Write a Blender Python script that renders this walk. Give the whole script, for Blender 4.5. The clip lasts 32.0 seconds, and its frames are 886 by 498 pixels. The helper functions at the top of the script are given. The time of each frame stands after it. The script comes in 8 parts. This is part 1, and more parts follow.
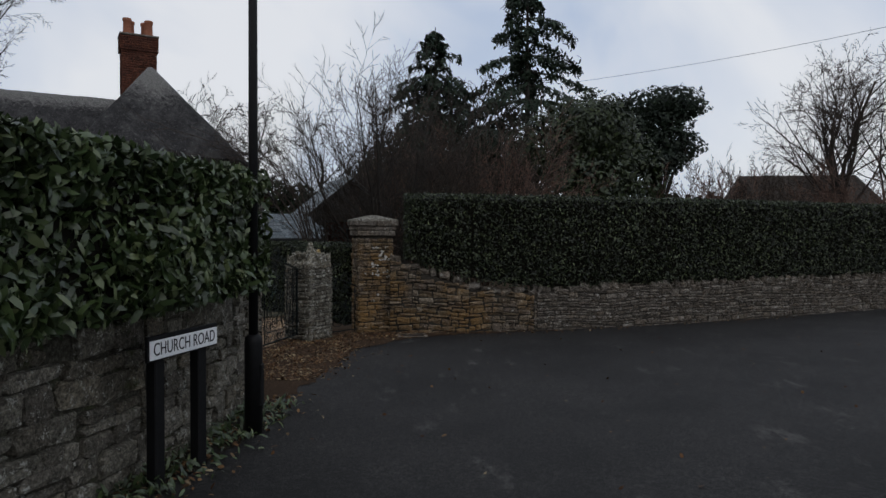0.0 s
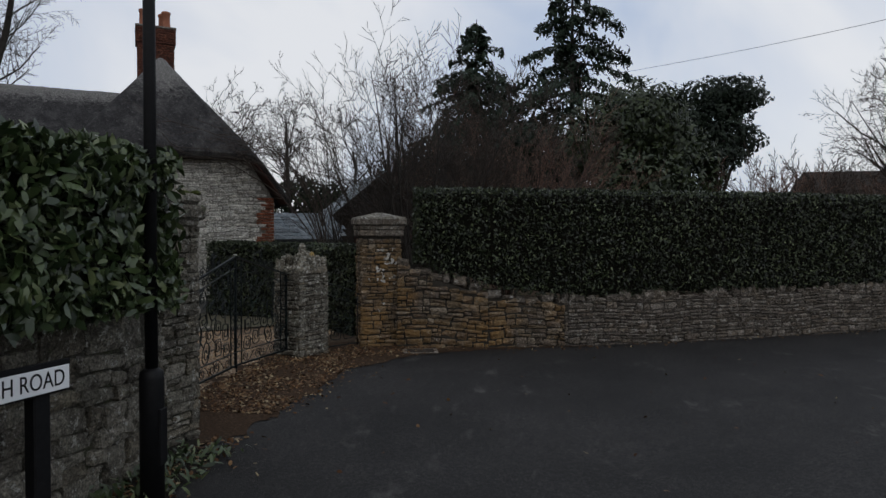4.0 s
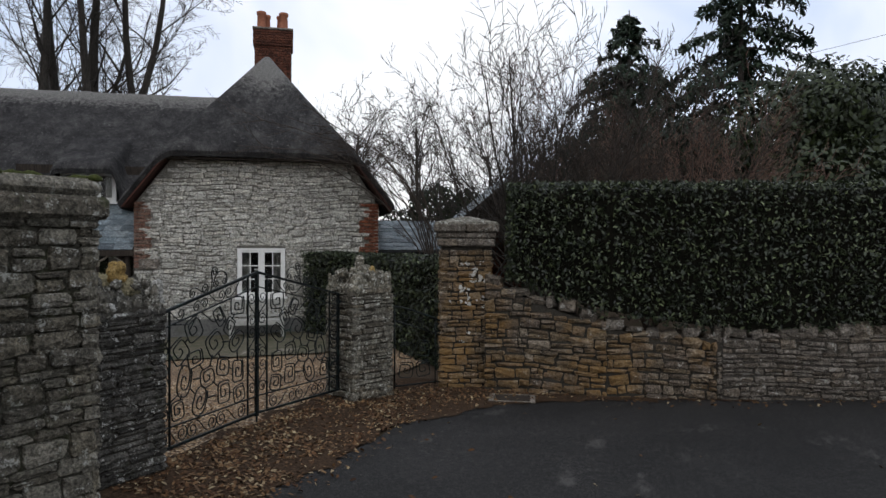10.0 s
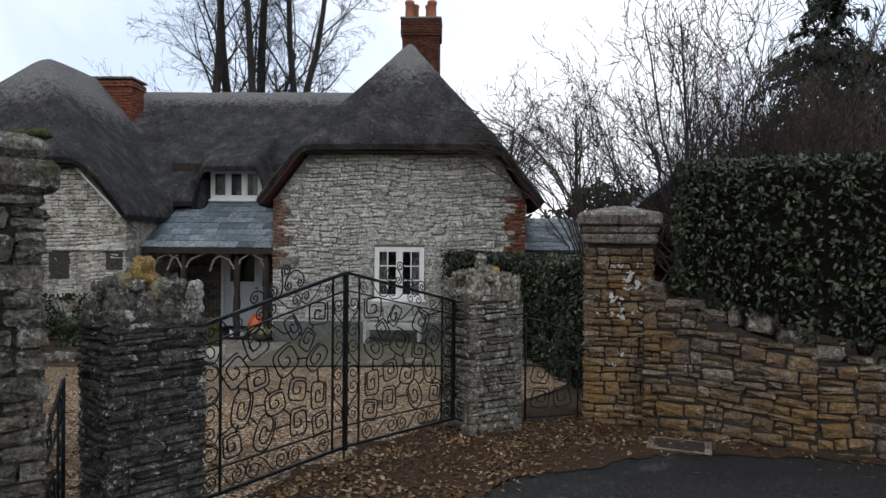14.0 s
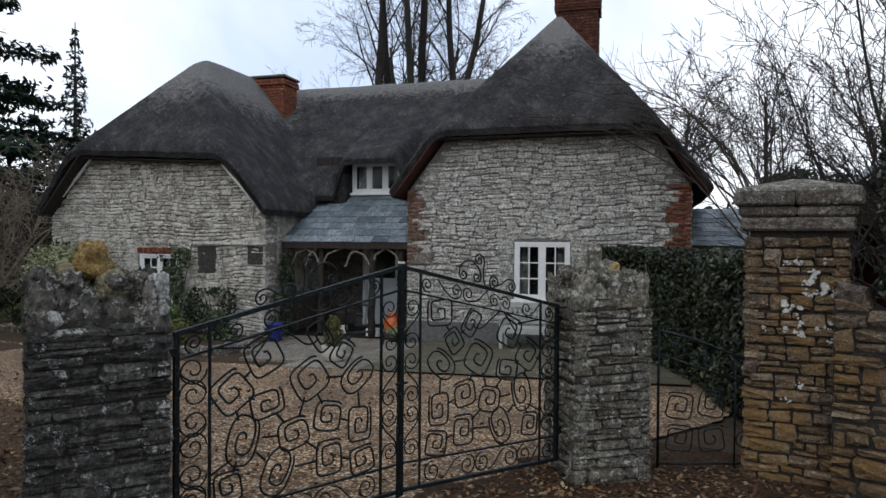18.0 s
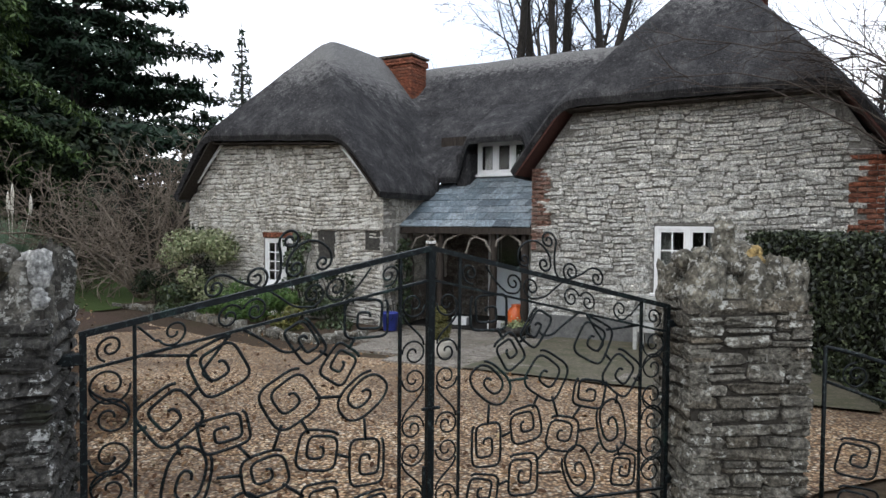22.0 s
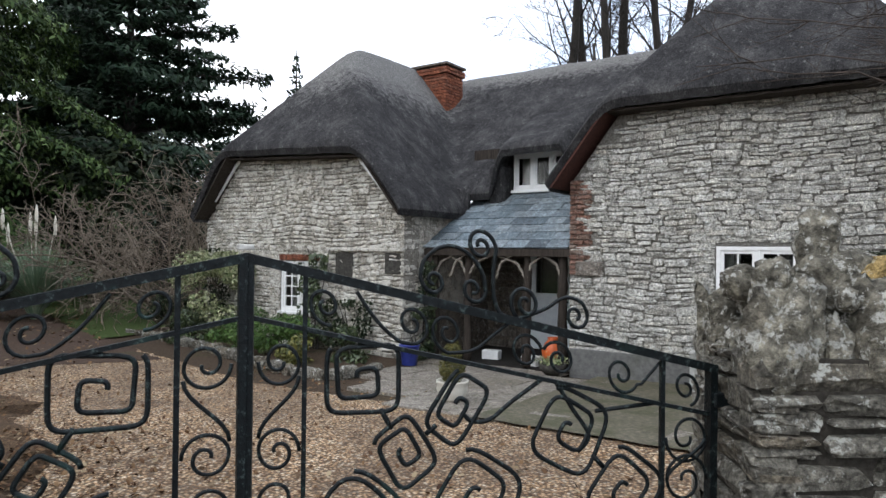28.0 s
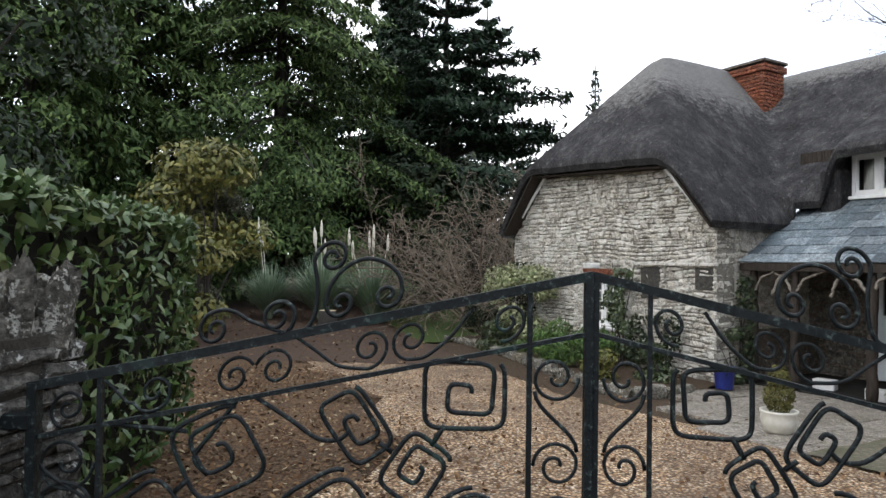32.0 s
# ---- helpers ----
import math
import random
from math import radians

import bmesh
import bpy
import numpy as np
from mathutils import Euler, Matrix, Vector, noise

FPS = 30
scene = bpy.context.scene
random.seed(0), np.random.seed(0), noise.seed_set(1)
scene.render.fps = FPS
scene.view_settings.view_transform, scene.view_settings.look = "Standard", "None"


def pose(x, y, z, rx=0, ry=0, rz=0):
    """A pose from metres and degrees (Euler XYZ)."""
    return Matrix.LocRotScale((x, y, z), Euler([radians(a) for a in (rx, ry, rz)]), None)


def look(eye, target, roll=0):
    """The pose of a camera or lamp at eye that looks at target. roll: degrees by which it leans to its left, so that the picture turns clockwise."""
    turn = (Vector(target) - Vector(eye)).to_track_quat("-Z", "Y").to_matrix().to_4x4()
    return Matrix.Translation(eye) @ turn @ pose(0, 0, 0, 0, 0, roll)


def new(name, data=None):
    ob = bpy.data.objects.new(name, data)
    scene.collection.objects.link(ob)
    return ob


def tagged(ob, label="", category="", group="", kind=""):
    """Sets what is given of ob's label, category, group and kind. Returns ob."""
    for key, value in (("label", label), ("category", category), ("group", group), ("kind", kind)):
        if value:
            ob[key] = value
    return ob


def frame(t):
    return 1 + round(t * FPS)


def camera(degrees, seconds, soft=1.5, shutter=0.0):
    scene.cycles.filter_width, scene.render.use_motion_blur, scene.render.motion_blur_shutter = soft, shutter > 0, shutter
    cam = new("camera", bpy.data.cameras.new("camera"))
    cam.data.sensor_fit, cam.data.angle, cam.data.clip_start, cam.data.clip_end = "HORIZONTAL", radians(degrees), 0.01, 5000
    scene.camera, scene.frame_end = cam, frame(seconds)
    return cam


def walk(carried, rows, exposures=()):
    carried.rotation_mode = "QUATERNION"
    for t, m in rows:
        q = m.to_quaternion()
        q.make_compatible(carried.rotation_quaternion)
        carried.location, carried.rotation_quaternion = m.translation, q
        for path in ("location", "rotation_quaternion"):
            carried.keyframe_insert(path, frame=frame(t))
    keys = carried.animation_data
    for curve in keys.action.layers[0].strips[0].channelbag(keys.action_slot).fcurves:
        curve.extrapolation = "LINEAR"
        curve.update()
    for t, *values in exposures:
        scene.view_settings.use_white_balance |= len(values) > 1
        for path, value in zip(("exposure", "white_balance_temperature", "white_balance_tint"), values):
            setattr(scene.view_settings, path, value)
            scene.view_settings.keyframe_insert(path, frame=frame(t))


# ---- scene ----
cam = camera(66.2, 32.0)
METRES, EYE, TILT, LEAN, TURN = 11.0, 1.7, 0.0, 0.0, 0.0
ROWS = [
    (0.0, 0.0, 0.0, 0.0, 0.01, -1.59, -0.34),
    (0.5, 0.0105, 0.0189, 0.001, 0.31, -1.64, -0.33),
    (1.0, 0.014, 0.0377, -0.0005, 1.11, -1.54, -0.3),
    (1.5, 0.0147, 0.0565, -0.0, 1.49, -1.56, -0.28),
    (2.0, 0.0229, 0.0749, -0.0009, 2.3, -1.56, -0.3),
    (2.5, 0.0335, 0.0923, -0.0004, 3.34, -1.51, -0.28),
    (3.0, 0.0388, 0.1153, -0.0013, 3.58, -1.52, -0.25),
    (3.5, 0.0446, 0.1339, -0.0019, 3.89, -1.53, -0.23),
    (5.5, 0.0721, 0.2179, -0.0014, 6.41, -1.55, -0.19),
    (6.0, 0.0761, 0.2372, -0.0032, 7.69, -1.53, -0.17),
    (6.5, 0.0747, 0.2582, -0.0028, 8.09, -1.58, -0.18),
    (7.0, 0.0792, 0.2771, -0.0044, 8.67, -1.55, -0.15),
    (7.5, 0.0861, 0.2966, -0.0034, 11.45, -1.29, -0.13),
    (8.0, 0.0854, 0.3171, -0.0034, 12.88, -1.24, -0.14),
    (8.5, 0.0864, 0.3336, -0.0039, 13.29, -1.28, -0.19),
    (9.0, 0.0962, 0.3512, -0.0032, 14.61, -0.93, -0.14),
    (9.5, 0.0987, 0.3677, -0.0044, 16.93, -0.66, -0.2),
    (10.0, 0.0957, 0.3914, -0.0047, 17.47, -0.65, -0.22),
    (10.5, 0.0974, 0.4125, -0.0063, 18.41, -0.64, -0.25),
    (11.0, 0.1, 0.433, -0.0065, 22.16, -0.48, -0.28),
    (11.5, 0.0941, 0.4537, -0.0081, 24.52, -0.56, -0.37),
    (12.0, 0.0901, 0.47, -0.0081, 24.83, -0.59, -0.36),
    (12.5, 0.089, 0.4892, -0.0091, 25.35, -0.57, -0.37),
    (13.0, 0.0852, 0.5069, -0.0105, 28.23, -0.56, -0.39),
    (13.5, 0.0767, 0.5239, -0.0105, 30.15, -0.55, -0.47),
    (15.5, 0.0612, 0.5915, -0.0128, 33.33, -0.61, -0.38),
    (16.0, 0.0614, 0.6134, -0.0138, 34.08, -0.65, -0.41),
    (16.5, 0.0625, 0.6298, -0.0148, 36.27, -0.62, -0.33),
    (17.0, 0.0551, 0.6462, -0.0158, 37.96, -0.56, -0.41),
    (17.5, 0.0498, 0.6603, -0.0164, 39.61, -0.71, -0.43),
    (18.0, 0.0456, 0.6776, -0.0177, 46.28, -0.78, -0.45),
    (18.5, 0.0396, 0.691, -0.0206, 53.42, -1.3, -0.52),
    (19.0, 0.0282, 0.7014, -0.0205, 54.96, -1.89, -0.61),
    (19.5, 0.0222, 0.7147, -0.0216, 55.51, -1.93, -0.61),
    (20.0, 0.0197, 0.732, -0.0218, 57.24, -1.91, -0.61),
    (20.5, 0.014, 0.7448, -0.0225, 58.78, -1.89, -0.54),
    (21.0, 0.0024, 0.7567, -0.0225, 59.05, -1.92, -0.56),
    (21.5, -0.0027, 0.7745, -0.0236, 59.18, -1.9, -0.59),
    (22.0, -0.0063, 0.7886, -0.0246, 59.34, -1.83, -0.54),
    (22.5, -0.0172, 0.7989, -0.0267, 59.38, -1.86, -0.56),
    (23.0, -0.0285, 0.8122, -0.0279, 56.72, -1.85, -0.56),
    (23.5, -0.0341, 0.8294, -0.0278, 55.26, -1.9, -0.55),
    (24.0, -0.0402, 0.8409, -0.0295, 55.45, -1.82, -0.51),
    (24.5, -0.0507, 0.8499, -0.0305, 55.54, -1.85, -0.51),
    (26.5, -0.0755, 0.8924, -0.0305, 55.07, -1.88, -0.55),
    (27.0, -0.0872, 0.8995, -0.0313, 55.74, -1.52, -0.56),
    (27.5, -0.0936, 0.9047, -0.0312, 59.19, -0.43, -0.61),
    (28.0, -0.0964, 0.9019, -0.0317, 64.52, 0.33, -0.65),
    (28.5, -0.0973, 0.8958, -0.0317, 69.31, 0.61, -0.69),
    (29.0, -0.0969, 0.8925, -0.0312, 73.92, 0.79, -0.71),
    (29.5, -0.0955, 0.8915, -0.0305, 78.61, 1.13, -0.77),
    (30.0, -0.0954, 0.8919, -0.0294, 82.0, 1.37, -0.81),
    (30.5, -0.0956, 0.8914, -0.0297, 84.28, 1.35, -0.83),
    (31.0, -0.0957, 0.8911, -0.0305, 86.15, 1.31, -0.82),
    (31.5, -0.0955, 0.8911, -0.0306, 87.69, 1.23, -0.85),
    (32.0, -0.0956, 0.8912, -0.0307, 89.24, 1.15, -0.85),
]
EXPOSURES = [(0.0, -0.68, 6350, 10), (6.0, -0.6, 6450, 10), (9.0, -0.25, 6500, 10), (13.0, 0.1, 6400, 10), (17.2, 0.08, 6200, 10), (18.2, -0.02, 6200, 10), (19.0, 0.48, 6250, 10), (24.0, 0.74, 6350, 10), (28.0, 0.82, 6300, 10), (32.0, 0.95, 6500, 10)]
walk(cam, [(t, pose(0, 0, EYE, TILT, LEAN, TURN) @ pose(METRES * x, METRES * y, METRES * z, 90 + pitch, roll, yaw)) for t, x, y, z, yaw, pitch, roll in ROWS], EXPOSURES)

# ---- light ----
world = bpy.data.worlds.new("overcast_sky")
scene.world = world
world.use_nodes = True
wn, wl = world.node_tree.nodes, world.node_tree.links
wn.clear()
w_out = wn.new("ShaderNodeOutputWorld")
w_bg = wn.new("ShaderNodeBackground")
w_sky = wn.new("ShaderNodeTexSky")
w_sky.sky_type = "NISHITA"
w_sky.sun_disc = False
w_sky.sun_elevation = radians(24)
w_sky.sun_rotation = radians(200)
w_sky.air_density, w_sky.dust_density, w_sky.ozone_density = 1.0, 2.0, 1.5
w_gain = wn.new("ShaderNodeVectorMath")
w_gain.operation = "SCALE"
w_gain.inputs["Scale"].default_value = 1.0
w_noise = wn.new("ShaderNodeTexNoise")
w_noise.inputs["Scale"].default_value = 2.6
w_noise.inputs["Detail"].default_value = 5.0
w_noise.inputs["Roughness"].default_value = 0.5
w_noise.inputs["Distortion"].default_value = 0.4
w_ramp = wn.new("ShaderNodeValToRGB")
w_ramp.color_ramp.elements[0].position, w_ramp.color_ramp.elements[0].color = 0.36, (8.2, 9.4, 11.6, 1)
w_ramp.color_ramp.elements[1].position, w_ramp.color_ramp.elements[1].color = 0.60, (13.4, 13.5, 13.8, 1)
w_mix = wn.new("ShaderNodeMix")
w_mix.data_type = "RGBA"
w_mix.inputs["Factor"].default_value = 0.86
wl.new(w_sky.outputs["Color"], w_gain.inputs[0])
wl.new(w_gain.outputs["Vector"], w_mix.inputs["A"])
wl.new(w_noise.outputs["Fac"], w_ramp.inputs["Fac"])
wl.new(w_ramp.outputs["Color"], w_mix.inputs["B"])
wl.new(w_mix.outputs["Result"], w_bg.inputs["Color"])
w_bg.inputs["Strength"].default_value = 0.1
wl.new(w_bg.outputs["Background"], w_out.inputs["Surface"])

sun = new("sun", bpy.data.lights.new("sun", "SUN"))
sun.data.energy = 0.45
sun.data.angle = radians(40)
sun.data.color = (1.0, 0.97, 0.93)
sun.matrix_world = look((6, -12, 14), (0, 0, 0))

# ---- helpers for building ----
rnd = random.Random(11)


class Build:
    """Vertices and faces of one mesh."""

    def __init__(self):
        self.v, self.f = [], []

    def add(self, verts, faces):
        n = len(self.v)
        self.v.extend(tuple(p) for p in verts)
        self.f.extend(tuple(i + n for i in q) for q in faces)
        return self

    def box(self, x0, y0, z0, x1, y1, z1, b=0.0):
        """A box; b chamfers its upright and level edges."""
        if b <= 0:
            v = [(x, y, z) for z in (z0, z1) for x, y in ((x0, y0), (x1, y0), (x1, y1), (x0, y1))]
            return self.add(v, [(3, 2, 1, 0), (4, 5, 6, 7), (0, 1, 5, 4), (1, 2, 6, 5), (2, 3, 7, 6), (3, 0, 4, 7)])
        rings = []
        for z, i in ((z0, b), (z0 + b, 0), (z1 - b, 0), (z1, b)):
            rings.append([(x0 + b, y0 + i, z), (x1 - b, y0 + i, z), (x1 - i, y0 + b, z), (x1 - i, y1 - b, z),
                          (x1 - b, y1 - i, z), (x0 + b, y1 - i, z), (x0 + i, y1 - b, z), (x0 + i, y0 + b, z)])
        return self.loft(rings, cap=True)

    def loft(self, rings, cap=True, closed=True):
        """Skin over rings of points, each with the same number."""
        n, m = len(rings), len(rings[0])
        base = len(self.v)
        for r in rings:
            self.v.extend(tuple(p) for p in r)
        k = m if closed else m - 1
        for i in range(n - 1):
            for j in range(k):
                a, b2 = base + i * m + j, base + i * m + (j + 1) % m
                self.f.append((a, b2, b2 + m, a + m))
        if cap:
            self.f.append(tuple(base + j for j in reversed(range(m))))
            self.f.append(tuple(base + (n - 1) * m + j for j in range(m)))
        return self

    def tube(self, pts, r, n=6, cap=True, flat=1.0):
        """A round bar along points; r a radius or one for each point."""
        pts = [Vector(p) for p in pts]
        rs = r if isinstance(r, (list, tuple)) else [r] * len(pts)
        d = (pts[1] - pts[0]).normalized()
        up = Vector((0, 0, 1)) if abs(d.z) < 0.9 else Vector((1, 0, 0))
        a = d.cross(up).normalized()
        rings = []
        for i, p in enumerate(pts):
            d = (pts[min(i + 1, len(pts) - 1)] - pts[max(i - 1, 0)]).normalized()
            a = (a - d * a.dot(d)).normalized()
            b = d.cross(a)
            rings.append([p + (a * math.cos(2 * math.pi * (k + 0.5) / n) + b * flat * math.sin(2 * math.pi * (k + 0.5) / n)) * rs[i] for k in range(n)])
        return self.loft(rings, cap)

    def lathe(self, profile, n=16, x=0.0, y=0.0, z=0.0):
        """Turn (radius, height) pairs round an upright axis."""
        rings = [[(x + r * math.cos(2 * math.pi * k / n), y + r * math.sin(2 * math.pi * k / n), z + h) for k in range(n)] for r, h in profile]
        return self.loft(rings, True)

    def poly(self, pts, z0=None, thick=0.0):
        """A flat polygon, with thickness downwards if given."""
        pts = [tuple(p) for p in pts]
        m = len(pts)
        if not thick:
            return self.add(pts, [tuple(range(m))])
        low = [(x, y, z - thick) for x, y, z in pts]
        return self.add(pts + low, [tuple(range(m)), tuple(reversed(range(m, 2 * m)))] + [(j, m + j, m + (j + 1) % m, (j + 1) % m) for j in range(m)])

    def mesh(self, name, material=None, smooth=False):
        me = bpy.data.meshes.new(name)
        me.from_pydata(self.v, [], self.f)
        if smooth:
            me.polygons.foreach_set("use_smooth", [True] * len(me.polygons))
        if material:
            me.materials.append(material)
        me.update()
        return me


def fix_normals(me):
    bm = bmesh.new()
    bm.from_mesh(me)
    bmesh.ops.recalc_face_normals(bm, faces=bm.faces)
    bm.to_mesh(me)
    bm.free()


def part(name, build, material, parent=None, label="", smooth=False, at=None, turned=True):
    """Links one mesh as one object, under a thing if one is given."""
    me = build.mesh(name, material, smooth) if isinstance(build, Build) else build
    if turned and isinstance(build, Build) and len(build.f) < 20000:
        fix_normals(me)
    ob = new(name, me)
    if parent:
        ob.parent = parent
    if at is not None:
        ob.matrix_basis = at
    if label:
        ob["label"] = label
    return ob


def thing(name, m, label, category, group="", kind=""):
    ob = new(name)
    ob.empty_display_size = 0.2
    ob.matrix_basis = m
    return tagged(ob, label, category, group, kind)


def raw_mesh(name, verts, faces_flat, corners, material, smooth=False):
    """A large mesh from numpy arrays; all faces have the same number of corners."""
    me = bpy.data.meshes.new(name)
    nf = len(faces_flat) // corners
    me.vertices.add(len(verts))
    me.vertices.foreach_set("co", np.asarray(verts, dtype=np.float32).ravel())
    me.loops.add(len(faces_flat))
    me.loops.foreach_set("vertex_index", np.asarray(faces_flat, dtype=np.int32))
    me.polygons.add(nf)
    me.polygons.foreach_set("loop_start", np.arange(nf, dtype=np.int32) * corners)
    me.polygons.foreach_set("loop_total", np.full(nf, corners, dtype=np.int32))
    if smooth:
        me.polygons.foreach_set("use_smooth", np.ones(nf, dtype=bool))
    me.materials.append(material)
    me.update(calc_edges=True)
    return me


def ground_z(x, y):
    """Height of the ground: the road falls gently ahead, the yard falls to the cottage."""
    y = max(-40.0, min(40.0, y))
    return -0.035 - 0.013 * y + 0.015 * max(0.0, min(20.0, x - 2.0)) - 0.035 * max(0.0, min(8.0, -2.65 - x))


# ---- materials ----
def material(name, rough=0.8, metal=0.0, spec=0.3):
    m = bpy.data.materials.new(name)
    m.use_nodes = True
    nt = m.node_tree
    b = nt.nodes["Principled BSDF"]
    b.inputs["Roughness"].default_value = rough
    b.inputs["Metallic"].default_value = metal
    b.inputs["Specular IOR Level"].default_value = spec
    return m, nt, b


def node_noise(nt, scale, detail=4.0, rough=0.55, vector=None, stretch=None):
    n = nt.nodes.new("ShaderNodeTexNoise")
    n.inputs["Scale"].default_value = scale
    n.inputs["Detail"].default_value = detail
    n.inputs["Roughness"].default_value = rough
    if vector is None:
        tc = nt.nodes.new("ShaderNodeTexCoord")
        vector = tc.outputs["Object"]
    if stretch:
        mp = nt.nodes.new("ShaderNodeMapping")
        mp.inputs["Scale"].default_value = stretch
        nt.links.new(vector, mp.inputs["Vector"])
        vector = mp.outputs["Vector"]
    nt.links.new(vector, n.inputs["Vector"])
    return n.outputs["Fac"]


def node_ramp(nt, fac, stops):
    r = nt.nodes.new("ShaderNodeValToRGB")
    el = r.color_ramp.elements
    while len(el) < len(stops):
        el.new(0.5)
    for e, (p, c) in zip(el, stops):
        e.position = p
        e.color = (*c, 1) if len(c) == 3 else c
    nt.links.new(fac, r.inputs["Fac"])
    return r.outputs["Color"]


def node_mix(nt, fac, a, b, mode="MIX"):
    m = nt.nodes.new("ShaderNodeMix")
    m.data_type = "RGBA"
    m.blend_type = mode
    for sock, val in (("Factor", fac), ("A", a), ("B", b)):
        if isinstance(val, (int, float)):
            m.inputs[sock].default_value = val
        elif isinstance(val, tuple):
            m.inputs[sock].default_value = (*val, 1)
        else:
            nt.links.new(val, m.inputs[sock])
    return m.outputs["Result"]


def node_math(nt, op, a, b=0.5):
    m = nt.nodes.new("ShaderNodeMath")
    m.operation = op
    for i, val in enumerate((a, b)):
        if isinstance(val, (int, float)):
            m.inputs[i].default_value = val
        else:
            nt.links.new(val, m.inputs[i])
    return m.outputs[0]


def node_bump(nt, b, height, strength=0.4, distance=0.01, below=None):
    bp = nt.nodes.new("ShaderNodeBump")
    bp.inputs["Strength"].default_value = strength
    bp.inputs["Distance"].default_value = distance
    nt.links.new(height, bp.inputs["Height"])
    if below is not None:
        nt.links.new(below, bp.inputs["Normal"])
    nt.links.new(bp.outputs["Normal"], b.inputs["Normal"])
    return bp.outputs["Normal"]


def node_random(nt):
    """A number for each object and for each loose piece of a mesh."""
    o = nt.nodes.new("ShaderNodeObjectInfo")
    g = nt.nodes.new("ShaderNodeNewGeometry")
    return node_math(nt, "FRACT", node_math(nt, "ADD", o.outputs["Random"], g.outputs["Random Per Island"]))


def node_place(nt):
    """World-sized coordinates that differ from piece to piece."""
    g = nt.nodes.new("ShaderNodeNewGeometry")
    return g.outputs["Position"]


def stone_material(name, tones, lichen=((0.36, 0.36, 0.33), 0.62), moss=None, ochre=None, grain=60.0, rough=0.9, bump=0.6, lichen_scale=11.0):
    """Rubble stone: a tone for each stone, grain, pale lichen, moss and rust-yellow stain in patches."""
    m, nt, b = material(name, rough, 0.0, 0.2)
    pos = node_place(nt)
    r = node_random(nt)
    n = len(tones)
    col = node_ramp(nt, r, [(i / max(1, n - 1), c) for i, c in enumerate(tones)])
    big = node_noise(nt, 7.0, 5.0, 0.6, pos)
    col = node_mix(nt, node_ramp(nt, big, [(0.34, (0, 0, 0)), (0.70, (0.72, 0.72, 0.72))]), col, tuple(0.40 * c for c in tones[0]), "MIX")
    fine = node_noise(nt, grain, 6.0, 0.7, pos)
    col = node_mix(nt, 0.9, col, node_ramp(nt, fine, [(0.30, (0.14, 0.14, 0.14)), (0.5, (0.95, 0.95, 0.95)), (0.68, (1.85, 1.85, 1.81))]), "MULTIPLY")
    blot = node_noise(nt, 24.0, 5.0, 0.7, pos)
    col = node_mix(nt, 0.7, col, node_ramp(nt, blot, [(0.34, (0.26, 0.26, 0.25)), (0.52, (1.0, 1.0, 0.99)), (0.66, (1.65, 1.65, 1.63))]), "MULTIPLY")
    if lichen:
        ln = node_noise(nt, lichen_scale, 6.0, 0.68, pos)
        fleck = node_noise(nt, 55.0, 5.0, 0.75, pos)
        patch = node_ramp(nt, node_math(nt, "ADD", ln, node_math(nt, "MULTIPLY", node_math(nt, "SUBTRACT", fleck, 0.5), 0.75)), [(lichen[1], (0, 0, 0)), (lichen[1] + 0.06, (0.85, 0.85, 0.85))])
        col = node_mix(nt, patch, col, lichen[0])
    if ochre:
        on = node_noise(nt, 1.1, 8.0, 0.72, pos)
        col = node_mix(nt, node_ramp(nt, on, [(ochre[1] - 0.08, (0, 0, 0)), (ochre[1] + 0.14, (0.72, 0.72, 0.72))]), col, ochre[0])
    if moss:
        mn = node_noise(nt, 4.5, 6.0, 0.7, pos)
        col = node_mix(nt, node_ramp(nt, mn, [(moss[1], (0, 0, 0)), (moss[1] + 0.1, (0.85, 0.85, 0.85))]), col, moss[0])
    nt.links.new(col, b.inputs["Base Color"])
    mid = node_noise(nt, 22.0, 5.0, 0.65, pos)
    h = node_math(nt, "ADD", node_math(nt, "MULTIPLY", mid, 1.2), node_math(nt, "MULTIPLY", fine, 0.5))
    node_bump(nt, b, h, min(1.0, bump * 1.4), 0.04)
    return m


def speckled(name, stops, scale, rough=0.85, spec=0.3, bump=0.3, dist=0.01, stain=None, detail=6.0, stretch=None, metal=0.0, stain_scale=1.2):
    """A surface with grain and larger stains."""
    m, nt, b = material(name, rough, metal, spec)
    pos = node_place(nt)
    f = node_noise(nt, scale, detail, 0.65, pos, stretch)
    col = node_ramp(nt, f, stops)
    if stain:
        s = node_noise(nt, stain_scale, 5.0, 0.6, pos)
        col = node_mix(nt, node_ramp(nt, s, [(stain[1], (0, 0, 0)), (min(1.0, stain[1] + 0.2), (0.8, 0.8, 0.8))]), col, stain[0])
    nt.links.new(col, b.inputs["Base Color"])
    if bump:
        node_bump(nt, b, f, bump, dist)
    return m


def leaf_material(name, tones, rough=0.45, spec=0.5):
    """Leaves: a tone for each leaf, brightened and darkened in soft patches."""
    m, nt, b = material(name, rough, 0.0, spec)
    r = node_random(nt)
    n = len(tones)
    col = node_ramp(nt, r, [(i / max(1, n - 1), c) for i, c in enumerate(tones)])
    pos = node_place(nt)
    f = node_noise(nt, 2.2, 4.0, 0.6, pos)
    col = node_mix(nt, 0.6, col, node_ramp(nt, f, [(0.3, (0.55, 0.55, 0.55)), (0.7, (1.3, 1.3, 1.2))]), "MULTIPLY")
    nt.links.new(col, b.inputs["Base Color"])
    return m


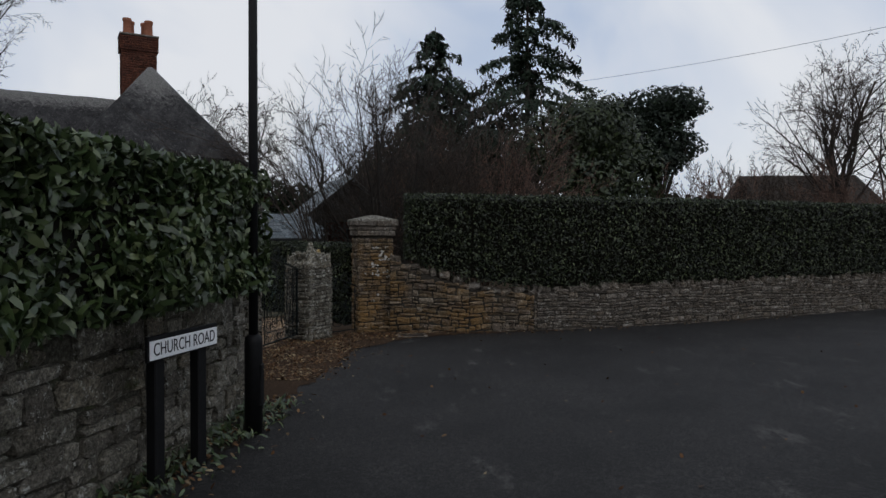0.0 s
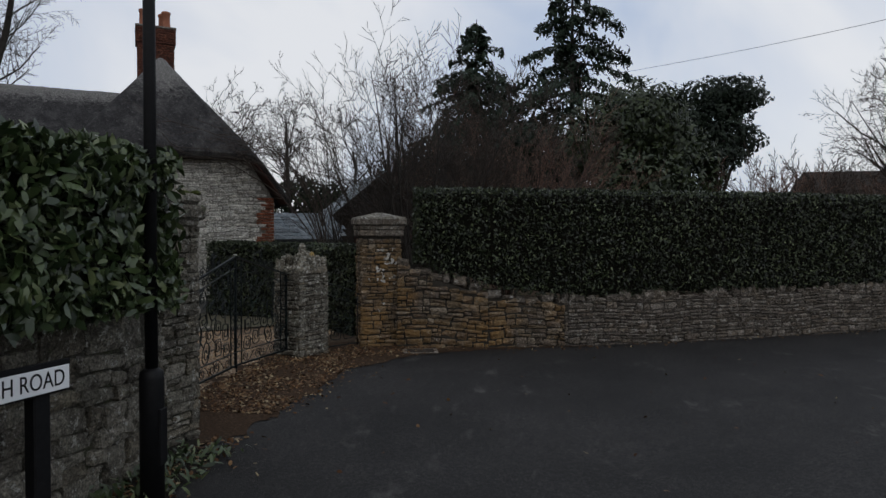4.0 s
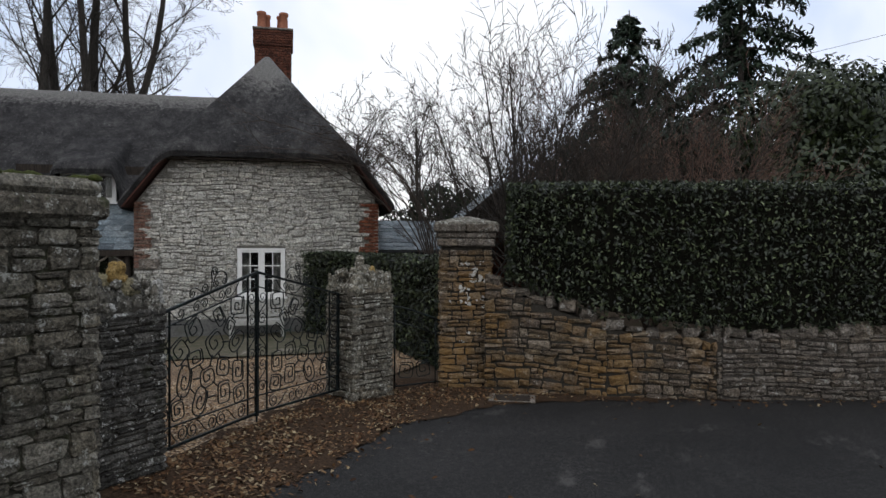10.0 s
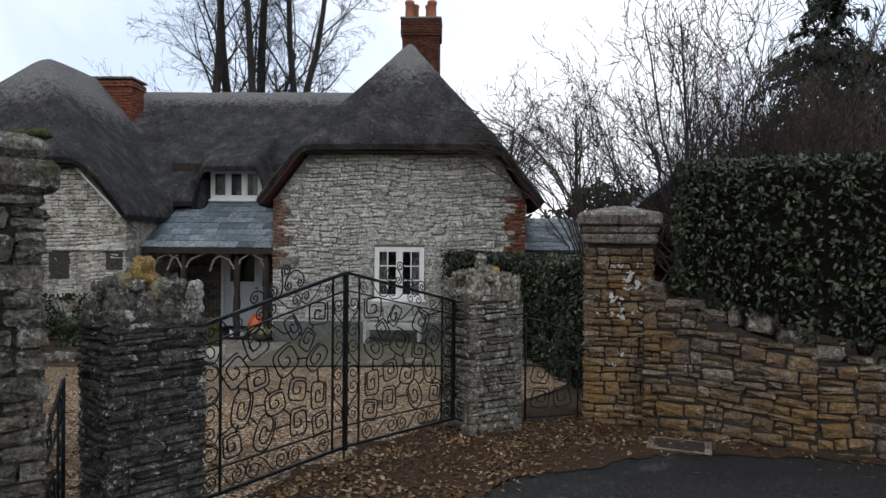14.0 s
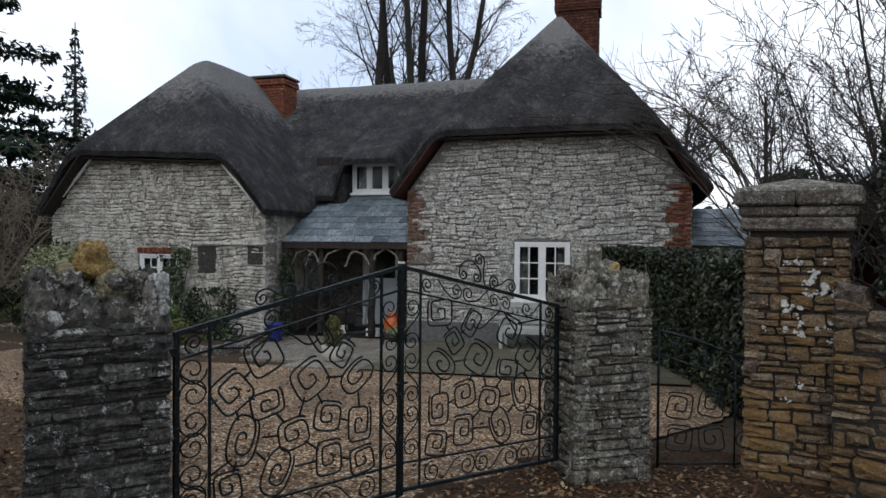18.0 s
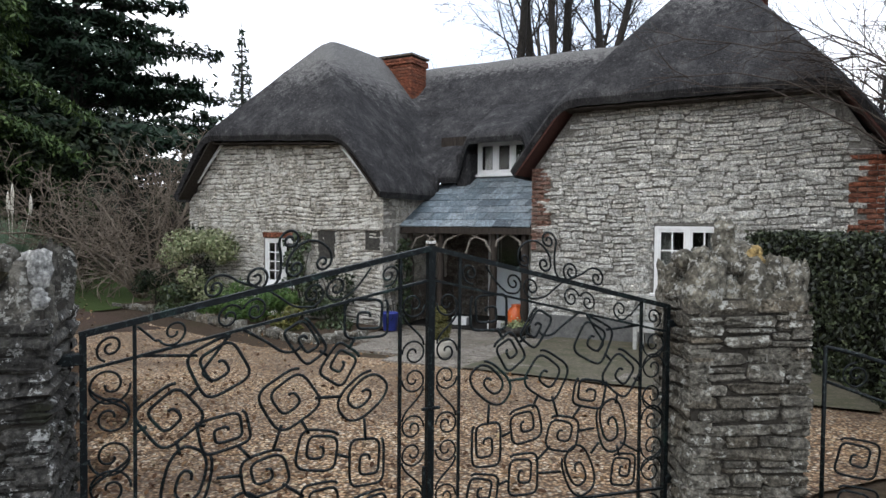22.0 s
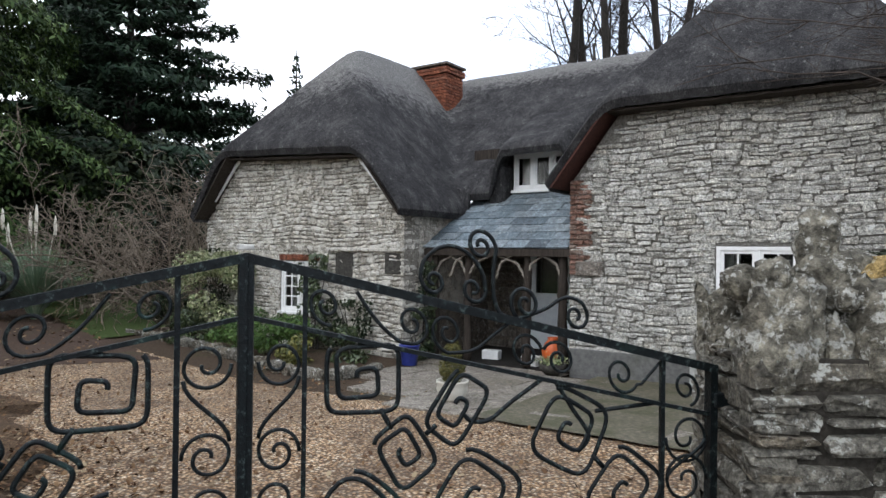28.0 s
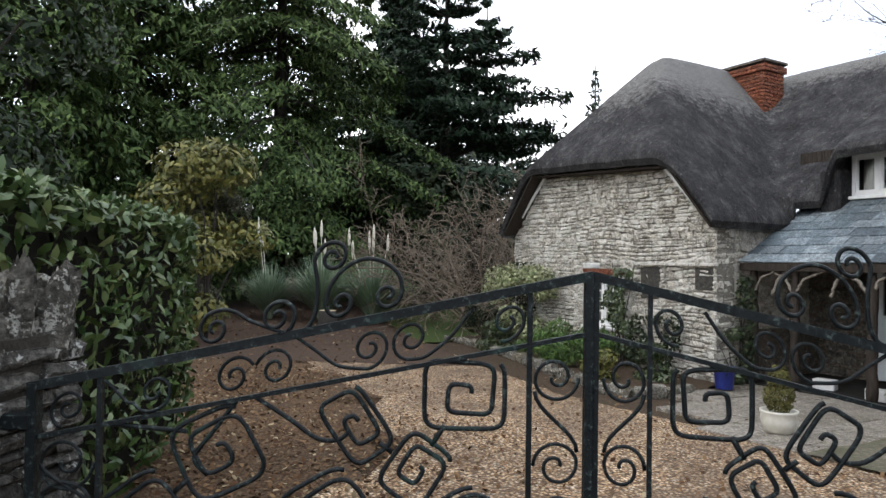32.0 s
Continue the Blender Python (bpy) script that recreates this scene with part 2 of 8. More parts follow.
def asphalt_material():
    m, nt, b = material("asphalt", 0.8, 0.0, 0.25)
    pos = node_place(nt)
    chip = node_noise(nt, 95.0, 5.0, 0.7, pos)
    col = node_ramp(nt, chip, [(0.32, (0.003, 0.003, 0.003)), (0.52, (0.0105, 0.0103, 0.0105)), (0.66, (0.066, 0.063, 0.060))])
    grit = node_noise(nt, 26.0, 6.0, 0.75, pos)
    col = node_mix(nt, 0.85, col, node_ramp(nt, grit, [(0.34, (0.35, 0.35, 0.36)), (0.5, (0.9, 0.9, 0.9)), (0.66, (2.1, 2.06, 2.0))]), "MULTIPLY")
    worn = node_noise(nt, 0.7, 5.0, 0.65, pos)
    col = node_mix(nt, 0.8, col, node_ramp(nt, worn, [(0.3, (0.55, 0.55, 0.55)), (0.7, (1.7, 1.68, 1.65))]), "MULTIPLY")
    scuff = node_noise(nt, 2.4, 8.0, 0.72, pos, (1.0, 0.45, 1.0))
    col = node_mix(nt, node_ramp(nt, scuff, [(0.585, (0, 0, 0)), (0.68, (0.6, 0.6, 0.6))]), col, (0.085, 0.081, 0.076))
    nt.links.new(col, b.inputs["Base Color"])
    node_bump(nt, b, chip, 0.7, 0.008)
    return m


M_ASPHALT = asphalt_material()
M_SOIL = speckled("soil", [(0.3, (0.03, 0.022, 0.016)), (0.7, (0.085, 0.06, 0.04))], 25.0, 0.95, 0.1, 0.6, 0.02, ((0.045, 0.05, 0.02), 0.55))
M_LITTER = speckled("leaf_mould", [(0.28, (0.014, 0.010, 0.007)), (0.5, (0.042, 0.026, 0.016)), (0.72, (0.11, 0.07, 0.042))], 40.0, 0.95, 0.1, 0.8, 0.02, ((0.05, 0.045, 0.035), 0.6))
M_VERGE = speckled("dirty_road_edge", [(0.3, (0.008, 0.007, 0.006)), (0.55, (0.02, 0.018, 0.014)), (0.78, (0.07, 0.055, 0.035))], 45.0, 0.9, 0.15, 0.8, 0.02, ((0.03, 0.033, 0.012), 0.56), stain_scale=3.0)
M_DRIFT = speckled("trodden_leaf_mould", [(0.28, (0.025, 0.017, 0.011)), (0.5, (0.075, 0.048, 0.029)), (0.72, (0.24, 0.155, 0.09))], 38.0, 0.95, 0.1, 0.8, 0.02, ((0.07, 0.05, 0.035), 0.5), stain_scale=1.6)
M_GRASS = speckled("grass_ground", [(0.3, (0.02, 0.035, 0.01)), (0.7, (0.07, 0.095, 0.03))], 30.0, 0.95, 0.1, 0.7, 0.03, ((0.06, 0.05, 0.03), 0.6))
M_DRIVE = speckled("earth_drive", [(0.3, (0.03, 0.02, 0.015)), (0.7, (0.10, 0.068, 0.05))], 35.0, 0.95, 0.1, 0.6, 0.02, ((0.06, 0.055, 0.03), 0.58))
M_RUBBLE = stone_material("grey_rubble_stone", [(0.52, 0.505, 0.465), (0.66, 0.645, 0.595), (0.40, 0.385, 0.35), (0.59, 0.56, 0.495), (0.72, 0.71, 0.66)], ((0.70, 0.70, 0.67), 0.58), None)
M_RUBBLE_L = stone_material("pale_rubble_stone", [(0.55, 0.51, 0.44), (0.67, 0.625, 0.545), (0.44, 0.41, 0.355), (0.70, 0.66, 0.585)], ((0.68, 0.66, 0.60), 0.50), None, lichen_scale=3.6)
M_OCHRE = stone_material("rust_stained_stone", [(0.11, 0.085, 0.06), (0.21, 0.16, 0.105), (0.13, 0.105, 0.085), (0.20, 0.16, 0.125), (0.31, 0.26, 0.20)], ((0.44, 0.42, 0.37), 0.64), None, ((0.27, 0.15, 0.042), 0.52))
M_MORTAR_G = speckled("weathered_wall_mortar", [(0.3, (0.03, 0.027, 0.024)), (0.7, (0.10, 0.09, 0.08))], 40.0, 0.95, 0.1, 0.7, 0.015, ((0.03, 0.027, 0.022), 0.56), stain_scale=3.0)
M_GREYWALL = stone_material("weathered_wall_stone", [(0.15, 0.13, 0.11), (0.25, 0.22, 0.19), (0.10, 0.085, 0.07), (0.20, 0.165, 0.13)], ((0.36, 0.35, 0.32), 0.60), None)
M_DARKSTONE = stone_material("dark_damp_stone", [(0.085, 0.08, 0.072), (0.15, 0.142, 0.128), (0.05, 0.047, 0.043), (0.11, 0.104, 0.092)], ((0.52, 0.52, 0.49), 0.60), ((0.030, 0.032, 0.018), 0.58))
M_MOSSSTONE = stone_material("mossy_pier_stone", [(0.15, 0.14, 0.115), (0.26, 0.24, 0.20), (0.10, 0.09, 0.075), (0.21, 0.185, 0.14)], ((0.44, 0.44, 0.40), 0.60), ((0.045, 0.054, 0.02), 0.6))
M_GATESTONE = stone_material("lichened_pillar_stone", [(0.18, 0.168, 0.14), (0.26, 0.243, 0.205), (0.125, 0.115, 0.095), (0.23, 0.195, 0.145)], ((0.50, 0.50, 0.45), 0.59), None, lichen_scale=12.0)
M_MORTAR = speckled("old_lime_mortar", [(0.3, (0.07, 0.064, 0.055)), (0.7, (0.17, 0.155, 0.13))], 45.0, 0.95, 0.1, 0.7, 0.015)
M_MORTAR_M = speckled("mossy_mortar", [(0.3, (0.022, 0.02, 0.015)), (0.5, (0.05, 0.047, 0.037)), (0.7, (0.13, 0.125, 0.105))], 40.0, 0.95, 0.1, 0.9, 0.02, ((0.045, 0.052, 0.02), 0.52), stain_scale=4.0)
M_LIME = speckled("old_limewash", [(0.3, (0.08, 0.074, 0.062)), (0.5, (0.19, 0.175, 0.15)), (0.7, (0.38, 0.36, 0.32))], 35.0, 0.95, 0.1, 0.9, 0.02, ((0.2, 0.185, 0.16), 0.55), stain_scale=5.0)
M_WALLMORTAR = speckled("weathered_joint_mortar", [(0.3, (0.08, 0.075, 0.067)), (0.5, (0.19, 0.18, 0.16)), (0.7, (0.34, 0.325, 0.295))], 35.0, 0.95, 0.1, 0.9, 0.02)
M_MORTAR_P = speckled("pillar_mortar", [(0.3, (0.09, 0.088, 0.08)), (0.5, (0.17, 0.165, 0.15)), (0.7, (0.28, 0.275, 0.255))], 35.0, 0.95, 0.1, 0.9, 0.02, ((0.05, 0.048, 0.042), 0.55), stain_scale=6.0)
M_MORTAR_D = speckled("dark_mortar", [(0.3, (0.022, 0.02, 0.017)), (0.7, (0.065, 0.058, 0.048))], 45.0, 0.95, 0.1, 0.7, 0.015)
M_BRICK = stone_material("red_brick", [(0.27, 0.095, 0.055), (0.34, 0.125, 0.07), (0.21, 0.08, 0.052), (0.30, 0.14, 0.09)], ((0.30, 0.25, 0.21), 0.7), None, grain=90.0)
M_BRICK_P = stone_material("worn_pink_brick", [(0.25, 0.13, 0.095), (0.31, 0.19, 0.15), (0.21, 0.12, 0.09), (0.30, 0.24, 0.20)], ((0.33, 0.30, 0.27), 0.6), None, grain=90.0)
M_BRICK_D = stone_material("sooty_brick", [(0.13, 0.05, 0.033), (0.18, 0.07, 0.045), (0.09, 0.04, 0.03), (0.20, 0.08, 0.05)], None, None, grain=90.0)
M_WHITE = speckled("white_paint", [(0.3, (0.70, 0.70, 0.68)), (0.7, (0.80, 0.80, 0.79))], 14.0, 0.5, 0.4, 0.08, 0.003)
M_IRON = speckled("black_iron_paint", [(0.3, (0.0025, 0.003, 0.0035)), (0.57, (0.005, 0.008, 0.009)), (0.67, (0.055, 0.075, 0.070))], 60.0, 0.5, 0.2, 0.7, 0.006, ((0.028, 0.070, 0.058), 0.60), stain_scale=4.0)
M_BLACK = speckled("black_gloss_paint", [(0.3, (0.003, 0.003, 0.0035)), (0.7, (0.008, 0.008, 0.009))], 30.0, 0.55, 0.18, 0.15, 0.003)
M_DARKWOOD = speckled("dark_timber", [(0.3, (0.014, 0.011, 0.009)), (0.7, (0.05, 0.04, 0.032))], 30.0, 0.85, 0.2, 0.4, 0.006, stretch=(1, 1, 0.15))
# Near-black: the lack of light indoors is put into this colour.
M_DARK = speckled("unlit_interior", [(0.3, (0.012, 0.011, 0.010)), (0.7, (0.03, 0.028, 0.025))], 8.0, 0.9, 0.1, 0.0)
M_CURTAIN = speckled("pale_curtain", [(0.3, (0.16, 0.16, 0.15)), (0.7, (0.3, 0.3, 0.28))], 10.0, 0.9, 0.1, 0.1, 0.01)

m_glass, nt_, b_ = material("window_glass", 0.06, 0.0, 0.5)
b_.inputs["Base Color"].default_value = (0.9, 0.93, 0.93, 1)
b_.inputs["Transmission Weight"].default_value = 1.0
b_.inputs["IOR"].default_value = 1.45
M_GLASS = m_glass


def thatch_material():
    m, nt, b = material("weathered_thatch", 0.95, 0.0, 0.1)
    pos = node_place(nt)
    reed = node_noise(nt, 60.0, 5.0, 0.7, pos, (1.0, 1.0, 0.22))
    mid = node_noise(nt, 3.0, 6.0, 0.62, pos, (1.0, 1.0, 0.6))
    col = node_ramp(nt, mid, [(0.28, (0.022, 0.021, 0.022)), (0.5, (0.041, 0.040, 0.041)), (0.72, (0.085, 0.083, 0.082))])
    col = node_mix(nt, 0.8, col, node_ramp(nt, reed, [(0.3, (0.3, 0.3, 0.3)), (0.5, (0.95, 0.95, 0.95)), (0.68, (1.9, 1.87, 1.83))]), "MULTIPLY")
    pale = node_noise(nt, 15.0, 8.0, 0.82, pos, (1.0, 1.0, 0.6))
    col = node_mix(nt, node_ramp(nt, pale, [(0.56, (0, 0, 0)), (0.66, (0.6, 0.6, 0.6))]), col, (0.22, 0.215, 0.207))
    dark = node_noise(nt, 11.0, 7.0, 0.8, pos, (1.0, 1.0, 0.5))
    col = node_mix(nt, node_ramp(nt, dark, [(0.36, (0.75, 0.75, 0.75)), (0.48, (0, 0, 0))]), col, (0.014, 0.0135, 0.014))
    at = nt.nodes.new("ShaderNodeAttribute")
    at.attribute_name = "ridge_wear"
    frost = node_noise(nt, 9.0, 9.0, 0.78, pos)
    amount = node_math(nt, "ADD", node_math(nt, "MULTIPLY", at.outputs["Fac"], 0.95), node_math(nt, "MULTIPLY", node_math(nt, "SUBTRACT", frost, 0.5), 1.5))
    col = node_mix(nt, node_ramp(nt, amount, [(0.28, (0, 0, 0)), (0.58, (0.85, 0.85, 0.85))]), col, node_ramp(nt, reed, [(0.3, (0.05, 0.049, 0.048)), (0.5, (0.17, 0.165, 0.158)), (0.68, (0.38, 0.37, 0.35))]))
    nt.links.new(col, b.inputs["Base Color"])
    h = node_math(nt, "ADD", reed, node_math(nt, "MULTIPLY", pale, 0.8))
    node_bump(nt, b, h, 0.8, 0.03)
    return m


def gravel_material():
    m, nt, b = material("golden_gravel", 0.85, 0.0, 0.25)
    pos = node_place(nt)
    v = nt.nodes.new("ShaderNodeTexVoronoi")
    v.inputs["Scale"].default_value = 36.0
    nt.links.new(pos, v.inputs["Vector"])
    sep = nt.nodes.new("ShaderNodeSeparateColor")
    nt.links.new(v.outputs["Color"], sep.inputs["Color"])
    col = node_ramp(nt, sep.outputs["Red"], [(0.0, (0.14, 0.08, 0.045)), (0.25, (0.40, 0.25, 0.135)), (0.55, (0.54, 0.36, 0.205)), (0.8, (0.66, 0.51, 0.34)), (0.92, (0.72, 0.62, 0.48)), (1.0, (0.26, 0.13, 0.065))])
    col = node_mix(nt, 0.85, col, node_ramp(nt, v.outputs["Distance"], [(0.22, (1.2, 1.2, 1.2)), (0.62, (0.10, 0.09, 0.08))]), "MULTIPLY")
    big = node_noise(nt, 0.9, 4.0, 0.6, pos)
    col = node_mix(nt, node_ramp(nt, big, [(0.40, (0, 0, 0)), (0.66, (0.66, 0.66, 0.66))]), col, (0.085, 0.058, 0.040))
    nt.links.new(col, b.inputs["Base Color"])
    node_bump(nt, b, node_math(nt, "SUBTRACT", 1.0, v.outputs["Distance"]), 0.9, 0.02)
    return m


M_THATCH, M_GRAVEL = thatch_material(), gravel_material()
M_SLATE = stone_material("blue_grey_slate", [(0.13, 0.165, 0.19), (0.25, 0.295, 0.325), (0.06, 0.075, 0.09), (0.30, 0.34, 0.36), (0.16, 0.20, 0.225), (0.09, 0.115, 0.135)], ((0.42, 0.44, 0.43), 0.64), None, grain=50.0, rough=0.5, bump=0.25)
M_PAVE = stone_material("worn_paving", [(0.24, 0.21, 0.175), (0.30, 0.27, 0.23), (0.20, 0.175, 0.14)], ((0.38, 0.36, 0.32), 0.62), ((0.075, 0.08, 0.04), 0.58), rough=0.75, bump=0.3)
M_LAUREL = leaf_material("laurel_leaf", [(0.011, 0.021, 0.007), (0.028, 0.047, 0.015), (0.055, 0.080, 0.029), (0.016, 0.031, 0.010), (0.12, 0.145, 0.065)], 0.38, 0.45)
# Darker, duller laurel copy: the tree's shade is put into the leaf colour.
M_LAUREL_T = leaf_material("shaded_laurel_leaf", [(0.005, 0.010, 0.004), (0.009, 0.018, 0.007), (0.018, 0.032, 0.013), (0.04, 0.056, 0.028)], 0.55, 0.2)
# The palest tone paints in the highlights on the hedge leaves.
M_HEDGE = leaf_material("clipped_hedge_leaf", [(0.004, 0.007, 0.003), (0.009, 0.014, 0.006), (0.032, 0.045, 0.018), (0.006, 0.010, 0.004), (0.115, 0.140, 0.070)], 0.46, 0.38)
# Laurel tones lightened: this hedge's lit look is put into the leaf colour.
M_LAUREL_LIT = leaf_material("lit_laurel_leaf", [(0.018, 0.04, 0.011), (0.045, 0.085, 0.022), (0.085, 0.135, 0.04), (0.03, 0.06, 0.016), (0.15, 0.19, 0.07)], 0.42, 0.4)
M_YEW = leaf_material("yew_needles", [(0.005, 0.010, 0.004), (0.010, 0.018, 0.007), (0.022, 0.034, 0.014), (0.05, 0.06, 0.03)], 0.6, 0.2)
# Near-black filler: the shade between the hedge leaves is painted into this colour.
M_CORE = speckled("hedge_inner_shade", [(0.3, (0.003, 0.0035, 0.002)), (0.7, (0.010, 0.009, 0.006))], 20.0, 0.95, 0.1, 0.5, 0.02)
M_BARK = speckled("grey_bark", [(0.3, (0.018, 0.016, 0.014)), (0.7, (0.055, 0.048, 0.042))], 22.0, 0.9, 0.2, 0.6, 0.02, stretch=(1, 1, 0.25))
M_PALETWIG = speckled("pale_grey_twig", [(0.3, (0.09, 0.07, 0.052)), (0.7, (0.25, 0.205, 0.16))], 15.0, 0.9, 0.2, 0.0)
M_TWIG = speckled("brown_twig", [(0.3, (0.022, 0.018, 0.015)), (0.7, (0.085, 0.066, 0.054))], 15.0, 0.9, 0.2, 0.0)
M_REDTWIG = speckled("red_brown_twig", [(0.3, (0.06, 0.038, 0.030)), (0.7, (0.19, 0.12, 0.095))], 15.0, 0.9, 0.2, 0.0)

# ---- ground ----
gx = sorted(set([2.0, 22.0] + [round(-30 + 0.5 * i, 2) for i in range(97)] + [-2.65, -10.65, -900, -300, -120, -60, -42, 26, 40, 70, 150, 400, 900]))
gy = sorted(set([round(-8 + 0.5 * i, 2) for i in range(97)] + [-900, -300, -100, -50, -40, -20, 50, 70, 110, 200, 400, 900]))
g = Build()
for yy in gy:
    for xx in gx:
        g.v.append((xx, yy, ground_z(xx, yy) - 0.02))
nx_ = len(gx)
for j in range(len(gy) - 1):
    for i in range(nx_ - 1):
        g.f.append((j * nx_ + i, j * nx_ + i + 1, (j + 1) * nx_ + i + 1, (j + 1) * nx_ + i))
tagged(part("ground", g, M_SOIL, smooth=True), "dark damp earth and rough grass", "ground", kind="structure")


def sheet(name, outline, mat, lift, label, wobble=0.0, step=0.15, cells=0.6):
    """A thin sheet over the ground, cut to an outline with an uneven edge."""
    pts = []
    for (x0, y0), (x1, y1) in zip(outline, outline[1:] + outline[:1]):
        n = max(1, int(math.hypot(x1 - x0, y1 - y0) / step))
        for k in range(n):
            x, y = x0 + (x1 - x0) * k / n, y0 + (y1 - y0) * k / n
            if wobble:
                o = noise.noise_vector(Vector((x * 2.3, y * 2.3, 3.1)))
                o2 = noise.noise_vector(Vector((x * 9.0, y * 9.0, 7.7)))
                x, y = x + wobble * (o.x + 0.5 * o2.x), y + wobble * (o.y + 0.5 * o2.y)
            pts.append((x, y))
    bm = bmesh.new()
    f = bm.faces.new([bm.verts.new((x, y, 0)) for x, y in pts])
    bmesh.ops.triangulate(bm, faces=[f])
    lo, hi = min(p[0] for p in pts), max(p[0] for p in pts)
    cuts = [-2.65, -10.65, 2.0, 22.0] + [lo + cells * k for k in range(1, int((hi - lo) / cells))] if cells else [-2.65, -10.65]
    for c in cuts:
        if lo < c < hi:
            bmesh.ops.bisect_plane(bm, geom=bm.verts[:] + bm.edges[:] + bm.faces[:], plane_co=(c, 0, 0), plane_no=(1, 0, 0))
    for v in bm.verts:
        v.co.z = ground_z(v.co.x, v.co.y) + lift
    bmesh.ops.recalc_face_normals(bm, faces=bm.faces)
    me = bpy.data.meshes.new(name)
    bm.to_mesh(me)
    bm.free()
    if me.polygons[0].normal.z < 0:
        me.flip_normals()
    me.materials.append(mat)
    return tagged(new(name, me), label, "ground", kind="structure")


sheet("road", [(-2.6, -12), (-2.25, 4.4), (-1.9, 6.9), (-1.6, 8.4), (-1.45, 9.4), (-1.35, 10.8), (-0.8, 12.0), (-0.5, 12.9), (4.4, 14.2), (8.0, 15.4), (16.0, 19.0), (30.0, 25.0), (30.0, -12)], M_ASPHALT, 0.0, "dark worn asphalt road with pale scuffs", 0.0, 0.4, 2.0)
sheet("leaf_apron", [(-2.3, 6.8), (-1.75, 7.2), (-1.55, 8.4), (-1.42, 9.3), (-1.3, 10.6), (-0.75, 11.7), (0.4, 12.35), (2.2, 12.95), (1.8, 13.2), (-1.2, 13.2), (-2.7, 12.6), (-2.9, 8.4)], M_LITTER, 0.008, "brown leaf litter before the gates", 0.2, 0.06, 0)
sheet("wall_verge", [(-2.6, 3.0), (-2.08, 3.8), (-1.82, 5.0), (-1.58, 6.2), (-1.6, 7.0), (-2.2, 7.4), (-2.7, 5.0)], M_VERGE, 0.010, "leaves and weeds along the wall foot", 0.10, 0.08, 0)
sheet("gravel_yard", [(-2.62, 8.2), (-2.45, 12.9), (-2.35, 14.2), (-3.3, 15.5), (-4.4, 16.0), (-5.2, 14.8), (-6.5, 13.9), (-9.2, 12.4), (-10.6, 11.6), (-14.5, 10.2), (-17.5, 7.6), (-14.0, 5.2), (-6.0, 5.6)], M_GRAVEL, 0.004, "golden gravel yard with fallen leaves", 0.08, 0.12)
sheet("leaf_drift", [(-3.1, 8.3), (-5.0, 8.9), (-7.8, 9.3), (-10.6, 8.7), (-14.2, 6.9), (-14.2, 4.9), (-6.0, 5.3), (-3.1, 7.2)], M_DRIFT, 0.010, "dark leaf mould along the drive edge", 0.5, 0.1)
sheet("earth_drive", [(-13.0, 4.6), (-13.0, 10.6), (-17.5, 9.3), (-24.0, 7.2), (-40.0, 7.0), (-40.0, 1.0), (-22.0, 3.0)], M_DRIVE, 0.012, "brown earth drive leading past the trees", 0.15, 0.2)
sheet("lawn", [(-16.0, 9.6), (-24.5, 7.6), (-40.0, 7.4), (-44.0, 14.0), (-26.0, 15.0), (-19.0, 12.0)], M_GRASS, 0.016, "patchy winter lawn", 0.2, 0.25)
sheet("shaded_lawn", [(-4.0, 5.2), (-6.0, 5.4), (-14.0, 4.9), (-22.0, 2.6), (-40.0, 0.6), (-40.0, -12.0), (-4.0, -12.0)], M_GRASS, 0.016, "rough grass under the trees", 0.2, 0.25)

# ---- stones ----
STONE_SETS = {}


def stone_set(mat, sharp=False, count=9):
    """Meshes of roughly cut stones, one metre wide and high, front towards -y, with a chamfered uneven outline."""
    key = (mat.name, sharp)
    if key in STONE_SETS:
        return STONE_SETS[key]
    r = random.Random(len(STONE_SETS) + 5)
    out = []
    for _ in range(count):
        cx, cz, j = (0.015, 0.06, 0.012) if sharp else (0.075, 0.24, 0.085)
        base = [(-0.5 + cx, -0.5), (0.5 - cx, -0.5), (0.5, -0.5 + cz), (0.5, 0.5 - cz), (0.5 - cx, 0.5), (-0.5 + cx, 0.5), (-0.5, 0.5 - cz), (-0.5, -0.5 + cz)]
        ring = [(x + r.uniform(-j, j) * 0.6, z + r.uniform(-j, j) * 1.8) for x, z in base]
        ix, iz = (0.985, 0.95) if sharp else (0.955, 0.86)
        mid = [(x * 0.995, -0.3 + r.uniform(-0.12, 0.04), z * 0.985) for x, z in ring]
        front = [(x * ix + r.uniform(-j, j) * 0.25, -0.5 + r.uniform(-0.05, 0.18), z * iz + r.uniform(-j, j) * 0.6) for x, z in ring]
        b = Build().loft([[(x, 0.5, z) for x, z in ring], mid, front], cap=False)
        k = len(b.v)
        b.v.append((r.uniform(-0.1, 0.1), -0.52, r.uniform(-0.1, 0.1)))
        for i in range(8):
            b.f.append((k - 8 + i, k, k - 8 + (i + 1) % 8))
        me = b.mesh("stone", mat)
        fix_normals(me)
        out.append(me)
    STONE_SETS[key] = out
    return out


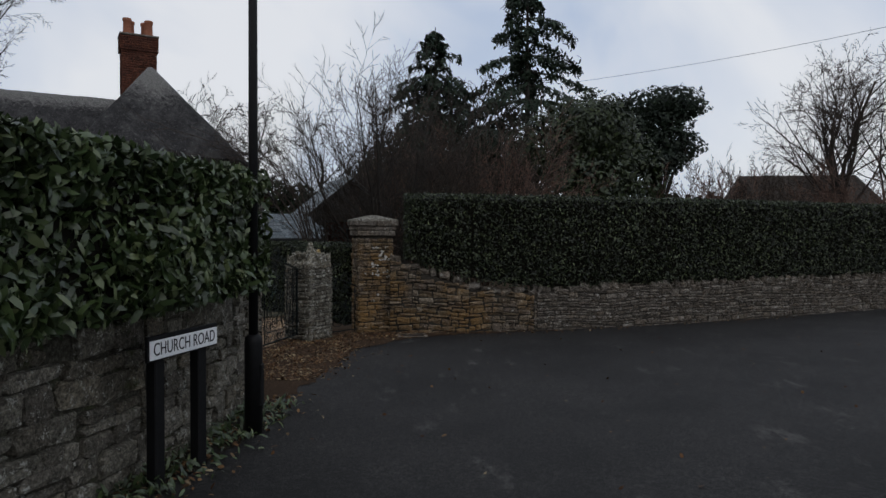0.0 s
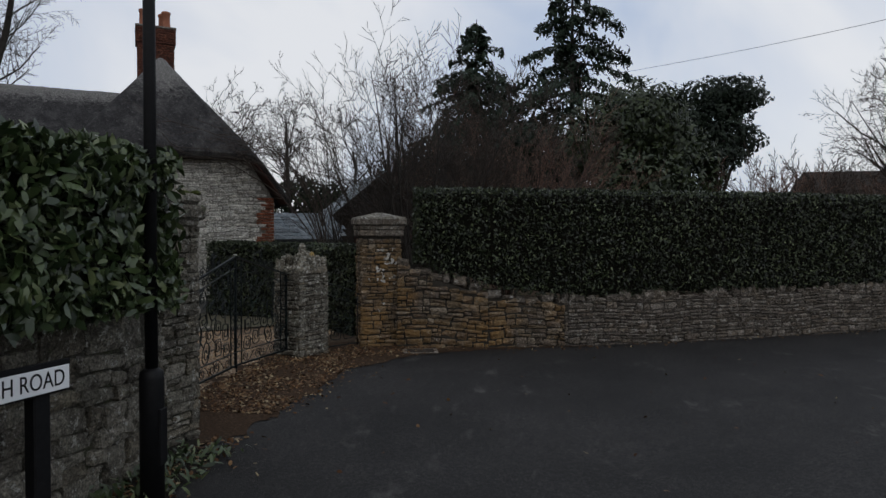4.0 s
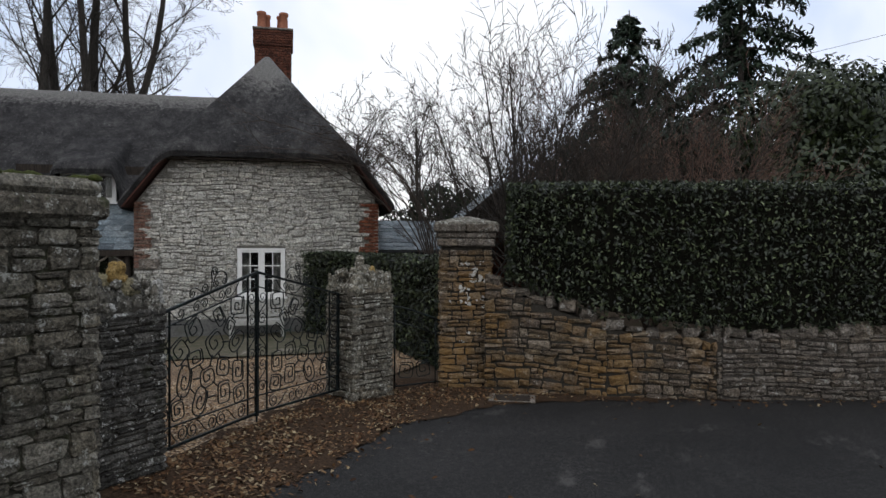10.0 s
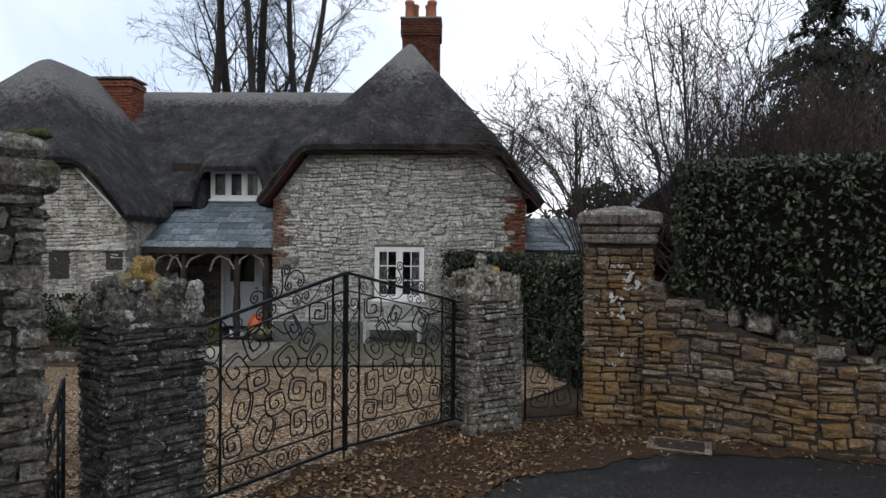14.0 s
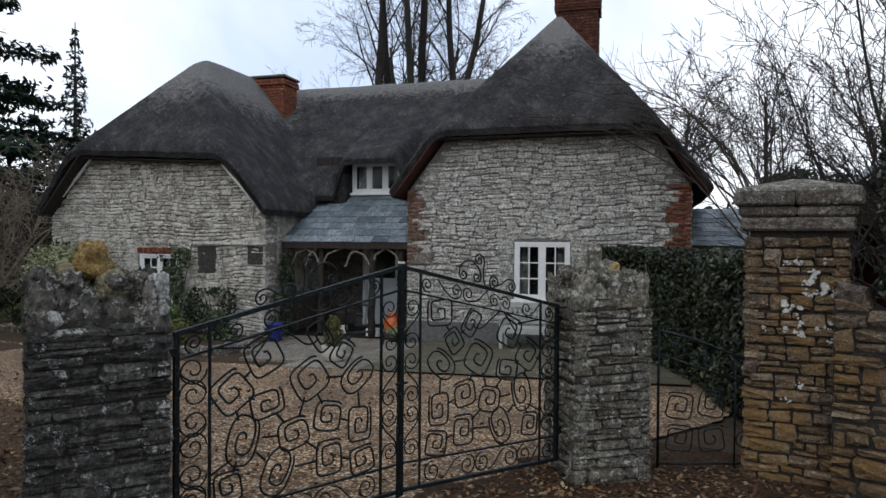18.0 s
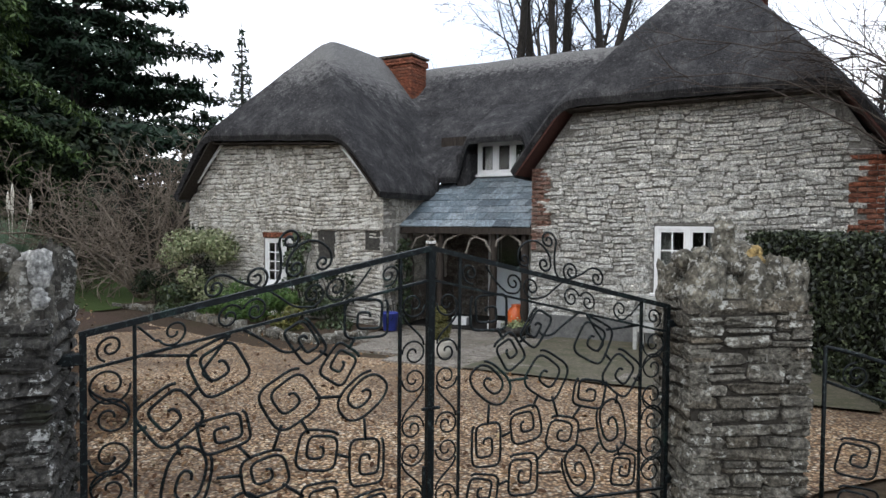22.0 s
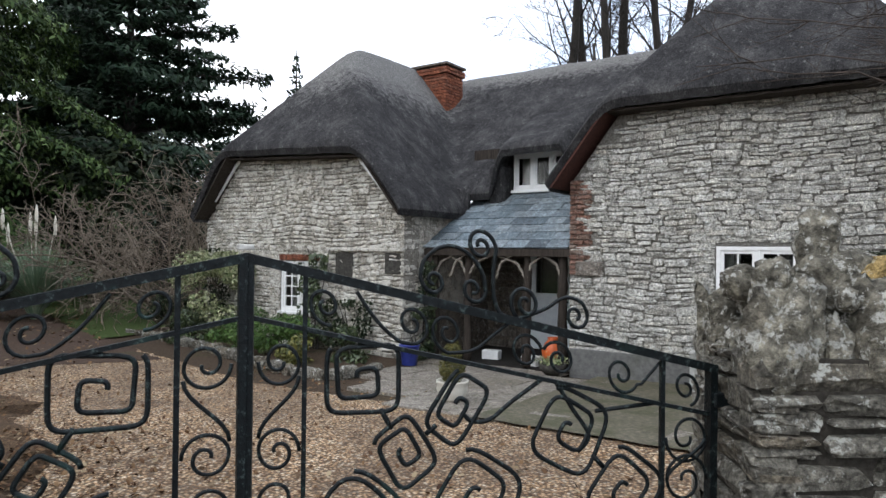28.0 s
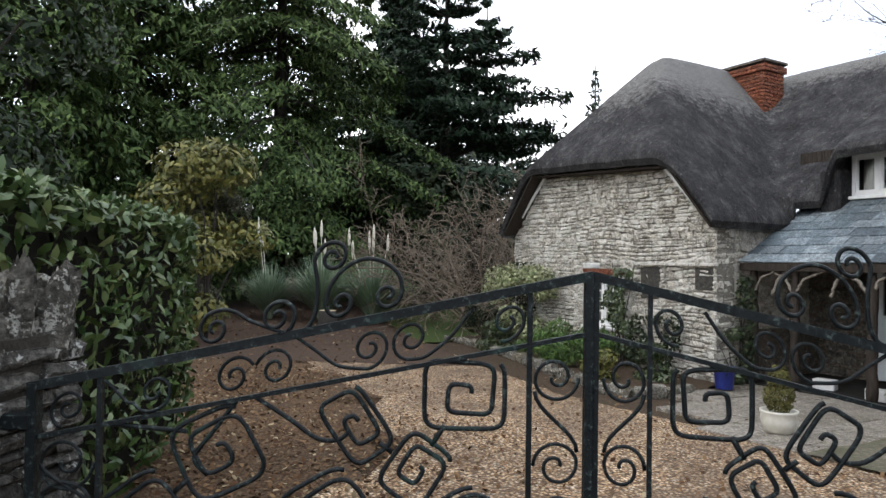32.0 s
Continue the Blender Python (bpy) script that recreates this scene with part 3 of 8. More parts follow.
def joined(name, pieces, parent, mat, label=""):
    """One mesh of many pieces given as (mesh, matrix)."""
    vs, fs, n = [], [], 0
    cache = {}
    for me, m in pieces:
        if me.name not in cache:
            cache[me.name] = (np.array([v.co for v in me.vertices]), [tuple(p.vertices) for p in me.polygons])
        co, po = cache[me.name]
        a = np.array(m)
        vs.append(co @ a[:3, :3].T + a[:3, 3])
        fs.extend(tuple(i + n for i in q) for q in po)
        n += len(co)
    me = bpy.data.meshes.new(name)
    me.from_pydata(np.concatenate(vs).tolist(), [], fs)
    me.materials.append(mat)
    ob = new(name, me)
    ob.parent = parent
    return tagged(ob, label, kind="stuff")


def lay(pieces, name, parent, mat, keep=300, key=None):
    """Sets pieces as objects under their parent; those past the number kept are joined."""
    if key:
        pieces = sorted(pieces, key=key)
    for me, m in pieces[:keep]:
        ob = new(name, me)
        ob.parent = parent
        ob.matrix_basis = m
    if len(pieces) > keep:
        joined(name + "_work", pieces[keep:], parent, mat)


def course(x0, x1, z0, z1, heights, lengths, inside, r, wave=0.0):
    """Rows of stones over a rectangle: yields centre, width, height."""
    z = z0
    rows_ = random.Random(int(z1 * 1000))
    while z < z1:
        h = rows_.uniform(*heights)
        x = x0 - r.uniform(0, lengths[0])
        while x < x1:
            w = r.uniform(*lengths)
            if h > heights[0] * 1.35:
                w *= 0.8
            a, b2 = max(x, x0), min(x + w, x1)
            cx, cz = (a + b2) / 2, z + h / 2 + wave * noise.noise(Vector((x * 0.9, z * 0.7, 0.3)))
            if b2 - a > 0.05 and inside(cx, cz, b2 - a, h):
                if h > (heights[0] + heights[1]) * 0.5 and r.random() < 0.45:
                    k = r.uniform(0.38, 0.62)
                    yield cx, cz - h / 2 + h * k / 2, b2 - a, h * k
                    if r.random() < 0.4:
                        q = (b2 - a) * r.uniform(0.35, 0.65)
                        yield a + q / 2, cz + h * k / 2, q, h * (1 - k)
                        yield (a + q + b2) / 2, cz + h * k / 2, b2 - a - q, h * (1 - k)
                    else:
                        yield cx, cz + h * k / 2, b2 - a, h * (1 - k)
                else:
                    yield cx, cz, b2 - a, h
            x += w
        z += h


def face_stones(mat, x0, x1, z0, z1, heights, lengths, inside, seed, depth=0.10, proud=(0.004, 0.022), gap=0.012, wave=0.03, sharp=False, tilt=1.0):
    """Stones for a face in the plane y = 0, seen from -y."""
    r = random.Random(seed)
    sets = stone_set(mat, sharp)
    out = []
    for cx, cz, w, h in course(x0, x1, z0, z1, heights, lengths, inside, r, wave):
        p = r.uniform(*proud)
        slope = wave * 50 * (noise.noise(Vector(((cx + 0.2) * 0.9, cz * 0.7, 0.3))) - noise.noise(Vector(((cx - 0.2) * 0.9, cz * 0.7, 0.3))))
        m = Matrix.Translation((cx, depth / 2 - p, cz)) @ pose(0, 0, 0, r.uniform(-2, 2) * tilt, slope * -1.4 + r.uniform(-1.5, 1.5) * tilt, r.uniform(-1.5, 1.5) * tilt) @ Matrix.Diagonal((max(0.03, w - gap), depth, max(0.02, h - gap), 1))
        out.append((r.choice(sets), m))
    return out
M_POT = speckled("terracotta", [(0.3, (0.20, 0.075, 0.045)), (0.7, (0.33, 0.14, 0.085))], 18.0, 0.85, 0.2, 0.2, 0.005, ((0.10, 0.06, 0.05), 0.6))
# ---- the cottage ----
HB = -0.45
H = pose(-9.53, 16.08, HB, 0, 0, 29.5)
UP = Matrix.Translation((0, 0, -HB))
house = thing("thatched_cottage", H, "grey stone cottage with a dark rounded thatched roof", "house")


def hpart(name, build, mat, label="", smooth=False, parent=None):
    return part(name, build, mat, parent or house, label, smooth, UP if parent is None else None)


def prism(outline, y0, y1):
    """An upright slab from an outline in x and z."""
    return Build().loft([[(x, y0, z) for x, z in outline], [(x, y1, z) for x, z in outline]], True)


# gable walls with their window openings: slabs left, right, below and above each opening
def gable(name, u0, u1, low, hip_z, h0, h1, v, win, mat):
    a, b, s, t = win
    def top(u):
        if u < h0:
            return low + (hip_z - low) * (u - u0) / (h0 - u0)
        if u > h1:
            return hip_z + (low - hip_z) * (u - h1) / (u1 - h1)
        return hip_z
    b1 = prism([(u0, HB - 0.1), (a, HB - 0.1), (a, top(a))] + ([(h0, hip_z)] if a > h0 else []) + [(u0, low)], v + 0.03, v + 0.45)
    for o in (prism([(b, HB - 0.1), (u1, HB - 0.1), (u1, low), (h1, hip_z), (b, top(b))], v + 0.03, v + 0.45),
              prism([(a, HB - 0.1), (b, HB - 0.1), (b, s), (a, s)], v + 0.03, v + 0.45),
              prism([(a, t), (b, t), (b, top(b)), (a, top(a))], v + 0.03, v + 0.45)):
        b1.add(o.v, o.f)
    return hpart(name, b1, mat), top


wall_r, top_r = gable("gable_wall", 0.0, 5.2, 2.42, 3.62, 0.92, 4.45, 0.0, (2.10, 3.14, 0.40, 1.49), M_WALLMORTAR)
wall_l, top_l = gable("gable_wall", -8.25, -2.85, 2.12, 3.32, -7.1, -4.0, -0.45, (-5.92, -4.9, 0.18, 1.17), M_LIME)
b = Build()
b.box(0.02, 0.46, HB - 0.1, 0.45, 7.9, 2.84)
b.box(4.75, 0.46, HB - 0.1, 5.18, 7.9, 2.84)
b.box(0.02, 7.9, HB - 0.1, 5.18, 8.3, 2.84)
hpart("side_wall", b, M_GREYWALL)
b = Build()
b.box(-8.23, 0.01, HB - 0.1, -7.8, 7.4, 2.3)
b.box(-3.3, 0.01, HB - 0.1, -2.87, 7.4, 2.15)
b.box(-8.23, 7.4, HB - 0.1, 0.0, 7.8, 2.6)
hpart("side_wall", b, M_RUBBLE_L)
# Darker stone than the gables, to put the porch's shade in its colour.
b = Build()
b.box(-2.86, 2.05, HB - 0.1, -1.72, 2.45, 2.5)
b.box(-0.85, 2.05, HB - 0.1, 0.01, 2.45, 2.5)
b.box(-1.72, 2.05, 1.5, -0.85, 2.45, 2.5)
hpart("porch_back_wall", b, M_GREYWALL)
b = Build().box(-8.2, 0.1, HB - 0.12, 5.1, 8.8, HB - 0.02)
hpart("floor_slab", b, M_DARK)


# thatch
BLOCKS = [(-0.22, 5.52, -0.43, 8.8), (-8.27, 2.8, 1.24, 8.4), (-8.27, -2.62, -0.87, 8.4)]


def smin(a, b, k):
    h = max(0.0, min(1.0, 0.5 + 0.5 * (b - a) / k))
    return b + (a - b) * h - k * h * (1 - h)


def smax(a, b, k):
    return -smin(-a, -b, k)


def eave_round(edge):
    """How far the top of the thatch rounds down at its edge."""
    r = 0.15
    return 0.09 * (1 - math.sqrt(max(0.0, 1 - (1 - edge / r) ** 2))) if edge < r else 0.0


def thatch_top(u, v):
    """Height of the thatch, or None outside it, with the distance to its edge."""
    zs, edge = [], -1.0
    for i, (u0, u1, v0, v1) in enumerate(BLOCKS):
        d = min(u - u0, u1 - u, v - v0, v1 - v)
        if d < -1e-6:
            continue
        edge = max(edge, d)
        if i == 0:
            z = smin(2.50 + 1.33 * (u + 0.20), 2.50 + 1.33 * (5.50 - u), 0.26)
            z = smin(z, 3.64 + 1.17 * (v + 0.42), 0.34)
            z = smin(z, 3.71 + 1.15 * (8.6 - v), 0.34)
        elif i == 2:
            z = smin(2.17 + 1.41 * (u + 8.25), 2.17 + 1.23 * (-2.62 - u), 0.5)
            z = smin(z, 3.37 + 1.14 * (v + 0.86) - 0.05 * (u + 5.4), 0.42)
            z = smin(z, 3.40 + 1.13 * (8.2 - v), 0.42)
        else:
            z = smin(2.72 + 0.915 * (v - 1.42), 2.72 + 0.915 * (8.2 - v), 0.5)
            w = max(0.0, abs(u + 1.36) - 0.56)
            z = smax(z, 3.45 + 0.56 * (v - 1.42) - 10.0 * w * w - 0.3 * w - 1.5 * max(0.0, v - 2.6) ** 2, 0.12)
        zs.append(z)
    if not zs:
        return None, -1
    z = zs[0]
    for q in zs[1:]:
        z = smax(z, q, 0.22)
    z -= eave_round(edge)
    z += 0.02 * noise.noise(Vector((u * 1.0, v * 1.0, 2.0))) + 0.012 * noise.noise(Vector((u * 6, v * 6, 1.0)))
    return z, edge


def grid_line(lo, hi, step, keys):
    vals = set()
    for k in keys:
        vals.update((k, k + 0.02, k - 0.02, k + 0.05, k - 0.05, k + 0.10, k - 0.10))
    x = lo
    while x <= hi:
        if all(abs(x - k) > 0.14 for k in keys):
            vals.add(round(x, 3))
        x += step
    return sorted(vals)


gu = grid_line(-8.9, 5.95, 0.10, [-8.27, -2.62, -2.05, -0.67, -0.22, 2.8, 5.52])
gv = grid_line(-1.25, 9.6, 0.10, [-0.87, -0.43, 1.24, 8.4, 8.8])


def thatch_mesh(thick):
    tops = {}
    b = Build()

    def vert(i, j, low):
        key = (i, j, low)
        if key not in tops:
            z, e = thatch_top(gu[i], gv[j])
            tops[key] = len(b.v)
            x, y = gu[i], gv[j]
            if low % 2 and e < 0.3:
                # the eave is cut back under itself
                best = max(BLOCKS, key=lambda q: min(x - q[0], q[1] - x, y - q[2], q[3] - y))
                x = max(best[0] + 0.06, min(best[1] - 0.06, x))
                y = max(best[2] + 0.06, min(best[3] - 0.06, y))
            b.v.append((x, y, z - (thick - eave_round(e) if low % 2 else 0.0)))
        return tops[key]

    cells = set()
    for i in range(len(gu) - 1):
        for j in range(len(gv) - 1):
            if all(thatch_top(gu[p], gv[q])[0] is not None for p, q in ((i, j), (i + 1, j), (i, j + 1), (i + 1, j + 1))):
                cells.add((i, j))
    for i, j in cells:
        b.f.append((vert(i, j, 0), vert(i + 1, j, 0), vert(i + 1, j + 1, 0), vert(i, j + 1, 0)))
        b.f.append((vert(i, j, 1), vert(i, j + 1, 1), vert(i + 1, j + 1, 1), vert(i + 1, j, 1)))
        for di, dj, a, c in ((-1, 0, (i, j + 1), (i, j)), (1, 0, (i + 1, j), (i + 1, j + 1)), (0, -1, (i, j), (i + 1, j)), (0, 1, (i + 1, j + 1), (i, j + 1))):
            if (i + di, j + dj) not in cells:
                b.f.append((vert(*a, 2), vert(*a, 3), vert(*c, 3), vert(*c, 2)))
    return b


roof = part("roof", thatch_mesh(0.20), M_THATCH, house, "dark grey weathered thatch", True, UP, False)


def ridge_wear(u, v):
    """1 on the ridges and the tops of the hips, falling to 0 below them."""
    def line(a, c):
        p, q, w = Vector(a), Vector(c), Vector((u, v))
        t = max(0.0, min(1.0, (w - p).dot(q - p) / (q - p).length_squared))
        return (w - p - (q - p) * t).length
    return max(0.0, 1 - line((-5.0, 4.81), (2.0, 4.81)) / 1.0, 1 - line((2.65, 1.75), (2.65, 4.8)) / 1.5, 1 - line((-5.65, 1.2), (-5.62, 4.8)) / 1.8)


wear = roof.data.attributes.new("ridge_wear", "FLOAT", "POINT")
wear.data.foreach_set("value", [ridge_wear(q.co.x, q.co.y) for q in roof.data.vertices])


# soffits under the verges and the hips: red boards, and dark plates for shade
M_SOFFIT = speckled("red_brown_stained_board", [(0.3, (0.035, 0.016, 0.013)), (0.7, (0.085, 0.034, 0.026))], 26.0, 0.8, 0.2, 0.3, 0.005, stretch=(0.3, 1, 1))


def soffit(u0, z0, u1, z1, v0, v1, mat, label=""):
    d = Vector((u1 - u0, 0, z1 - z0)).normalized()
    n = Vector((d.z, 0, -d.x)) if d.z * d.x > 0 else Vector((-d.z, 0, d.x))
    n = n * 0.03 if n.z < 0 else n * -0.03
    b = Build()
    b.loft([[(u0, v0, z0), (u0, v1, z0), (u0 + n.x, v1, z0 + n.z), (u0 + n.x, v0, z0 + n.z)], [(u1, v0, z1), (u1, v1, z1), (u1 + n.x, v1, z1 + n.z), (u1 + n.x, v0, z1 + n.z)]], True)
    return hpart("soffit_board", b, mat, label)


soffit(-0.16, 2.35, 0.68, 3.44, -0.37, 0.42, M_SOFFIT, "red-brown boarded soffit")
soffit(5.46, 2.35, 4.62, 3.44, -0.37, 0.42, M_SOFFIT, "red-brown boarded soffit")
# Dark plates added to put the shade under these eaves into the colour.
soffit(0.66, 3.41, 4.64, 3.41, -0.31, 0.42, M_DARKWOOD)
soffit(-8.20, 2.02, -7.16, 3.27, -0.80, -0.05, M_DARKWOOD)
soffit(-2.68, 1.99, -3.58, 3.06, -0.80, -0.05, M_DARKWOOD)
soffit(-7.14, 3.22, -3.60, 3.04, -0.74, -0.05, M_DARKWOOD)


# chimneys
def chimney(u0, u1, v0, v1, z0, z1, mat, pots, corbel, label):
    st = Build().box(u0 + 0.02, v0 + 0.02, z0, u1 - 0.02, v1 - 0.02, z1 - 0.02)
    stack = hpart("chimney", st, M_MORTAR_D, label)
    pieces = []
    sets = stone_set(mat, True)
    r = random.Random(int(u0 * 10) + 50)
    rows = int((z1 - z0) / 0.076)
    for k in range(rows):
        z = z0 + 0.076 * (k + 0.5)
        grow = 0.0
        if k >= rows - corbel:
            grow = 0.045
        for side in range(4):
            if side in (0, 2):
                a, c, fix = u0 - grow, u1 + grow, (v0 - grow if side == 0 else v1 + grow)
            else:
                a, c, fix = v0 - grow, v1 + grow, (u0 - grow if side == 1 else u1 + grow)
            n = max(2, round((c - a) / 0.225))
            w = (c - a) / n
            x = a - (w / 2 if k % 2 else 0)
            while x < c - 0.02:
                s, e = max(x, a), min(x + w, c)
                if e - s > 0.04:
                    mid = (s + e) / 2
                    ang = {0: 0, 2: 180, 1: -90, 3: 90}[side]
                    loc = (mid, fix, z) if side in (0, 2) else (fix, mid, z)
                    off = Matrix.Translation((0, 0.04, 0))
                    pieces.append((r.choice(sets), Matrix.Translation(loc) @ pose(0, 0, 0, 0, 0, ang) @ off @ Matrix.Diagonal((e - s - 0.010, 0.09, 0.066, 1))))
                x += w
    lay(pieces, "brick", stack, mat, 150, lambda p: (p[1].translation.y - p[1].translation.x * 0.2))
    cap = Build().box(u0 - 0.06, v0 - 0.06, z1 - 0.015, u1 + 0.06, v1 + 0.06, z1 + 0.045, 0.01)
    part("coping", cap, M_GREYWALL, stack)
    for pu, pv in pots:
        prof = [(0.14, 0.0), (0.15, 0.05), (0.125, 0.09), (0.115, 0.40), (0.135, 0.43), (0.14, 0.50), (0.115, 0.52), (0.10, 0.52), (0.10, 0.1)]
        part("chimney_pot", Build().lathe(prof, 16, pu, pv, z1 + 0.04), M_POT, stack, "terracotta pot", True)


chimney(2.16, 3.2, 5.2, 5.95, 5.4, 7.86, M_BRICK_D, [(2.34, 5.42), (2.46, 5.74), (2.98, 5.42), (2.9, 5.74)], 6, "tall dark red brick chimney with clay pots")
chimney(-5.55, -4.62, 3.3, 4.0, 4.6, 5.72, M_BRICK, [], 2, "short orange brick chimney")


# casement windows
def glazed(parent, x, y, z, w, h, cols, rows, bar=0.022, leaf=0.045):
    """One sash: its frame with glazing bars, and each pane of glass."""
    b = Build()
    t = 0.03
    b.box(x, y - t, z, x + leaf, y, z + h)
    b.box(x + w - leaf, y - t, z, x + w, y, z + h)
    b.box(x + leaf, y - t, z, x + w - leaf, y, z + leaf)
    b.box(x + leaf, y - t, z + h - leaf, x + w - leaf, y, z + h)
    iw, ih = w - 2 * leaf, h - 2 * leaf
    for c in range(1, cols):
        xc = x + leaf + iw * c / cols
        b.box(xc - bar / 2, y - t + 0.006, z + leaf, xc + bar / 2, y - 0.004, z + h - leaf)
    for q in range(1, rows):
        zc = z + leaf + ih * q / rows
        b.box(x + leaf, y - t + 0.008, zc - bar / 2, x + w - leaf, y - 0.006, zc + bar / 2)
    part("sash", b, M_WHITE, parent)
    pane = Build().box(0, 0, 0, iw / cols - bar * 0.6, 0.004, ih / rows - bar * 0.6)
    me = pane.mesh("pane", M_GLASS)
    for c in range(cols):
        for q in range(rows):
            ob = part("pane", me, None, parent, at=Matrix.Translation((x + leaf + iw * c / cols + bar * 0.3, y - 0.016, z + leaf + ih * q / rows + bar * 0.3)))
            ob.visible_shadow = False


def window(name, u0, u1, z0, z1, v, lights, cols, rows, label, sill=True, curtain=0.2, deep=0.10):
    f = 0.05
    b = Build()
    b.box(u0, v, z0, u0 + f, v + deep, z1)
    b.box(u1 - f, v, z0, u1, v + deep, z1)
    b.box(u0 + f, v, z0, u1 - f, v + deep, z0 + f)
    b.box(u0 + f, v, z1 - f, u1 - f, v + deep, z1)
    n, bars = lights, []
    iw = (u1 - u0 - 2 * f - (n - 1) * 0.045) / n
    for k in range(1, n):
        bars.append(u0 + f + k * iw + (k - 1) * 0.045)
    win = hpart(name, b, M_WHITE, label)
    for x in bars:
        part("mullion", Build().box(x, v + 0.004, z0 + f, x + 0.045, v + deep, z1 - f), M_WHITE, win)
    for k in range(n):
        x = u0 + f + k * (iw + 0.045)
        glazed(win, x, v + 0.05, z0 + f, iw, z1 - z0 - 2 * f, cols, rows)
    if sill:
        part("sill", Build().box(u0 - 0.05, v - 0.07, z0 - 0.055, u1 + 0.05, v + deep, z0 - 0.002, 0.008), M_WHITE, win)
    if curtain:
        for s0, s1 in ((u0 + f, u0 + f + curtain * (u1 - u0)), (u1 - f - curtain * (u1 - u0), u1 - f)):
            c = Build()
            pts = []
            m = 24
            for k in range(m + 1):
                x = s0 + (s1 - s0) * k / m
                pts.append((x, v + 0.26 + 0.02 * math.sin(k * 1.9)))
            c.loft([[(x, y, z0 + 0.02) for x, y in pts], [(x, y, z1 - 0.02) for x, y in pts]], cap=False, closed=False)
            part("curtain", c, M_CURTAIN, win, "pale drawn-back curtain", True)
    # Dark panel added behind the glass for the shade of the room.
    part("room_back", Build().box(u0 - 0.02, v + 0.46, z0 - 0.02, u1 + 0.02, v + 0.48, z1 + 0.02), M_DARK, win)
    return win


window("window", 2.11, 3.13, 0.41, 1.48, 0.03, 2, 2, 3, "white two-light casement window")
window("window", -5.91, -4.91, 0.19, 1.16, -0.42, 2, 2, 4, "white two-light casement window behind shrubs")
window("dormer_window", -1.98, -0.78, 2.55, 3.24, 1.80, 3, 1, 1, "white three-light dormer window under the eyebrow thatch", True, 0.2)
b = Build().box(-2.96, 1.95, 2.1, -2.0, 2.3, 3.4)
b.box(-0.76, 1.95, 2.1, 0.3, 2.3, 3.4)
b.box(-2.0, 1.95, 2.1, -0.76, 2.3, 2.53)
b.box(-2.0, 1.95, 3.26, -0.76, 2.3, 3.5)
hpart("dormer_cheek", b, M_DARKWOOD)
hpart("dormer_cheek", Build().box(-2.34, 1.45, 2.15, -2.0, 1.94, 3.02, 0.06), M_THATCH, "thatched cheek beside the dormer window")

# porch: slate roof, fascia, posts, branch brackets, door
PZ0, PZ1, PV0, PV1 = 1.44, 2.5, 0.02, 1.86
b = Build().loft([[(-2.72, PV0, PZ0 - 0.02), (-0.01, PV0, PZ0 - 0.02), (-0.01, PV1, PZ1 - 0.02), (-2.72, PV1, PZ1 - 0.02)],
                  [(-2.72, PV0, PZ0 - 0.07), (-0.01, PV0, PZ0 - 0.07), (-0.01, PV1, PZ1 - 0.07), (-2.72, PV1, PZ1 - 0.07)]], True)
porch = hpart("porch_roof", b, M_DARKWOOD, "low slate porch roof")
sl = math.atan2(PZ1 - PZ0, PV1 - PV0)
rows = 8
run = math.hypot(PZ1 - PZ0, PV1 - PV0) / rows
slates = [Build().box(-0.5, -0.5, 0, 0.5, 0.5, 0.012).mesh("slate", M_SLATE), Build().box(-0.5, -0.5, 0, 0.5, 0.5, 0.018).mesh("slate", M_SLATE)]
pieces = []
r_ = random.Random(21)
for k in range(rows):
    x = -2.76 - (0.12 if k % 2 else 0.0)
    while x < -0.02:
        w = r_.uniform(0.24, 0.42)
        s, e = max(x, -2.76), min(x + w, -0.02)
        if e - s > 0.06:
            d = (k + 0.62) * run - 0.02
            pieces.append((r_.choice(slates), Matrix.Translation(((s + e) / 2, PV0 + d * math.cos(sl), PZ0 + d * math.sin(sl) + 0.012)) @ pose(0, 0, 0, math.degrees(sl) - 2.4, 0, r_.uniform(-1, 1)) @ Matrix.Diagonal((e - s - 0.006, run * 1.35, 1, 1))))
        x += w
lay(pieces, "slate", porch, M_SLATE, 300)
part("fascia", Build().box(-2.74, PV0 - 0.03, PZ0 - 0.13, 0.0, PV0, PZ0 - 0.01, 0.006), M_DARKWOOD, porch)


def rustic(pts, r0, r1, seed, n=8):
    r = random.Random(seed)
    out, rr = [], []
    m = 14
    for k in range(m + 1):
        t = k / m * (len(pts) - 1)
        i = min(int(t), len(pts) - 2)
        p = Vector(pts[i]).lerp(Vector(pts[i + 1]), t - i)
        out.append(p + Vector((r.uniform(-1, 1), r.uniform(-1, 1), 0)) * 0.012)
        rr.append((r0 + (r1 - r0) * k / m) * r.uniform(0.82, 1.2))
    return Build().tube(out, rr, n)


for i, u in enumerate((-2.58, -1.9, -0.78, -0.16)):
    hpart("porch_post", rustic([(u, 0.12, HB), (u, 0.12, 1.36)], 0.075, 0.06, 40 + i), M_DARKWOOD, "rough branch post", True)
M_PALEWOOD = speckled("grey_branch", [(0.3, (0.12, 0.105, 0.09)), (0.7, (0.28, 0.25, 0.21))], 25.0, 0.85, 0.2, 0.3, 0.005)
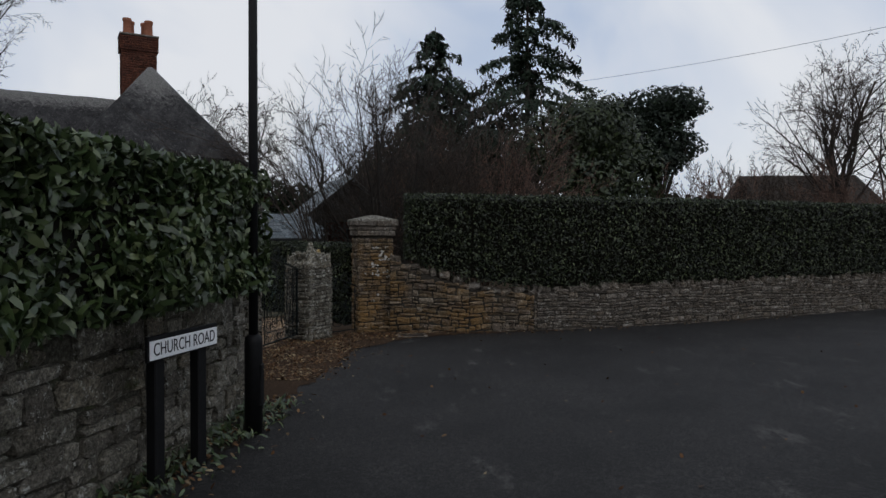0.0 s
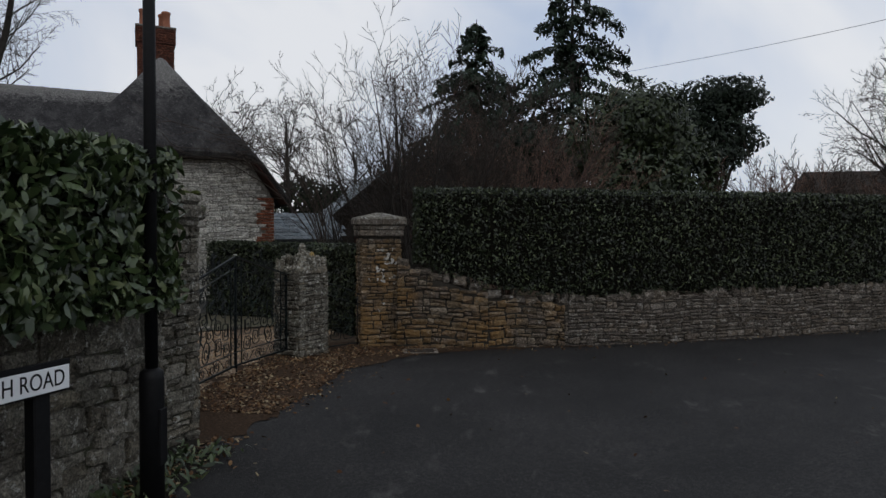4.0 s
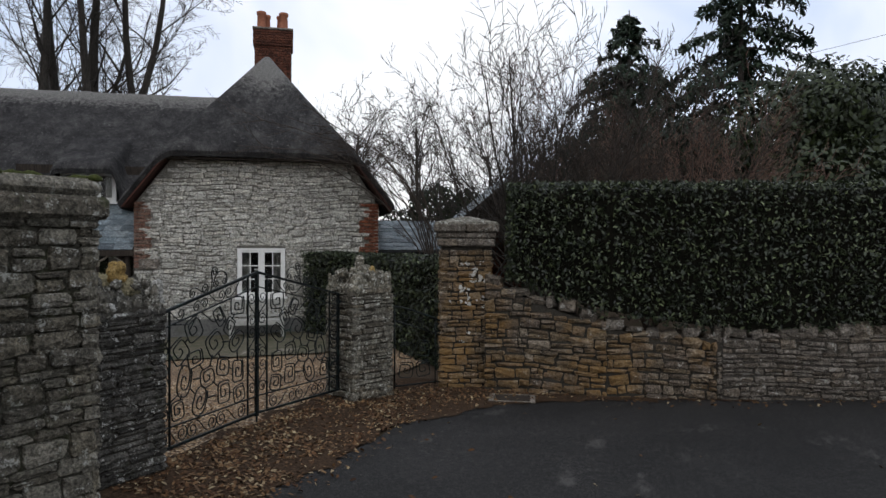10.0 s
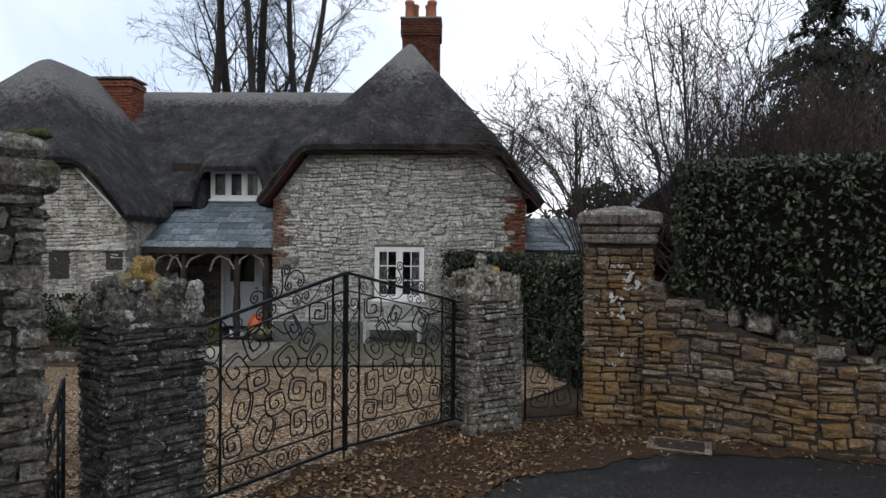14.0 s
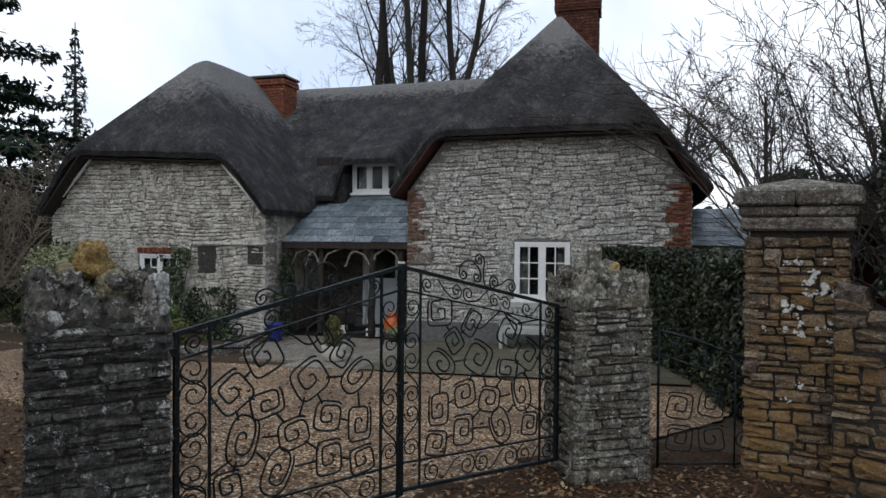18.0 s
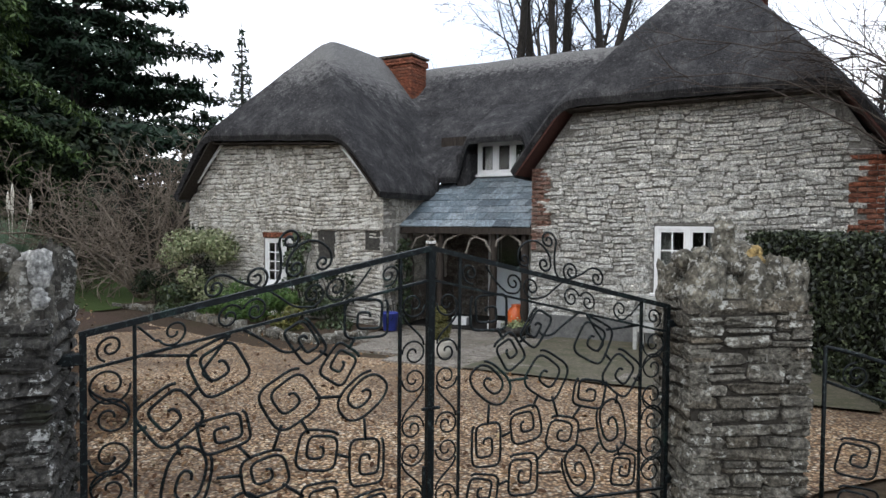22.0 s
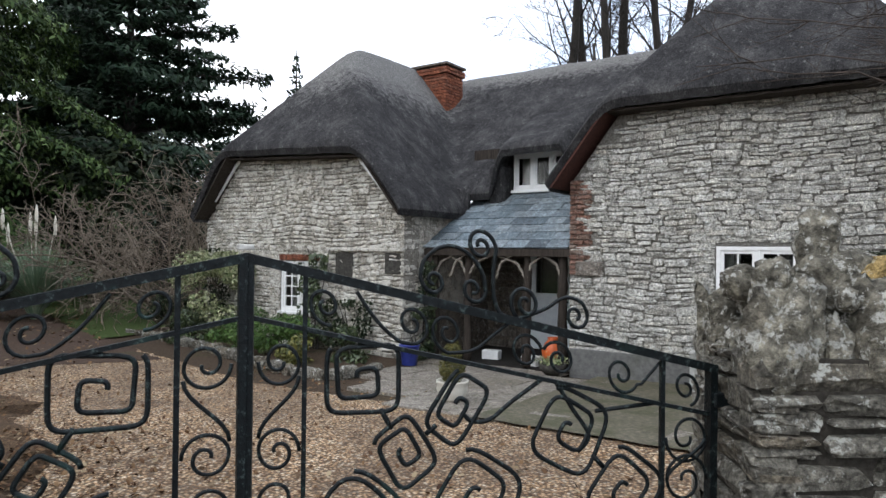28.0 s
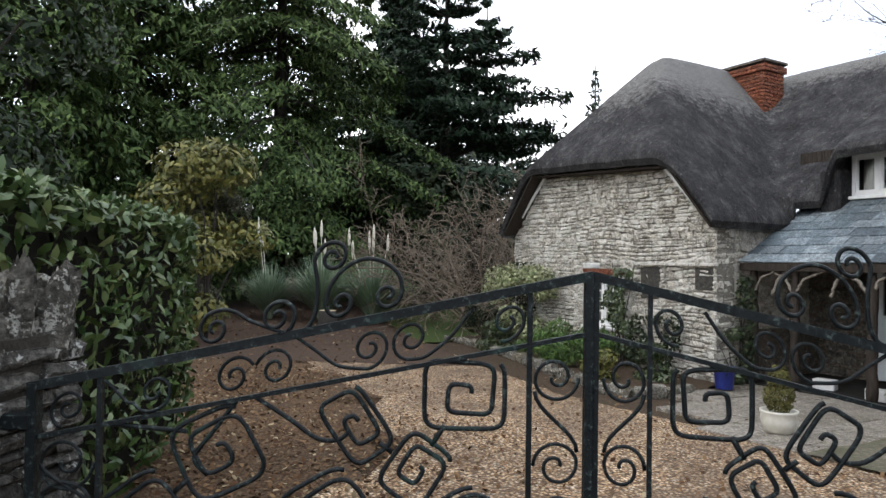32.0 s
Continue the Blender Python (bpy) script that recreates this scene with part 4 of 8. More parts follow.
for i, (u, du) in enumerate(((-2.58, 0.42), (-1.9, -0.36), (-1.9, 0.5), (-0.78, -0.5), (-0.78, 0.3), (-0.16, -0.3), (-2.24, 0.3), (-1.34, 0.3))):
    hpart("branch_bracket", rustic([(u, 0.1, 0.95), (u + du * 0.35, 0.08, 1.2), (u + du, 0.06, 1.32)], 0.026, 0.018, 60 + i, 6), M_PALEWOOD, "", True)
M_DOOR = speckled("pale_blue_paint", [(0.3, (0.62, 0.67, 0.70)), (0.7, (0.72, 0.76, 0.78))], 12.0, 0.5, 0.4, 0.08, 0.003)
b = Build().box(-1.70, 1.98, HB + 0.02, -0.87, 2.03, 0.62, 0.006)
b.box(-1.70, 1.98, 0.62, -1.58, 2.03, 1.47)
b.box(-0.99, 1.98, 0.62, -0.87, 2.03, 1.47)
b.box(-1.58, 1.98, 1.36, -0.99, 2.03, 1.47)
door = hpart("front_door", b, M_DOOR, "pale blue half-glazed front door")
part("pane", Build().box(-1.58, 2.0, 0.62, -0.99, 2.006, 1.36), M_GLASS, door)
part("door_frame", Build().box(-1.78, 1.96, HB, -1.71, 2.05, 1.55).box(-0.86, 1.96, HB, -0.79, 2.05, 1.55).box(-1.71, 1.96, 1.48, -0.86, 2.05, 1.55), M_WHITE, door)
part("door_knob", Build().lathe([(0.0, 0), (0.025, 0.01), (0.03, 0.03), (0.0, 0.05)], 10, -0.93, 1.95, 0.45), M_IRON, door)
# Dark panel added behind the door glass for the unlit hall.
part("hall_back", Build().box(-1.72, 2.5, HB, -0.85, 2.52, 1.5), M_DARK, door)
b = Build().box(-2.74, 0.10, HB, -2.66, 2.04, 0.35)
hpart("porch_side_wall", b, M_GREYWALL)


# gable stones and brick quoins
def gable_stones(wall, top, u0, u1, v, win, mat, seed, heights, lengths, skip, proud=(-0.008, 0.014)):
    a, b2, s, t = win

    def ok(cx, cz, w, h):
        if cz - h / 2 < HB - 0.05 or cz + h / 2 > min(top(cx - w / 2), top(cx + w / 2)) + 0.06:
            return False
        if a - w / 2 + 0.02 < cx < b2 + w / 2 - 0.02 and s - h / 2 - 0.02 < cz < t + h / 2 + 0.0:
            return False
        return not skip(cx, cz)

    pieces = [(me, Matrix.Translation((0, v, 0)) @ m) for me, m in face_stones(mat, u0, u1, HB - 0.02, 3.75, heights, lengths, ok, seed, 0.12, proud, 0.010, 0.13, False, 1.6)]
    # smaller stones close up to the window
    always = lambda *q: True
    for x0, x1, z0, z1, k in ((a - 0.3, a + 0.02, s - 0.1, t + 0.1, 1), (b2 - 0.02, b2 + 0.3, s - 0.1, t + 0.1, 2), (a - 0.2, b2 + 0.2, t + 0.0, t + 0.16, 3), (a - 0.2, b2 + 0.2, s - 0.18, s - 0.01, 4)):
        pieces += [(me, Matrix.Translation((0, v, 0)) @ m) for me, m in face_stones(mat, x0, x1, z0, z1, (0.05, 0.09), (0.10, 0.26), always, seed + 10 * k, 0.10, (-0.016, 0.0), 0.003, 0.02)]
    lay(pieces, "stone", wall, mat, 300, lambda p: -p[1].translation.z)


QL = lambda x, z: x < (0.34 if int(z / 0.3) % 2 else 0.24) and 1.05 < z < 2.5
QR = lambda x, z: x > 5.2 - (0.42 if int(z / 0.3 + 1) % 2 else 0.25) and 1.3 < z < 2.5
gable_stones(wall_r, top_r, 0.0, 5.2, 0.0, (2.08, 3.16, 0.35, 1.52), M_RUBBLE, 3, (0.05, 0.13), (0.16, 0.54), lambda x, z: QL(x, z) or QR(x, z), (-0.004, 0.020))
gable_stones(wall_l, top_l, -8.25, -2.85, -0.45, (-5.95, -4.88, 0.12, 1.28), M_RUBBLE_L, 4, (0.055, 0.14), (0.11, 0.36), lambda x, z: False, (-0.006, 0.022))


def wall_stones(wall, m, ln, z0, z1, mat, seed):
    """Stones over a plain upright face."""
    lay([(me, m @ k) for me, k in face_stones(mat, 0, ln, z0, z1, (0.06, 0.15), (0.12, 0.42), lambda *q: True, seed, 0.10, (-0.004, 0.014), 0.004, 0.06, False, 1.4)], "stone", wall, mat, 60)


wall_stones(wall_l, pose(-2.85, -0.45, 0, 0, 0, 90), 2.5, HB - 0.05, 2.05, M_RUBBLE_L, 71)
wall_stones(wall_r, pose(5.2, 0.0, 0, 0, 0, 90), 4.0, HB - 0.05, 2.3, M_RUBBLE, 72)
# Same darker stone, carrying the porch shade in its colour.
wall_stones(wall_r, pose(-2.8, 2.04, 0), 1.0, HB - 0.05, 2.4, M_GREYWALL, 73)
wall_stones(wall_r, pose(-0.77, 2.04, 0), 0.75, HB - 0.05, 2.4, M_GREYWALL, 74)


def bricks(wall, u0, u1, z0, z1, v, inside, seed, mat=M_BRICK, soldier=False):
    r = random.Random(seed)
    sets = stone_set(mat, True)
    out = []
    if soldier:
        x = u0
        while x < u1:
            out.append((r.choice(sets), Matrix.Translation((x + 0.035, v + 0.045, (z0 + z1) / 2)) @ Matrix.Diagonal((0.062, 0.11, z1 - z0, 1))))
            x += 0.074
    else:
        k = 0
        z = z0
        while z < z1:
            x = u0 - (0.11 if k % 2 else 0)
            while x < u1:
                s, e = max(x, u0), min(x + 0.225, u1)
                if e - s > 0.05 and inside((s + e) / 2, z + 0.035):
                    out.append((r.choice(sets), Matrix.Translation(((s + e) / 2, v + 0.05 - r.uniform(0.0, 0.012), z + 0.033)) @ Matrix.Diagonal((e - s - 0.01, 0.12, 0.064, 1))))
                x += 0.225
            z += 0.075
            k += 1
    lay(out, "brick", wall, mat, 300)


bricks(wall_r, 0.0, 0.36, 1.05, 2.45, 0.0, QL, 1, M_BRICK_P)
bricks(wall_r, 4.76, 5.2, 1.3, 2.45, 0.0, QR, 2)
bricks(wall_l, -5.95, -4.86, 1.18, 1.29, -0.45, None, 3, M_BRICK, True)
hpart("verge_board", Build().tube([(-8.2, -0.52, 2.06), (-7.02, -0.52, 3.28)], 0.03, 4), M_WHITE, "thin white plaster verge")
hpart("verge_board", Build().tube([(-2.9, -0.52, 2.06), (-4.02, -0.52, 3.22)], 0.03, 4), M_WHITE, "thin white plaster verge")

# lean-to with a slate roof beside the gable
lean = hpart("lean_to", Build().box(5.25, 1.3, HB - 0.1, 7.2, 3.4, 1.36), M_GREYWALL, "low stone lean-to with a lichened slate roof")
part("lean_to_roof", Build().loft([[(5.22, 1.05, 1.42), (7.3, 1.05, 1.42), (7.3, 2.6, 2.16), (5.22, 2.6, 2.16)], [(5.22, 1.05, 1.34), (7.3, 1.05, 1.34), (7.3, 2.6, 2.08), (5.22, 2.6, 2.08)]], True), M_DARKWOOD, lean)
pieces = []
sl2 = math.atan2(0.74, 1.55)
for k in range(8):
    x = 5.2 - (0.12 if k % 2 else 0.0)
    while x < 7.3:
        w = r_.uniform(0.18, 0.32)
        d = (k + 0.6) * 0.21
        pieces.append((r_.choice(slates), Matrix.Translation((x + w / 2, 1.03 + d * math.cos(sl2), 1.43 + d * math.sin(sl2))) @ pose(0, 0, 0, math.degrees(sl2) - 2.2, 0, r_.uniform(-1, 1)) @ Matrix.Diagonal((w - 0.006, 0.29, 1, 1))))
        x += w
lay(pieces, "slate", lean, M_SLATE, 300)
part("gutter", Build().tube([(5.2, 1.0, 1.36), (7.3, 1.0, 1.36)], 0.05, 8), M_BLACK, lean)
# ---- leaves ----
def leaf_cloud(name, centres, normals, size, mat, seed, droop=0.35, narrow=0.42, spread=0.9):
    """Leaves as bent blades of four triangles: each lies near a point and leans away from a surface."""
    g = np.random.default_rng(seed)
    n = len(centres)
    c = np.asarray(centres, dtype=float)
    nm = np.asarray(normals, dtype=float)
    nm = nm + g.normal(0, spread * 0.6, (n, 3))
    nm /= np.linalg.norm(nm, axis=1)[:, None]
    t = g.normal(0, 1, (n, 3))
    t[:, 2] -= droop * 2
    t -= nm * np.sum(t * nm, axis=1)[:, None] * 0.75
    t /= np.linalg.norm(t, axis=1)[:, None]
    s = np.cross(nm, t)
    s /= np.maximum(1e-6, np.linalg.norm(s, axis=1))[:, None]
    up = np.cross(t, s)
    ln = (size * g.uniform(0.6, 1.35, n))[:, None]
    w = ln * narrow * 0.5
    a = c - t * ln * 0.5
    b = c + t * ln * 0.5 - up * ln * 0.10
    p1, p2 = c - t * ln * 0.22 + up * ln * 0.05, c + t * ln * 0.22 + up * ln * 0.03
    l1, r1, l2, r2 = p1 + s * w * 0.92, p1 - s * w * 0.92, p2 + s * w * 0.85, p2 - s * w * 0.85
    verts = np.stack([a, l1, r1, l2, r2, b], axis=1).reshape(-1, 3)
    base = (np.arange(n) * 6)[:, None]
    f = np.concatenate([base + np.array([0, 2, 1]), base + np.array([1, 2, 4]), base + np.array([1, 4, 3]), base + np.array([3, 4, 5])], axis=1).reshape(-1)
    return raw_mesh(name, verts, f, 3, mat)


def hedge_points(line, w0, w1, z0f, z1, density, seed, jitter=0.05, ends=True, lump=0.08):
    """Points and outward directions over the front, back, top and ends of a hedge along a line.
    w0, w1: how far it reaches to the right and left of the line; z0f(s): foot along it."""
    g = random.Random(seed)
    pts, nor = [], []
    segs = []
    tot = 0.0
    for p, q in zip(line, line[1:]):
        d = Vector((q[0] - p[0], q[1] - p[1], 0))
        segs.append((Vector((p[0], p[1], 0)), d.normalized(), d.length, tot))
        tot += d.length

    def at(s):
        for p, d, ln, s0 in segs:
            if s <= s0 + ln or (p, d, ln, s0) == segs[-1]:
                return p + d * (s - s0), d
        return None

    hmax = z1 - min(z0f(s * tot / 20) for s in range(21))
    faces = [("front", tot * hmax), ("back", tot * hmax * 0.25), ("top", tot * (w0 + w1))] + ([("end0", hmax * (w0 + w1)), ("end1", hmax * (w0 + w1))] if ends else [])
    for kind, area in faces:
        for _ in range(int(area * density)):
            if kind == "end0":
                s = 0.0
            elif kind == "end1":
                s = tot
            else:
                s = g.uniform(0, tot)
            p, d = at(s)
            right = Vector((d.y, -d.x, 0))
            foot = z0f(s)
            z = g.uniform(foot, z1)
            if kind == "front":
                lumpy = lump * noise.noise(Vector((s * 1.1, z * 1.4, seed)))
                bulge = -0.10 * max(0.0, (z - z1 + 0.18) / 0.18) ** 2 - 0.12 * max(0.0, (foot + 0.2 - z) / 0.2) ** 2
                o, nrm = right * (w0 + lumpy + bulge - abs(g.gauss(0, jitter))), right + Vector((0, 0, 0.25))
                pt = p + o + Vector((0, 0, z))
            elif kind == "back":
                pt, nrm = p - right * (w1 - abs(g.gauss(0, jitter))) + Vector((0, 0, z)), -right
            elif kind == "top":
                x = g.uniform(-w1, w0)
                edge = min(w0 - x, x + w1)
                lumpy = lump * 0.6 * noise.noise(Vector((s * 1.1, x * 1.4, seed)))
                pt, nrm = p + right * x + Vector((0, 0, z1 + lumpy - 0.05 * max(0, (0.2 - edge) / 0.2) - abs(g.gauss(0, jitter * 0.7)))), Vector((0, 0, 1))
            else:
                x = g.uniform(-w1, w0)
                sg = -1 if kind == "end0" else 1
                pt, nrm = p + right * x + d * sg * (0.02 - abs(g.gauss(0, jitter))) + Vector((0, 0, z)), d * sg
            pts.append(pt)
            nor.append(nrm)
    return pts, nor


def hedge(name, line, w0, w1, z0f, z1, density, size, mat, seed, label, lump=0.08, narrow=0.42, jitter=0.05, spread=0.9):
    x, y = line[0]
    ob = thing(name, pose(x, y, ground_z(x, y)), label, "hedge")
    back = ob.matrix_basis.inverted()
    pts, nor = hedge_points(line, w0, w1, z0f, z1, density, seed, jitter, True, lump)
    me = leaf_cloud("foliage", [back @ p for p in pts], nor, size, mat, seed, narrow=narrow, spread=spread)
    tagged(part("foliage", me, None, ob), kind="stuff")
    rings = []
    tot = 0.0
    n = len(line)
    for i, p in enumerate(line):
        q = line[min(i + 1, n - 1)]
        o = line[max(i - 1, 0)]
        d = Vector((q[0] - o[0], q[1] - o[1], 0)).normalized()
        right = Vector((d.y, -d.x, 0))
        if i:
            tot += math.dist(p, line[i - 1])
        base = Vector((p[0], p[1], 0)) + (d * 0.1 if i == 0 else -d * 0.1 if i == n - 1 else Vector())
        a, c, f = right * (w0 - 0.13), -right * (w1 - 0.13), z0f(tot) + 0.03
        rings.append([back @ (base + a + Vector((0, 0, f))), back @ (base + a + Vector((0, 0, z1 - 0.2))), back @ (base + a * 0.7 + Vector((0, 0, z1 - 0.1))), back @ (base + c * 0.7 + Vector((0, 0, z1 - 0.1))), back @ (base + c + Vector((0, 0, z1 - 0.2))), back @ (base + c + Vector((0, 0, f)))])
    # Solid near-black core stands in for the shade inside the hedge.
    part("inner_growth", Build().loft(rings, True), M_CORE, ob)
    return ob


# ---- the boundary wall across the road, with its hedge ----
WALL_R = [(-0.98, 12.50), (0.5, 12.58), (1.8, 12.88), (4.4, 13.65), (7.6, 14.85), (10.6, 16.2), (16.0, 18.8), (22.0, 21.6)]


def along(line):
    out, s = [], 0.0
    for p, q in zip(line, line[1:]):
        ln = math.dist(p, q)
        out.append((p, q, ln, math.degrees(math.atan2(q[1] - p[1], q[0] - p[0])), s))
        s += ln
    return out


def wall_top(s):
    """Height of the wall: it sweeps down from the pier, then runs level."""
    k = max(0.0, min(1.0, s / 2.2))
    low = 0.54 + 0.02 * max(0.0, min(6.0, s - 2.5))
    return low + 0.66 * (1 - k) ** 1.5 if s < 2.2 else low


bwall = thing("wall_right", pose(-0.98, 12.50, -0.2), "low rubble boundary wall, rust-stained near the pier", "wall", kind="structure")
BW = bwall.matrix_basis.inverted()
pieces_o, pieces_g, copes = [], [], []
core, core_g = Build(), Build()
rc = random.Random(77)
for (p, q, ln, ang, s0) in along(WALL_R):
    m = BW @ pose(p[0], p[1], 0, 0, 0, ang)
    g0 = min(ground_z(*p), ground_z(*q)) - 0.06
    n = max(1, int(ln / 0.25))
    prof = [(k * ln / n, wall_top(s0 + k * ln / n) - 0.03) for k in range(n + 1)]
    o = Build().loft([[(0, 0.02, g0)] + [(x, 0.02, z) for x, z in prof] + [(ln, 0.02, g0)], [(0, 0.36, g0)] + [(x, 0.36, z) for x, z in prof] + [(ln, 0.36, g0)]], True)
    (core if s0 < 2.7 else core_g).add([m @ Vector(v) for v in o.v], o.f)
    if s0 < 14:
        def ok(cx, cz, w, h, s0=s0):
            return cz + h / 2 < min(wall_top(s0 + cx - w / 2), wall_top(s0 + cx + w / 2)) + 0.05
        split = 2.75 - s0
        if split > 0:
            for me, mm in face_stones(M_OCHRE, 0, min(ln, split), g0, 1.3, (0.06, 0.175), (0.12, 0.36), ok, 31 + int(s0), 0.16, (-0.004, 0.034), 0.014, 0.13, False, 3.0):
                pieces_o.append((me, m @ mm))
        if split < ln:
            for me, mm in face_stones(M_GREYWALL, max(0, split), ln, g0, 0.8, (0.045, 0.12), (0.10, 0.36), ok, 51 + int(s0), 0.14, (-0.004, 0.024), 0.013, 0.06, False, 1.6):
                pieces_g.append((me, m @ mm))
        x = 0.0
        while x < ln:
            w = rc.uniform(0.07, 0.24)
            h = rc.uniform(0.07, 0.19)
            z = wall_top(s0 + x + w / 2)
            copes.append((rc.choice(stone_set(M_GREYWALL)), m @ Matrix.Translation((x + w / 2, 0.12, z + h / 2 - 0.04)) @ pose(0, 0, 0, rc.uniform(-14, 8), rc.uniform(-16, 16), rc.uniform(-12, 12)) @ Matrix.Diagonal((w, 0.26, h, 1))))
            x += w * rc.uniform(0.9, 1.5)
part("core", core, M_MORTAR_D, bwall)
part("core", core_g, M_MORTAR_G, bwall)
near = lambda p: p[1].translation.x
lay(pieces_o, "stone", bwall, M_OCHRE, 250, near)
lay(pieces_g, "stone", bwall, M_GREYWALL, 300, near)
lay(copes, "coping_stone", bwall, M_GREYWALL, 90, near)

hedge("clipped_hedge", [(-0.72, 12.78), (0.5, 12.85), (1.8, 13.15), (4.4, 13.92), (7.6, 15.1), (10.6, 16.45), (16.0, 19.05), (22.0, 21.8)], 0.34, 0.7,
      lambda s: wall_top(s) + (0.05 if s > 1.2 else -0.04), 2.38, 980, 0.056, M_HEDGE, 5, "dense clipped evergreen hedge on the wall", 0.06, 0.42, 0.06, 1.5)


# ---- piers ----
def pier(name, m, w, d, z0, z1, mat, mortar, label, heights, lengths, seed, category="gate pier"):
    ob = thing(name, m, label, category)
    part("core", Build().box(-w / 2 + 0.03, -d / 2 + 0.03, z0, w / 2 - 0.03, d / 2 - 0.03, z1), mortar, ob)
    pieces = []
    for side, (ln, off) in enumerate(((w, d / 2), (d, w / 2), (w, d / 2), (d, w / 2))):
        mm = pose(0, 0, 0, 0, 0, (0, 90, 180, 270)[side]) @ pose(-ln / 2, -off, 0)
        for me, k in face_stones(mat, 0, ln, z0, z1, heights, lengths, lambda *a: a[1] + a[3] / 2 < z1 + 0.03, seed + side, 0.1, (-0.006, 0.018), 0.013, 0.04, False, 1.8):
            pieces.append((me, mm @ k))
    lay(pieces, "stone", ob, mat, 300)
    return ob


gp = ground_z(-1.34, 12.89)
pr = pier("gate_pier", pose(-1.34, 12.86, gp, 0, 0, 19), 0.66, 0.64, -0.03, 1.80, M_OCHRE, M_MORTAR_D, "square rust-stained stone pier with a domed cap and white lichen", (0.055, 0.13), (0.14, 0.36), 90)
capr = random.Random(4)
for (hw, z0, z1) in ((0.365, 1.79, 1.885), (0.375, 1.89, 1.965), (0.405, 1.97, 2.075)):
    for side in range(4):
        mm = pose(0, 0, 0, 0, 0, 90 * side)
        x = -hw
        while x < hw - 0.02:
            e = hw if hw - x < 0.35 else x + capr.uniform(0.2, 0.42)
            b = Build().box(x + 0.003, -hw + capr.uniform(-0.004, 0.006), z0, e - 0.003, -hw + 0.28, z1, 0.016)
            part("cap_stone", b, M_GREYWALL, pr, at=mm)
            x = e
    part("cap_core", Build().box(-hw + 0.2, -hw + 0.2, z0, hw - 0.2, hw - 0.2, z1 - 0.004), M_MORTAR_D, pr)
b = Build().loft([[(-0.40, -0.40, 2.07), (0.40, -0.40, 2.07), (0.40, 0.40, 2.07), (-0.40, 0.40, 2.07)], [(-0.385, -0.385, 2.095), (0.385, -0.385, 2.095), (0.385, 0.385, 2.095), (-0.385, 0.385, 2.095)], [(-0.05, -0.05, 2.175), (0.06, -0.05, 2.175), (0.06, 0.05, 2.175), (-0.05, 0.05, 2.175)]], True)
part("cap_top", b, M_GATESTONE, pr, "low weathered pyramid cap")
M_LICHEN = speckled("white_lichen", [(0.3, (0.22, 0.21, 0.19)), (0.6, (0.58, 0.57, 0.53))], 60.0, 0.95, 0.1, 0.4, 0.005)
rl = random.Random(9)
for (cx, cz, rr) in ((0.12, 1.50, 0.05), (0.02, 1.57, 0.03), (0.05, 1.42, 0.025), (0.17, 1.40, 0.06), (0.08, 1.36, 0.05), (0.22, 1.37, 0.04), (-0.02, 1.24, 0.06), (0.03, 1.15, 0.03), (0.04, 1.08, 0.065), (0.2, 1.14, 0.03), (0.24, 1.05, 0.03), (-0.06, 1.56, 0.02), (-0.2, 1.09, 0.025), (0.03, 0.7, 0.025), (-0.05, 0.6, 0.02), (0.2, 1.58, 0.03)):
    o = Build()
    for _ in range(8):
        x0, z0, q0 = cx + rl.gauss(0, rr * 0.6), cz + rl.gauss(0, rr * 0.5), rr * rl.uniform(0.15, 0.45)
        pts = [(x0 + q0 * rl.uniform(0.5, 1.3) * math.cos(a), z0 + q0 * rl.uniform(0.5, 1.3) * math.sin(a)) for a in [2 * math.pi * i / 11 for i in range(11)]]
        t0 = rl.uniform(0, 0.003)
        o.loft([[(x, -0.318, z) for x, z in pts], [(x0 + (x - x0) * 0.85, -0.332 - t0, z0 + (z - z0) * 0.85) for x, z in pts]], True)
    tagged(part("lichen_patch", o, M_LICHEN, pr, "white lichen"), kind="stuff")

gl = ground_z(-2.0, 7.1)
pl = pier("gate_pier", pose(-2.36, 7.17, gl, 0, 0, 74), 0.68, 0.60, -0.05, 1.90, M_MOSSSTONE, M_MORTAR_M, "square mossy grey stone pier with a slab cap", (0.05, 0.13), (0.14, 0.36), 120)
part("cap_slab", Build().box(-0.385, -0.35, 1.89, 0.385, 0.35, 2.02, 0.025), M_MOSSSTONE, pl)
part("cap_slab", Build().box(-0.36, -0.33, 2.015, 0.36, 0.33, 2.12, 0.04), M_MOSSSTONE, pl)
M_MOSS = speckled("moss", [(0.3, (0.02, 0.028, 0.008)), (0.7, (0.085, 0.095, 0.03))], 60.0, 0.95, 0.1, 0.9, 0.02)
b = Build()
for k in range(26):
    b.lathe([(0.02, -0.01), (0.05, 0.0), (0.04, 0.022), (0.012, 0.034)], 7, rl.uniform(-0.34, 0.34), rl.uniform(-0.31, 0.31), 2.115)
tagged(part("moss_growth", b, M_MOSS, pl, "", True), kind="stuff")


